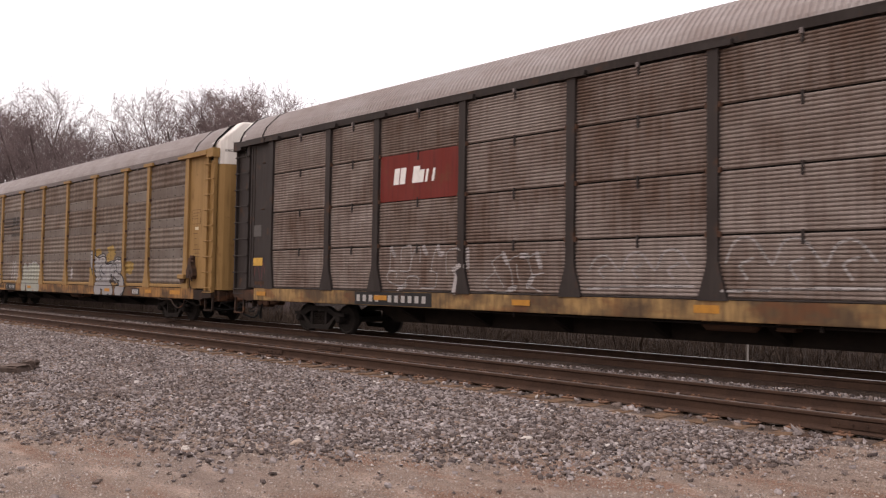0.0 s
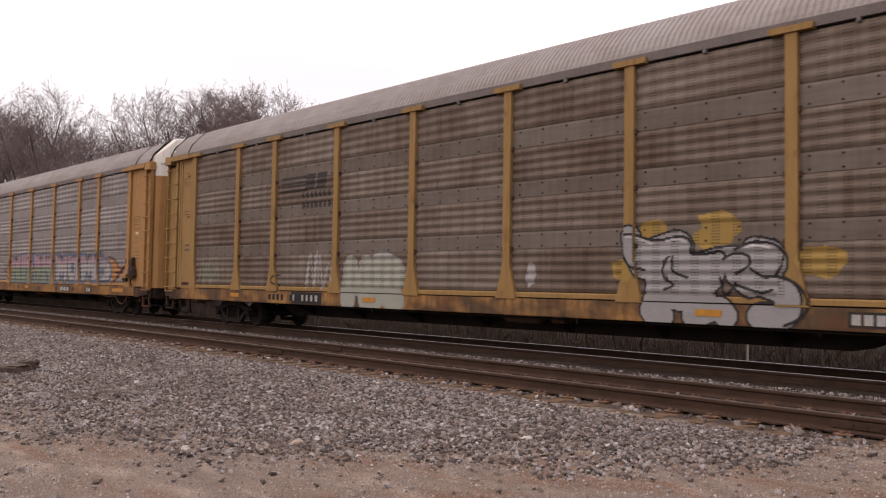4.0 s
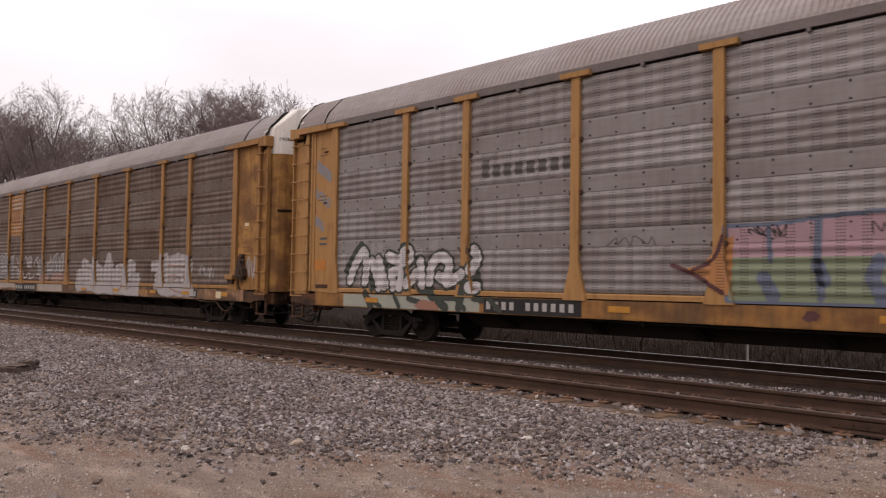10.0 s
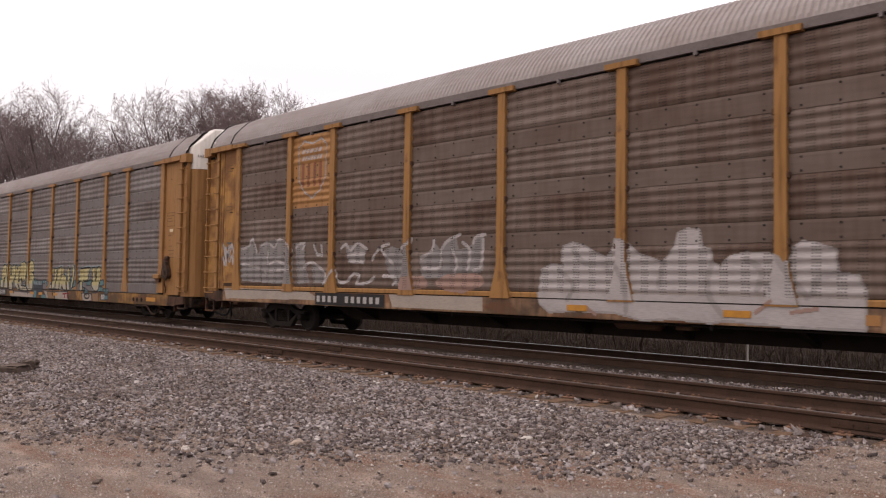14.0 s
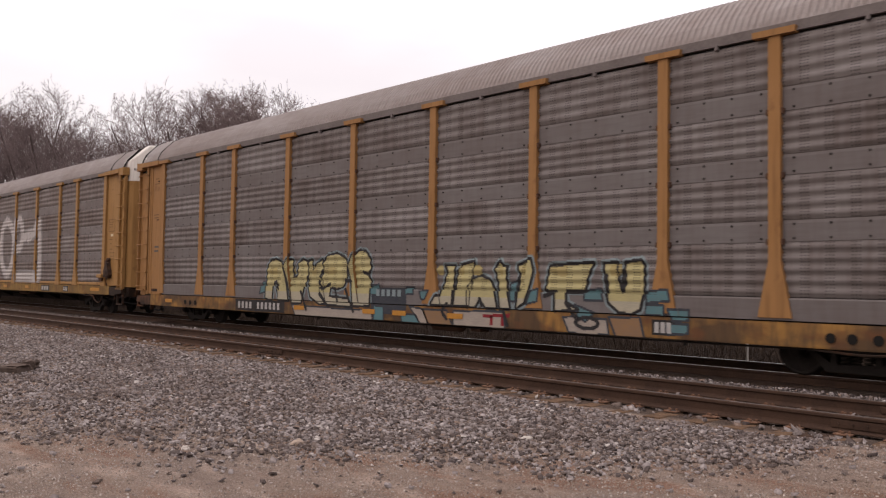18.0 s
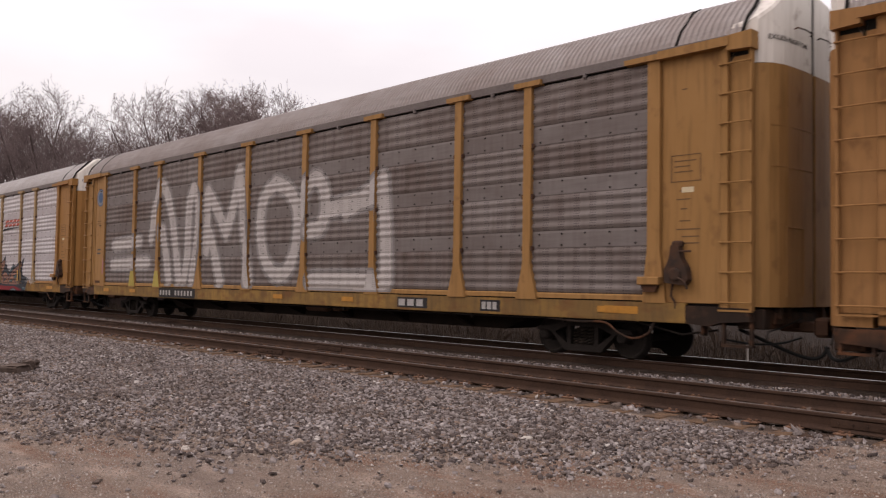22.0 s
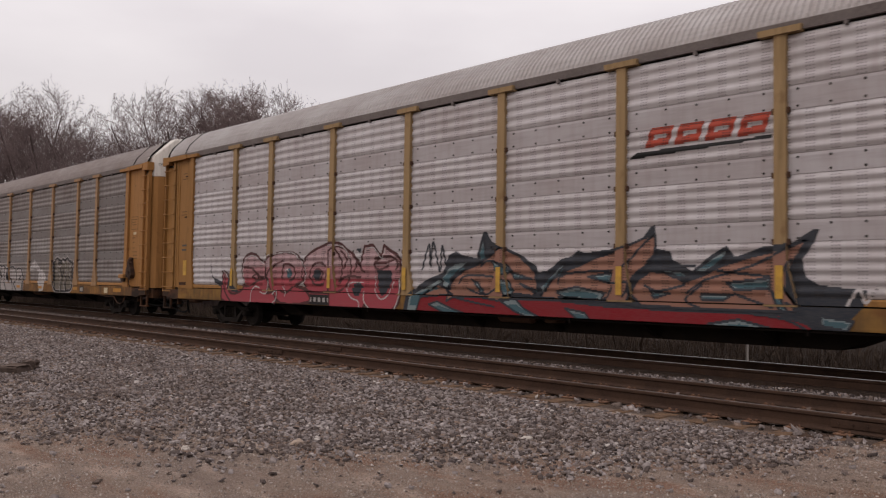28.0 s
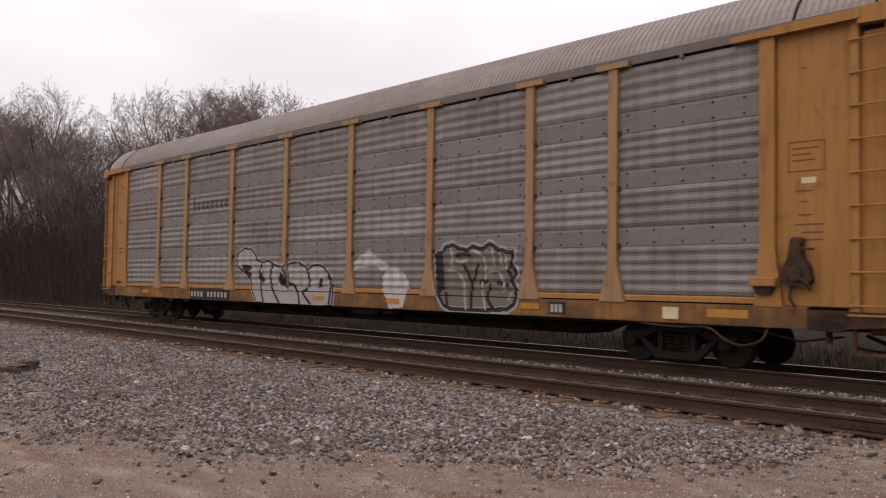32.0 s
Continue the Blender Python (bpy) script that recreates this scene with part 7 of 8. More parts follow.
    g_white = [[(-7.49, 1.89), (-7.1, 2.05), (-6.52, 2.11), (-5.98, 2.07), (-5.55, 1.82)], [(-8.05, 0.72), (-8, 1.04), (-7.8, 1.18), (-7.59, 1.14)], [(-7.54, 1.03), (-7.26, 0.99), (-7.1, 1.2), (-7.1, 1.34)], [(-6.93, 0.97), (-6.72, 1.09), (-6.75, 0.84), (-6.98, 0.71)], [(-9.67, 1.62), (-9.36, 1.39), (-9.39, 1.15)], [(-6.37, 1.59), (-6.27, 1.66), (-6.17, 1.57)]]
    g_white += [[(-6.42, 1.21), (-6.27, 1.04), (-6.31, 0.95)]]
    paint("g", "graffiti_ground", [rect(-9.4, -1.75, 0.76, 1.1)], S_ROSE, 0, "rose red ground of the letters")
    g_o = [[(-5.61, 1.48), (-5.41, 1.97), (-4.72, 2.23), (-4.06, 2.3), (-3.67, 2.08), (-3.48, 1.65), (-3.77, 1.15), (-4.42, 1.08), (-5.24, 1.1)]]
    g_k = [[(-4.35, 2.11), (-4.11, 2.23), (-3.79, 2.16), (-3.46, 2.03), (-3.24, 1.85), (-3.13, 1.72), (-3.02, 2.09), (-2.98, 2.19), (-2.68, 2.21), (-2.46, 2.01), (-2.34, 1.93), (-2.26, 2.19), (-2.02, 2.06), (-1.78, 1.97), (-1.67, 1.83), (-1.65, 1.66), (-1.59, 1.15), (-1.68, 0.86), (-1.88, 0.71), (-2.64, 0.7), (-2.9, 0.8), (-2.99, 0.68), (-4.31, 0.69)]]
    g_k_lines = [[(-2.59, 1.89), (-2.29, 1.94), (-2, 1.95)], [(-2.55, 1.79), (-2.17, 1.8), (-1.9, 1.86)], [(-2, 1.95), (-1.74, 1.81), (-1.8, 1.65)], [(-3.24, 1.85), (-3.09, 1.66), (-2.95, 1.59)], [(-2.98, 2.19), (-3.05, 1.96), (-3.13, 1.72)], [(-3.92, 2.1), (-3.67, 1.91), (-3.78, 1.67)], [(-2.34, 1.93), (-2.55, 1.82), (-2.58, 1.7), (-2.38, 1.64), (-2.09, 1.72)], [(-3.46, 2.03), (-3.27, 1.82), (-3.36, 1.6)], [(-3.99, 1.35), (-3.62, 1.48), (-3.09, 1.46)]]
    g_k_white = [[(-3, 1.34), (-3.48, 1.32), (-3.58, 1.16), (-3.4, 0.96), (-3.13, 0.88), (-3.09, 0.7)], [(-2.91, 1.12), (-2.9, 0.88), (-2.66, 0.7)], [(-2.53, 1.48), (-2.49, 1.15), (-2.27, 0.95), (-2, 1.07), (-1.88, 1.35)], [(-1.61, 1.49), (-1.59, 1.15), (-1.79, 0.73)]]
    g_k_black = [[(-3.33, 1.31), (-3.09, 1.33), (-2.98, 1.22), (-3.1, 1), (-3.27, 1), (-3.38, 1.16)], [(-2.48, 1.63), (-1.96, 1.63), (-1.94, 1.37), (-2.08, 1.09), (-2.24, 1.02), (-2.41, 1.23)], [(-3.32, 2.13), (-3.1, 2.16), (-3.14, 2.03)]]
    g_dark = [[(-1.51, 0.68), (-1.41, 1.04), (-0.87, 1.38), (-0.24, 1.58), (-0.11, 1.92), (0.13, 2.02), (0.36, 1.93), (0.74, 1.86), (0.82, 2.16), (0.92, 2.41), (1, 2.41), (1.16, 2.2), (1.46, 2.09), (1.91, 1.94), (2.35, 1.69), (2.4, 1.58), (2.61, 1.6), (2.96, 1.83), (3.16, 1.87), (3.35, 1.98), (3.5, 1.93), (4.17, 2), (4.64, 2.09), (4.86, 2.35), (4.95, 2.39), (4.99, 1.98), (5.24, 1.93), (5.3, 1.79), (5.66, 1.6), (6.01, 1.87), (6.26, 2), (6.4, 1.82), (6.86, 1.97)]]
    g_dark[0] += [(7.3, 2.02), (7.63, 2.22), (7.71, 2.22), (7.63, 2.01), (7.46, 1.76), (7.51, 1.51), (7.71, 1.39), (8.37, 1.32), (8.33, 1.08), (8.18, 0.92), (8.03, 0.69), (6.4, 0.64), (4.3, 0.63), (2.46, 0.68), (0.11, 0.68)]
    g_foot = [[(-1.25, 0.68), (-0.89, 1.04), (0.1, 1.09), (1.35, 1.03), (2.97, 1.02), (4.18, 0.94), (5.92, 0.93), (7.12, 0.92), (7.54, 0.8), (7.69, 0.68), (6.4, 0.63), (4.3, 0.62), (2.46, 0.67), (0.11, 0.67)]]
    g_salmon = [[(-0.09, 0.96), (0.03, 1.39), (0.36, 1.6), (0.74, 1.75), (1.28, 2), (1.46, 2.07), (1.91, 1.89), (2.3, 1.6), (2.35, 1.41), (2.4, 1.22), (2.3, 1.12), (1.92, 1.16), (1.58, 1.11), (1.41, 1.01), (0.87, 1.07), (0.1, 1.05)], [(-0.93, 1.04), (-0.37, 1.32), (0.1, 1.11)], [(2.49, 1.09), (2.71, 1.41), (3.06, 1.6), (3.45, 1.73), (3.91, 1.9), (4.35, 2.02), (4.76, 2.17), (4.96, 2.21), (4.96, 1.92), (4.76, 1.68), (4.51, 1.51), (4.43, 1.26), (4.68, 1.06), (3.45, 1.07)]]
    g_salmon += [[(4.42, 1.03), (4.58, 1.4), (4.86, 1.6), (5.3, 1.55), (5.51, 1.41), (5.81, 1.51), (6.21, 1.69), (6.68, 1.82), (7.21, 1.94), (7.53, 2.06), (7.4, 1.85), (7.26, 1.6), (7.26, 1.26), (7.46, 1), (5.82, 0.98)]]
    g_mist = [[(-1.3, 1.04), (-0.86, 1.22), (-0.37, 1.44), (-0.23, 1.39), (-0.58, 1.22), (-0.93, 1), (-1.07, 0.69), (-1.37, 0.68)], [(-0.3, 1.42), (-0.1, 1.65), (0.1, 1.76), (0.55, 1.81), (0.29, 1.65), (-0.01, 1.44), (-0.08, 1.21), (-0.23, 1.28)], [(0.82, 1.96), (0.92, 2.29), (0.98, 2), (1.02, 1.85), (0.86, 1.75)], [(1.17, 1.82), (1.58, 1.72), (1.75, 1.6), (1.46, 1.52), (1.29, 1.64)], [(1.69, 1.58), (2.27, 1.44), (1.8, 1.46)], [(1.4, 1.45), (1.64, 1.4), (1.81, 1.16), (1.58, 1.11)], [(1.47, 1), (1.86, 1.06), (2.08, 0.87), (2.53, 0.7), (2.14, 0.72), (1.86, 0.81)], [(-0.64, 0.88), (-0.37, 0.95), (0.11, 0.8), (0.77, 0.66), (-0.02, 0.67)]]
    g_mist += [[(2.46, 1.3), (2.87, 1.64), (3.11, 1.82), (2.97, 1.64), (2.66, 1.37), (2.51, 1.16)], [(3.09, 0.91), (3.54, 0.84), (3.66, 0.7), (3.36, 0.73)], [(0.62, 1.43), (0.8, 1.35), (1.05, 1.12), (0.87, 1.19)], [(1.92, 1.36), (2.4, 1.22), (2.46, 1.15), (2.14, 1.26)], [(2.85, 1.22), (3.31, 1.31), (3.96, 1.2), (3.89, 1.08), (3.05, 1.12)], [(3.57, 1.5), (4.08, 1.57), (4.06, 1.38)], [(5.03, 1.62), (5.46, 1.6), (5.59, 1.49), (5.3, 1.5)], [(6.26, 1.41), (7, 1.49), (7, 1.33), (6.4, 1.3)], [(5.82, 1.22), (6.37, 1.22), (6.23, 1.13), (5.87, 1.13)], [(5.69, 1.58), (6.03, 1.82), (6.28, 1.96), (6.23, 1.81), (5.91, 1.58)]]
    g_mist += [[(7.02, 1.3), (7.12, 1.03), (7.27, 0.95), (7.17, 1.17)], [(7.25, 1.12), (7.46, 1), (7.69, 0.8), (7.55, 0.92)], [(7.75, 0.94), (8.2, 0.88), (8.12, 0.74), (7.75, 0.8)], [(5.97, 0.75), (6.49, 0.84), (7.31, 0.66), (6.4, 0.65)], [(4.87, 1.26), (5.25, 1.22), (4.98, 1.14)]]
    g_thin = [[(-0.1, 1.23), (0.23, 1.55), (0.74, 1.72), (1.46, 2.07)], [(0.23, 1.34), (0.49, 1.52), (1.29, 1.48)], [(0.49, 1.24), (1.05, 1.12), (1.41, 1.28)], [(0.86, 1.7), (1.17, 1.82), (1.75, 1.58)], [(2.46, 1.41), (2.81, 1.69), (3.35, 1.76), (4.17, 1.94)], [(2.87, 1.37), (3.06, 1.55), (4.09, 1.61)], [(2.92, 1.12), (3.91, 1.08), (4.13, 1.3)], [(4.35, 1.68), (4.76, 2.09), (4.96, 2.21)], [(4, 1.38), (4.43, 1.41)], [(0.24, 1.03), (0.87, 0.94), (1.29, 0.89)], [(4.36, 1.16), (4.64, 1.5), (4.97, 1.65), (5.71, 1.69)], [(4.75, 1.36), (5.03, 1.26), (5.51, 1.37)], [(5.56, 1.23), (5.91, 1.46), (6.68, 1.68), (7.51, 2.06)], [(6.11, 1.6), (6.99, 1.51)]]
    g_thin += [[(6.4, 1.24), (7.03, 1.04)], [(5.82, 1), (5.56, 1.13), (5.82, 1.37)], [(7.3, 1.77), (7.17, 1.43), (7.46, 1.01)], [(4.53, 1.01), (5.09, 0.98)], [(6.68, 0.94), (7.21, 0.88), (7.54, 0.73)]]
    g_o_lines = [[(-5.25, 1.48), (-5.09, 1.75), (-4.71, 1.82), (-4.43, 1.57), (-4.56, 1.31), (-4.97, 1.26), (-5.25, 1.48)], [(-5.08, 1.48), (-4.91, 1.66), (-4.67, 1.57), (-4.76, 1.39), (-5, 1.39)], [(-4.19, 2.17), (-3.85, 1.82), (-3.91, 1.32)]]
    fat = [curve(ln + ln[:1], 3) for ln in g_e + g_r + g_o] + [g_k[0] + g_k[0][:1]]
    paint("g", "graffiti_outline", strokes(fat, 0.09), S_MAROON, 1, "maroon outline of the letters")
    for i, ln in enumerate(fat):
        lay = 2 + 0.3 * i
        paint("g", "graffiti_fill", [ln], S_ROSE, lay, "rose lower parts of the letters", (0.7, 1.42))
        paint("g", "graffiti_fade", [ln], S_ROSE_PALE, lay, "pale pink upper parts of the letters", (1.42, 1.72))
        paint("g", "graffiti_fade", [ln], S_BLUSH, lay, "whitish pink tops of the letters", (1.72, 2.7))
        paint("g", "graffiti_line", strokes([ln], 0.055), S_MAROON, 3.3, "maroon letter edge")
        paint("g", "graffiti_shine", strokes([[(x + 0.05, z - 0.05) for x, z in ln[len(ln) // 4:len(ln) // 2]]], 0.025), S_WHITE, 5, "thin white highlight")
    paint("g", "graffiti_fade", [blob(-8.5, -7.6, 1.7, 2.0, 21), blob(-6.9, -5.9, 1.75, 2.02, 22)], S_BLUSH, 3, "whitish pink tops of the letters")
    for ln in g_lines + g_o_lines + g_k_lines:
        paint("g", "graffiti_line", strokes([curve(ln, 4)], 0.06), S_MAROON, 4, "maroon inner line")
    for ln in g_white + g_k_white:
        paint("g", "graffiti_shine", strokes([curve(ln, 4)], 0.03), S_WHITE, 5, "thin white highlight")
    paint("g", "letter_eye", [blob(-6.3, -6.05, 1.42, 1.68, 3, rough=0.05)], S_TEAL, 4, "teal spiral eye")
    paint_each("g", "graffiti_horn", g_horn + [[(-9.3, 1.65), (-9.15, 1.3), (-8.7, 1.02), (-9.1, 1.0), (-9.3, 1.25)]], S_NIGHT, 3, "dark curved horn")
    paint_each("g", "graffiti_shape", g_k_black, S_NIGHT, 4.5, "dark oval and shield in the letters")
    paint("g", "letter_eye", [blob(-5.05, -4.72, 1.38, 1.66, 4, rough=0.08)], S_NIGHT, 4.2, "dark eye of the letter")
    paint("g", "graffiti_shadow", g_dark, S_NIGHT, 0, "dark blue-black coat of the wildstyle")
    paint("g", "graffiti_base", g_foot, S_RED, 1, "deep red foot of the letters")
    paint_each("g", "graffiti_fill", g_salmon, S_SALMON, 2, "salmon letter of the wildstyle")
    paint_each("g", "graffiti_edge", g_mist, S_MIST, 3, "misty blue blade of the wildstyle")
    for ln in g_mist:
        cx, cz = sum(x for x, z in ln) / len(ln), sum(z for x, z in ln) / len(ln)
        paint("g", "graffiti_edge", [[(cx + 0.8 * (x - cx), cz + 0.55 * (z - cz) - 0.015) for x, z in ln]], S_TEAL, 3.4, "darker teal heart of a blade")
    for ln in [ln + ln[:1] for ln in g_salmon + g_mist] + [curve(ln, 3) for ln in g_thin]:
        paint("g", "graffiti_edge", strokes([ln], 0.04), S_NIGHT, 4, "thin dark edge line")
    paint("g", "black_tag", strokes(scribble(-0.9, -0.2, 1.7, 2.2, 7, 65), 0.05), S_NIGHT, 1, "small dark tag")
    paint("g", "white_tag", strokes(scribble(8.2, 9.4, 1.1, 1.35, 12, 66), 0.045), S_WHITE, 3, "small white tag")
    for i in range(4):
        x = 4.75 + 0.56 * i
        paint("g", "emblem_block", [[(x, 3.72), (x + 0.46, 3.74), (x + 0.56, 4.06), (x + 0.1, 4.04)]], LOGO_RED, 0, "red-orange slanted emblem block")
        paint("g", "emblem_block", [[(x + 0.16, 3.85), (x + 0.40, 3.86), (x + 0.43, 3.93), (x + 0.19, 3.92)]], PANELS["g"], 1, "emblem counter")
    paint("g", "emblem_swoosh", [[(4.42, 3.55), (7.0, 3.64), (7.0, 3.69), (4.6, 3.66)]], LETTER_BLACK, 0, "black emblem swoosh")
    plate("g", -6.35, -4.2, z=(0.77, 0.99))
    for x in POSTS[2:7]:
        placed("post_tape", shared(("post_tape",), lambda: box(-0.06, 0.06, SIDE - 0.034, SIDE - 0.03, 1.18, 1.68), YELLOW_TAPE), YELLOW_TAPE, CARS["g"], "vertical yellow tape", at=(x, 0, 0))
    placed("post_tape", MESHES[(("post_tape",), YELLOW_TAPE.name)], YELLOW_TAPE, CARS["g"], at=(-9.08, 0, 0))
    part("door_tape", box(-12.32, -12.1, DOOR_Y - 0.010, DOOR_Y - 0.001, 1.48, 1.95), YELLOW_TAPE, CARS["g"], "vertical yellow tape")
    # last car: white throw-ups
    h_body = [[(-3.97, 1.91), (-3.89, 2.1), (-3.58, 2.23), (-3.2, 2.2), (-3.01, 2.06), (-2.86, 1.89), (-2.59, 1.81), (-2.3, 1.86), (-2.06, 1.79), (-1.78, 1.7), (-1.44, 1.7), (-1.18, 1.79), (-0.8, 1.8), (-0.54, 1.71), (-0.38, 1.61), (-0.18, 1.71), (0.09, 1.74), (0.34, 1.66), (0.54, 1.51), (0.69, 1.35), (0.77, 1.11), (0.73, 0.76), (0.06, 0.74), (-0.71, 0.74), (-1.59, 0.74), (-2.36, 0.74), (-2.77, 0.77), (-3.03, 1.13), (-3.16, 1.37), (-3.36, 1.53), (-3.61, 1.64), (-3.87, 1.74)]]
    h_black = [[(-2.61, 1.77), (-2.72, 1.53), (-2.55, 1.14), (-2.42, 0.77)], [(-2.06, 1.76), (-2.16, 1.45), (-1.92, 1.07), (-1.62, 0.76)], [(-1.47, 1.67), (-1.27, 1.46), (-1.37, 1.26)], [(-1.15, 1.28), (-0.91, 1.21), (-0.72, 1.02), (-0.66, 0.75)], [(-0.38, 1.58), (-0.27, 1.39), (-0.31, 1.14), (-0.51, 1.05), (-0.17, 0.77)], [(0.54, 1.49), (0.69, 1.18), (0.64, 0.79)], [(0.23, 1.36), (0.23, 1.25)], [(-3.58, 1.72), (-3.24, 1.69)], [(-3.42, 1.58), (-3.2, 1.48)], [(-2.66, 1.5), (-2.51, 1.37)], [(-1.54, 1.5), (-1.21, 1.23)], [(-1.43, 1.28), (-1.6, 1.43)]]
    h_white = [[(1.56, 1.61), (1.59, 1.81), (1.77, 1.94), (1.98, 2.04), (2.15, 2.14), (2.3, 2.03), (2.56, 1.93), (2.77, 1.83), (2.89, 1.71), (2.73, 1.63), (2.63, 1.58), (2.48, 1.71), (2.21, 1.74), (1.99, 1.69), (1.77, 1.69)], [(2.75, 1.6), (2.93, 1.68), (3.13, 1.69), (3.37, 1.6), (3.57, 1.41), (3.62, 1.22), (3.54, 1.03), (3.44, 0.78), (2.96, 0.74), (2.89, 0.95), (2.7, 1.19), (2.66, 1.41)]]
    h_ring = [[(4.54, 1.26), (4.47, 1.97), (4.68, 2.03), (4.72, 2.13), (4.98, 2.18), (5.08, 2.13), (5.18, 2.09), (5.42, 2.06), (5.58, 2.14), (5.75, 2.09), (5.89, 2.09), (6.06, 2.18), (6.19, 2.12), (6.28, 2.05), (6.44, 2.03), (6.57, 1.99), (6.71, 2), (6.68, 1.8), (6.67, 1.71), (6.8, 1.62), (6.78, 1.51), (6.67, 1.4), (6.79, 1.29), (6.86, 1.1), (6.79, 0.94), (6.61, 0.83), (5.83, 0.78), (5.01, 0.78), (4.76, 0.87), (4.62, 1.06)]]
    h_pale = [[(4.91, 2.08), (4.98, 1.96), (4.97, 1.72)], [(4.81, 1.6), (5.07, 1.6), (5.3, 1.46), (5.4, 1.19), (5.46, 0.82)], [(5.53, 2.04), (5.78, 1.97), (5.94, 1.81), (5.98, 1.43)], [(6.13, 2.06), (6.19, 1.89), (6.2, 1.72)], [(6.04, 1.57), (6.29, 1.6), (6.45, 1.43), (6.5, 1.21)], [(5.87, 1.37), (5.94, 1.14), (6.02, 0.83)], [(6.36, 1.96), (6.41, 1.74)], [(6.51, 1.92), (6.55, 1.66)], [(5.12, 1.82), (5.26, 1.79), (5.42, 1.83)], [(6.65, 1.04), (6.72, 1.16)]]
    h_dark = [[(4.58, 1.94), (4.62, 1.6), (4.66, 1.24)], [(5.12, 1.94), (5.32, 1.97), (5.52, 1.93)], [(5.46, 1.54), (5.6, 1.31), (5.61, 0.82)], [(6.11, 1.32), (6.08, 1.03), (6.24, 0.84)], [(5.32, 1.72), (5.46, 1.6)], [(5.74, 1.72), (5.66, 1.43)], [(6.31, 1.37), (6.59, 1.32)], [(5.82, 1.37), (6.01, 1.4)], [(6.67, 1.77), (6.6, 1.6), (6.67, 1.49)], [(4.86, 1.12), (4.9, 0.88)]]
    throw = h_body[0] + h_body[0][:1]
    paint("h", "graffiti_outline", strokes([throw], 0.20), S_DUST, 0, "white outer line of the throw-up")
    paint("h", "graffiti_outline", strokes([throw], 0.11), S_BLACK, 1, "black outline of the throw-up")
    paint("h", "graffiti_fill", h_body, S_DUST, 2, "white bubble letters")
    for k, ln in enumerate(h_black):
        paint("h", "graffiti_line", strokes([curve(ln, 3)], 0.075 if k < 6 else 0.16), S_BLACK, 3, "black letter edge")
    paint_each("h", "white_shape", h_white, S_WHITE, 1, "plain white sprayed shape")
    paint("h", "graffiti_line", strokes([[(x + 0.02, z - 0.03) for x, z in h_white[0][3:8]], h_white[1][:4]], 0.04), S_CHALK, 2, "greyish drip in the white")
    ring = h_ring[0] + h_ring[0][:1]
    paint("h", "graffiti_fill", h_ring, S_OLIVE, 0, "dull olive-grey fill of the throw-up")
    paint("h", "graffiti_outline", strokes([ring], 0.16), S_DUST, 1, "white outer line")
    paint("h", "graffiti_outline", strokes([[(x * 0.985 + 0.09, z * 0.97 + 0.04) for x, z in ring]], 0.09), S_BLACK, 2, "black outline")
    for k, ln in enumerate(h_dark):
        paint("h", "graffiti_line", strokes([curve(ln, 3)], 0.22 if k == 0 else 0.08), S_BLACK, 3, "black letter edge")
    for ln in h_pale:
        paint("h", "graffiti_line", strokes([curve(ln, 3)], 0.055), S_DUST, 4, "pale inner letter line")
    for i in range(8):
        paint("h", "emblem_bar", [rect(-6.78 + 0.285 * i, -6.59 + 0.285 * i, 3.5, 3.88 if i == 0 else 3.76)], LETTER_GREY, 0, "faded dark lettering bar")
    plate("h", -6.65, -4.35)
    sill_block("h", 7.7, 8.0)
    part("sill_placard", box(10.1, 10.4, SILL_Y - 0.02, SILL_Y, 0.8, 1.0, 0.004), PLACARD, CARS["h"], "pale sill placard")
    tapes("h", (-9.9, 0.2, 3.1, 7.2))


def hole_mesh():
    bm = bmesh.new()
    add_disc(bm, (0.075, 0.075), (-0.003, 0.0), 14)
    return bm


decorate()


# ---- bare trees, thicket and dry grass beyond the tracks ----
BARK = plain("grey_brown_bark", (0.10, 0.078, 0.074), 0.95, 0, 0.6, 3, (0.065, 0.05, 0.047))
TWIG = plain("grey_twigs", (0.165, 0.126, 0.122), 0.95, 0, 0.5, 1.0, (0.115, 0.086, 0.082))
BRUSH = plain("dark_brown_brush", (0.07, 0.050, 0.045), 0.95, 0, 0.6, 0.6, (0.044, 0.032, 0.029))


def limb_arrays(segs, sides):
    """Tapered prisms for segments (p, q, r0, r1)."""
    verts, faces = [], []
    for p, q, r0, r1 in segs:
        d = (q - p).normalized()
        u = d.orthogonal().normalized()
        w = d.cross(u)
        n = len(verts)
        for c, r in ((p, r0), (q, r1)):
            for k in range(sides):
                a = 2 * math.pi * k / sides
                verts.append(c + (u * math.cos(a) + w * math.sin(a)) * r)
        for k in range(sides):
            faces.append((n + k, n + (k + 1) % sides, n + sides + (k + 1) % sides, n + sides + k))
    return verts, faces


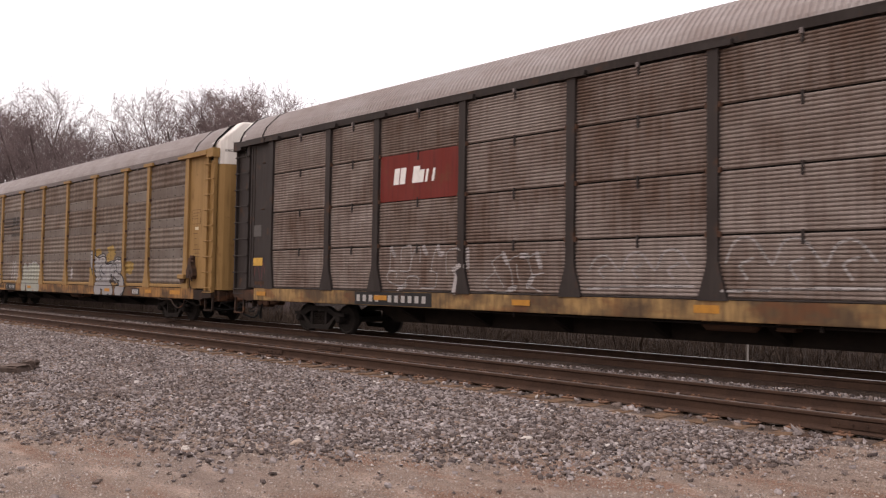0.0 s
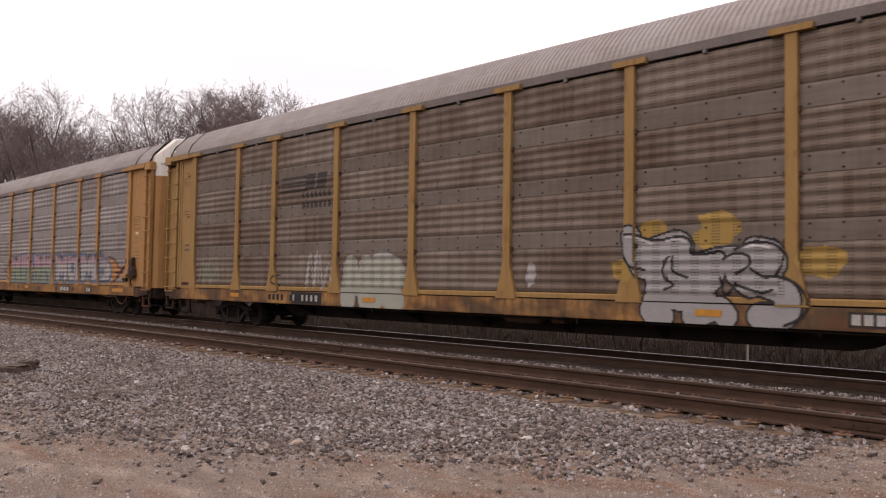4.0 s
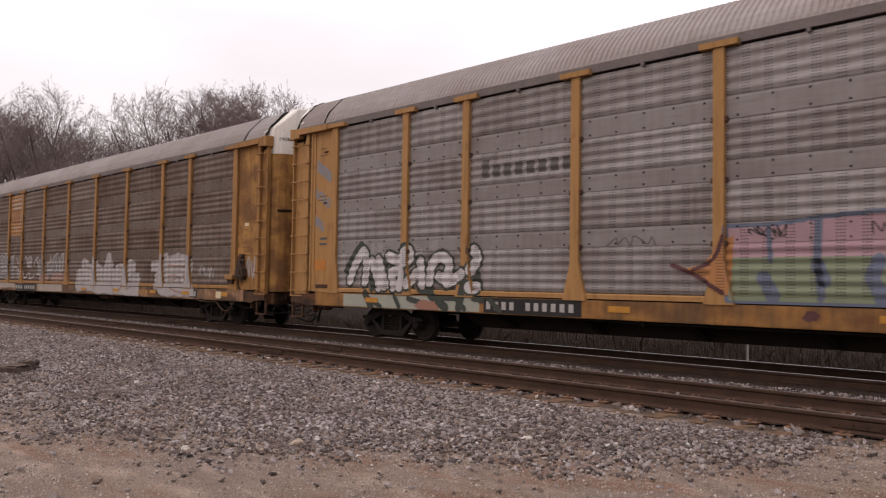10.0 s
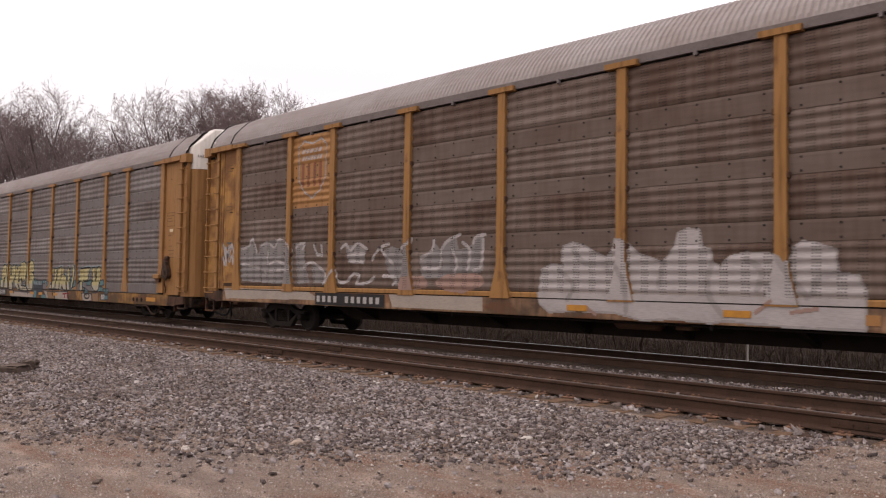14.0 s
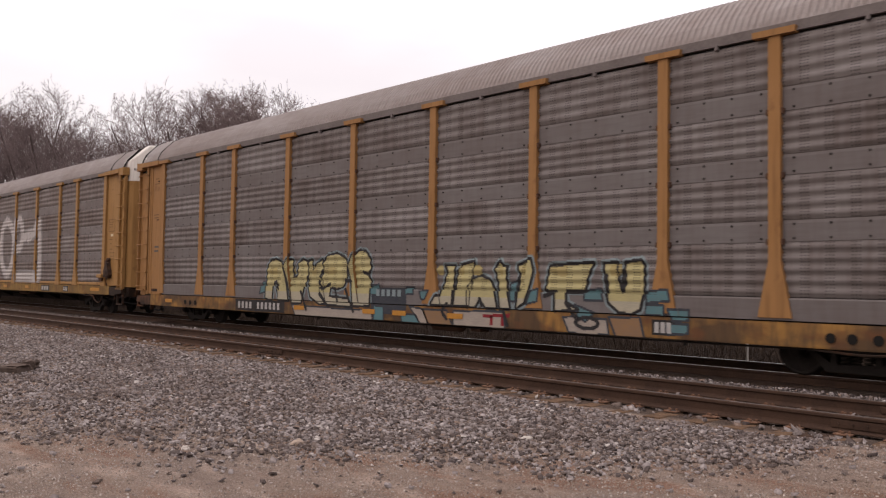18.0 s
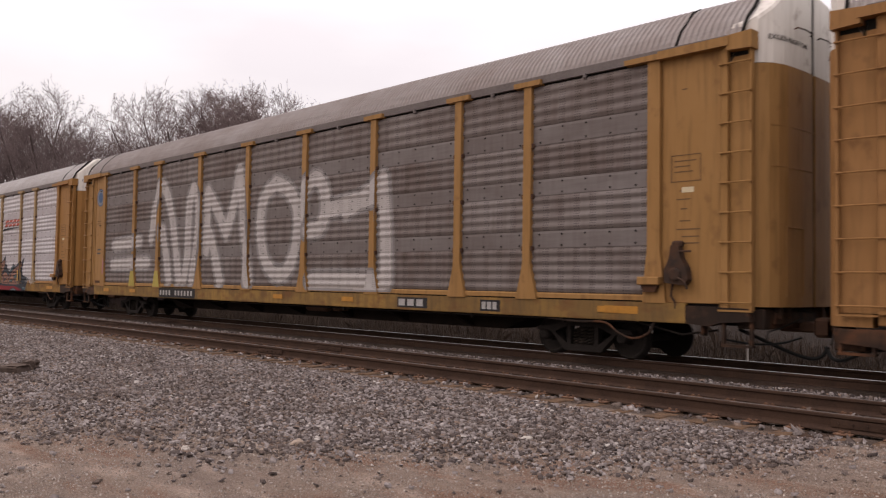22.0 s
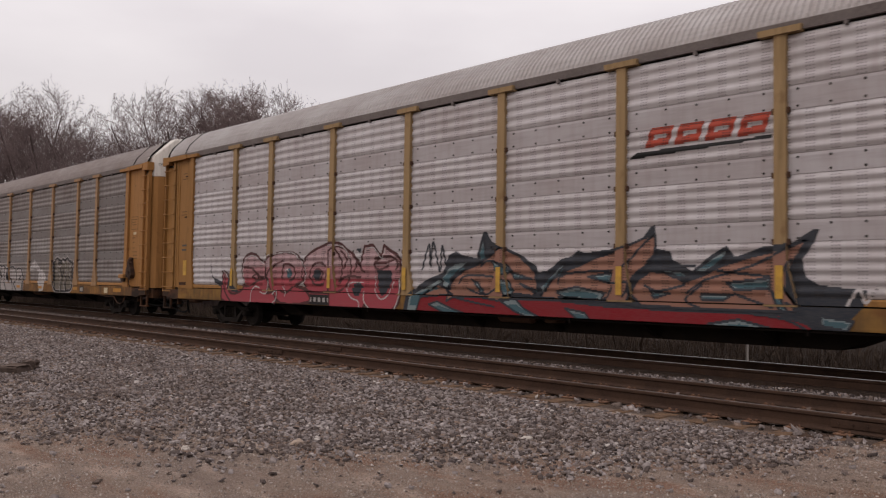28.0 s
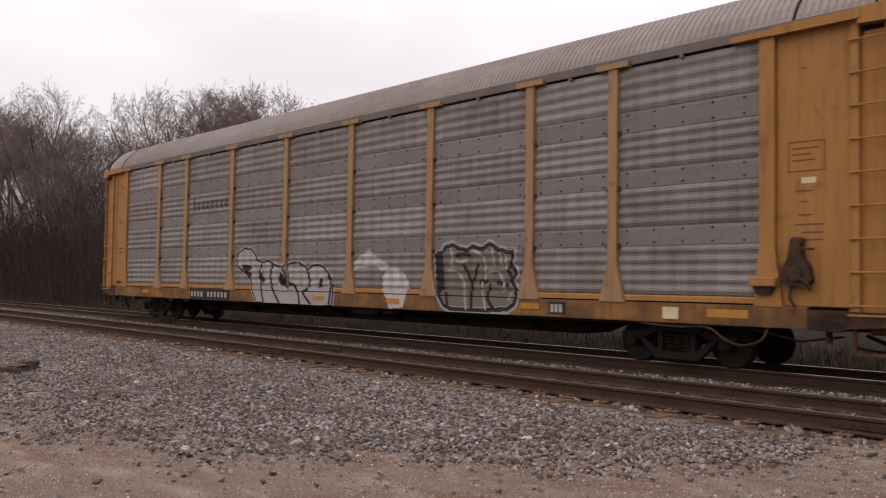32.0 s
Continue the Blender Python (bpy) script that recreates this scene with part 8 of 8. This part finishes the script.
def grow(seed, height, spread):
    """A bare broadleaf: forking limbs, crooked spreading branches, short fine twigs."""
    rng = random.Random(seed)
    thick, fine = [], []
    counts = (4, 6, 5, 3, 2)
    wobble = (0.05, 0.08, 0.10, 0.09, 0.06)
    rise = (0.0, 0.0, 0.015, 0.03, 0.04)

    def branch(p, d, length, r, order):
        n = counts[order]
        for i in range(n):
            w = wobble[order]
            d = (d + Vector((rng.gauss(0, w), rng.gauss(0, w), rng.gauss(0, w) + rise[order]))).normalized()
            q = p + d * (length / n)
            r1 = r * (1 - 0.72 / n) if order else r * (1 - 0.35 / n)
            (thick if r > 0.03 else fine).append((p, q, max(r, 0.0078), max(r1, 0.0060)))
            f = (i + 1) / n
            kids = ((0,), (0, 1, 2, 3, 4, 4), (1, 2, 3, 3, 4), (2, 2, 3), (0,))[order][i if order in (1, 2, 3) else 0]
            for _ in range(kids):
                side = Vector((rng.gauss(0, 1), rng.gauss(0, 1), rng.gauss(0.2, 0.5)))
                side = (side - d * side.dot(d)).normalized()
                dd = (d + side * rng.uniform(0.5, 1.2)).normalized()
                k = (0, 0.42, 0.44, 0.48)[order] * rng.uniform(0.65, 1.2) * (1.2 - 0.5 * f)
                branch(q.copy(), dd, length * k, r1 * rng.uniform(0.32, 0.5), order + 1)
            p, r = q, r1
        if order == 0:
            limbs = rng.randint(5, 7)
            turn = rng.random() * 6.283
            for k in range(limbs):
                a = turn + 6.283 * k / limbs + rng.gauss(0, 0.25)
                out = spread * rng.uniform(0.25, 1.15)
                dd = Vector((math.cos(a) * out, math.sin(a) * out, 1)).normalized()
                branch(p - d * (length * rng.uniform(0, 0.5)), dd, height * rng.uniform(0.50, 0.66), r * rng.uniform(0.4, 0.6), 1)

    branch(Vector((0, 0, -0.3)), Vector((rng.gauss(0, 0.04), rng.gauss(0, 0.04), 1)), height * 0.3, height * 0.017, 0)
    heights = sorted(s[1].z for s in fine)
    top = heights[int(0.965 * len(heights))]
    return thick, fine, top


def tree_meshes(seed, height, spread):
    thick, fine, top = grow(seed, height, spread)
    k = height / top
    thick = [(a * k, b * k, c, d) for a, b, c, d in thick]
    fine = [(a * k, b * k, c, d) for a, b, c, d in fine]
    middle, tall, wide = 0.50 * height, 0.48 * height, 0.52 * height

    def inside(q):
        """Within a rounded, unevenly lobed crown."""
        lobe = 1.0 + 0.10 * math.sin(3.1 * q.x + 1.7 * q.z + seed) * math.cos(2.3 * q.y + seed) + 0.06 * math.sin(9.7 * q.x + 7.1 * q.y)
        return math.hypot(q.x / wide, q.y / wide, (q.z - middle) / tall) < lobe or q.z < middle

    fine = [g for g in fine if inside(g[1])]
    thick = [g for g in thick if inside(g[1])]
    t = from_arrays("trunk", *limb_arrays(thick, 6), BARK)
    c = from_arrays("crown", *limb_arrays(fine, 3), TWIG)
    return t, c


TREES = [tree_meshes(s, h, sp) for s, h, sp in ((3, 13.6, 1.0), (8, 13.2, 0.9), (15, 12.3, 1.05), (21, 13.2, 0.85))]


def plant(x, y, scale, turn, which, label):
    t = thing("bare_tree", label, "tree", "bare trees beyond the track", at=(x, y, ground_z(x, y)))
    t.rotation_euler = (0, 0, turn)
    t.scale = (scale, scale, scale)
    placed("trunk", TREES[which][0], BARK, t, "grey-brown forked trunk")
    placed("crown", TREES[which][1], TWIG, t, "leafless crown of fine twigs")
    return t


LEAFLESS = "leafless winter tree with a broad crown of grey-brown twigs"
for x, y, s, r, w in ((-53.0, 26.0, 1.08, 0.3, 0), (-49.0, 26.0, 1.07, 2.1, 1), (-45.0, 24.5, 1.03, 4.0, 2), (-41.0, 24.5, 0.96, 5.2, 1), (-38.4, 25.0, 0.90, 0.8, 3), (-62.5, 29.0, 0.92, 3.3, 2),
                      (-67.5, 21.5, 1.20, 0.9, 3), (-73.0, 22.5, 1.29, 2.7, 0), (-80.0, 23.0, 1.32, 5.0, 1), (-61.0, 21.5, 0.84, 1.9, 2), (-92.0, 24.0, 1.37, 0.1, 0), (-57.5, 22.5, 0.72, 3.8, 3), (-57.5, 27.0, 0.92, 4.4, 1), (-70.5, 26.0, 1.19, 1.1, 2),
                      (-47.2, 25.8, 1.03, 1.3, 3), (-43.4, 25.6, 0.96, 3.0, 0), (-69.0, 24.0, 1.18, 4.7, 1), (-76.5, 24.5, 1.30, 0.4, 2), (-64.5, 23.0, 0.92, 2.9, 0)):
    plant(x, y, s, r, w, LEAFLESS)


def thicket(name, label, count, spot, low, high, seed):
    """Crowded thin stems with side twigs, one mesh."""
    rng = random.Random(seed)
    segs = []
    for _ in range(count):
        x, y = spot(rng)
        p = Vector((x, y, ground_z(x, y) - 0.1))
        h = rng.uniform(low, high)
        d = Vector((rng.gauss(0, 0.16), rng.gauss(0, 0.16), 1)).normalized()
        r = rng.uniform(0.010, 0.028)
        for i in range(4):
            q = p + d * h / 4
            segs.append((p, q, r, r * 0.72))
            for _ in range(3 if i else 2):
                s = (d + Vector((rng.gauss(0, 0.75), rng.gauss(0, 0.75), rng.gauss(0.1, 0.4)))).normalized()
                a = p.lerp(q, rng.random())
                m = a + s * h * rng.uniform(0.10, 0.22)
                e = m + (s + Vector((rng.gauss(0, 0.4), rng.gauss(0, 0.4), 0.25))).normalized() * h * rng.uniform(0.06, 0.16)
                segs += [(a, m, r * 0.45, r * 0.32), (m, e, r * 0.32, 0.008)]
            d = (d + Vector((rng.gauss(0, 0.13), rng.gauss(0, 0.13), 0.05))).normalized()
            p, r = q, r * 0.72
    me = from_arrays(name, *limb_arrays(segs, 3), BRUSH)
    return tagged(new(name, me), label, "thicket", kind="stuff")


thicket("thicket", "dense leafless brown brush along the far side of the tracks", 4200, lambda r: (-44 - 62 * r.random(), 19.5 + 13 * r.random() ** 1.3), 3.4, 9.2, 5)
thicket("low_brush", "low tangled brown brush at the foot of the trees", 1700, lambda r: (-40 - 68 * r.random(), 18.3 + 9 * r.random()), 1.0, 3.0, 6)


def grass_material():
    m, n, l, b = shader("dry_winter_grass", 0.95)
    rnd = n.new("ShaderNodeNewGeometry").outputs["Random Per Island"]
    col = blend(n, l, rnd, (0.085, 0.060, 0.045), (0.042, 0.030, 0.023))
    l.new(col, b.inputs["Base Color"])
    return m


def dry_grass(name, label, count, y0, depth, low, high, seed, width):
    rng = random.Random(seed)
    verts, faces = [], []
    for _ in range(count):
        x, y = 3 - 75 * rng.random() ** 1.25, y0 + depth * rng.random()
        clump = 0.6 + 0.8 * max(0.0, noise.noise((x * 0.6, y * 0.6, seed)) + 0.35)
        z = ground_z(x, y)
        h, a = rng.uniform(low, high) * clump, rng.random() * 6.283
        lean = Vector((rng.gauss(0, 0.13), rng.gauss(0, 0.13), 1)).normalized() * h
        w = Vector((math.cos(a), math.sin(a), 0)) * rng.uniform(0.5, 1.0) * width
        p = Vector((x, y, z - 0.02))
        n = len(verts)
        verts += [p - w, p + w, p + lean * 0.6 + w * 0.8, p + lean + Vector((rng.gauss(0, 0.1), rng.gauss(0, 0.1), 0)), p + lean * 0.6 - w * 0.8]
        faces.append((n, n + 1, n + 2, n + 3, n + 4))
    me = from_arrays(name, verts, faces, DRY_GRASS)
    tagged(new(name, me), label, "grass", kind="stuff")


DRY_GRASS = grass_material()
dry_grass("dry_weeds", "tall dry brown weeds on the far bank", 26000, 17.6, 5.0, 0.25, 0.7, 9, 0.007)
dry_grass("dry_grass", "short dry brown winter grass behind the tracks", 20000, 16.5, 2.4, 0.08, 0.26, 10, 0.007)

# ---- small things on the ground ----
PALE_WOOD = plain("bleached_stake_wood", (0.55, 0.5, 0.46), 0.8, 0, 0.4, 6)
st = thing("marker_stake", "thin pale wooden marker stake in dry grass", "stake", at=(-8.55, 17.2, -0.45))
part("shaft", prism([(-0.022, 0.0), (0.022, 0.0), (0.022, 0.62), (0.0, 0.66), (-0.022, 0.62)], "y", -0.02, 0.02), PALE_WOOD, st)
TAN = plain("tan_sandstone", (0.29, 0.23, 0.185), 0.9, 0, 0.5, 14, (0.2, 0.14, 0.105), 0.4)
DARK_ROCK = plain("dark_wet_slag", (0.07, 0.055, 0.05), 0.85, 0, 0.6, 12, (0.035, 0.028, 0.026), 0.5)
PALE_ROCK = plain("pale_limestone", (0.42, 0.38, 0.34), 0.9, 0, 0.4, 14, (0.25, 0.22, 0.2), 0.4)
OLD_WOOD = plain("rotten_tie_wood", (0.095, 0.07, 0.058), 0.95, 0, 0.7, 10, (0.04, 0.03, 0.026), 0.6)


def rock(label, x, y, sx, sy, sz, material, seed):
    bm = bmesh.new()
    bmesh.ops.create_icosphere(bm, subdivisions=3, radius=1.0)
    for v in bm.verts:
        n = noise.noise(v.co * 1.4 + Vector((seed * 7.1, 0, 0))) * 0.35 + noise.noise(v.co * 4 + Vector((0, seed * 3.3, 0))) * 0.10
        v.co *= 1 + n
        v.co.z = max(v.co.z, -0.6)
    bmesh.ops.scale(bm, vec=(sx, sy, sz), verts=bm.verts)
    ob = part("rock", bm, material)
    ob.location = (x, y, ground_z(x, y) + sz * 0.45)
    ob.rotation_euler = (0, 0, seed * 1.7)
    return tagged(ob, label, "rock")


rock("rounded tan sandstone lying on the gravel edge", -7.47, 5.04, 0.075, 0.06, 0.05, TAN, 1)
rock("dark flat slag lump on trodden dirt", -7.98, 3.92, 0.07, 0.06, 0.03, DARK_ROCK, 2)
rock("dark slag lump beside a smaller one", -7.80, 3.98, 0.05, 0.04, 0.028, DARK_ROCK, 3)
rock("pale rounded stone on the dirt", -8.15, 4.12, 0.045, 0.04, 0.03, PALE_ROCK, 6)
rock("pale limestone lump at the gravel edge", -5.9, 6.89, 0.06, 0.04, 0.04, PALE_ROCK, 4)


def chunk(label, x, y, l, w, h, turn, seed, material=OLD_WOOD, category="wood scrap"):
    rng = random.Random(seed)
    bm = bmesh.new()
    add_box(bm, -l / 2, l / 2, -w / 2, w / 2, 0, h, min(h, w) * 0.15)
    bmesh.ops.subdivide_edges(bm, edges=bm.edges[:], cuts=2)
    for v in bm.verts:
        v.co += Vector((rng.uniform(-1, 1) * l * 0.05, rng.uniform(-1, 1) * w * 0.12, rng.uniform(-1, 0.6) * h * 0.16))
    ob = part("wood_scrap", bm, material)
    ob.location = (x, y, ground_z(x, y) - 0.01)
    ob.rotation_euler = (0.05, -0.05, turn)
    return tagged(ob, label, category)


chunk("broken end of an old dark tie on the ballast", -16.6, 4.95, 0.66, 0.26, 0.17, 0.3, 1)
chunk("split dark piece of tie lying on the ballast", -16.95, 5.35, 0.46, 0.24, 0.18, -0.5, 2)
chunk("small dark wood scrap on the dirt", -7.34, 2.9, 0.15, 0.05, 0.025, -0.6, 3)
chunk("thin dark stick on the dirt", -8.2, 3.0, 0.14, 0.02, 0.012, -0.4, 4)
chunk("dark flat scrap on the gravel", -9.6, 4.3, 0.16, 0.05, 0.03, 0.7, 5)
chunk("weathered lath on the gravel edge", -7.0, 5.3, 0.42, 0.035, 0.015, 0.9, 6)


# ---- everything that moves ----
def motions():
    # distance run by the train, every four seconds
    run = (0.0, 24.154, 48.203, 72.017, 95.861, 119.454, 143.143, 166.838, 190.43)
    times = [4.0 * i for i in range(9)]

    def gone(t):
        i = min(7, int(t // 4))
        return run[i] + (run[i + 1] - run[i]) * (t - times[i]) / 4

    for k, car in CARS.items():
        walk(car, [(t, pose(CENTRES[k] + d, TRAIN_Y, TRAIN_Z)) for t, d in zip(times, run)])
    steps = [32.0 * i / 480 for i in range(481)]
    for w in WHEELSETS:
        x = w.location.x
        walk(w, [(t, pose(x, 0, 0.372) @ Matrix.Rotation(gone(t) / 0.372, 4, "Y")) for t in steps])


motions()
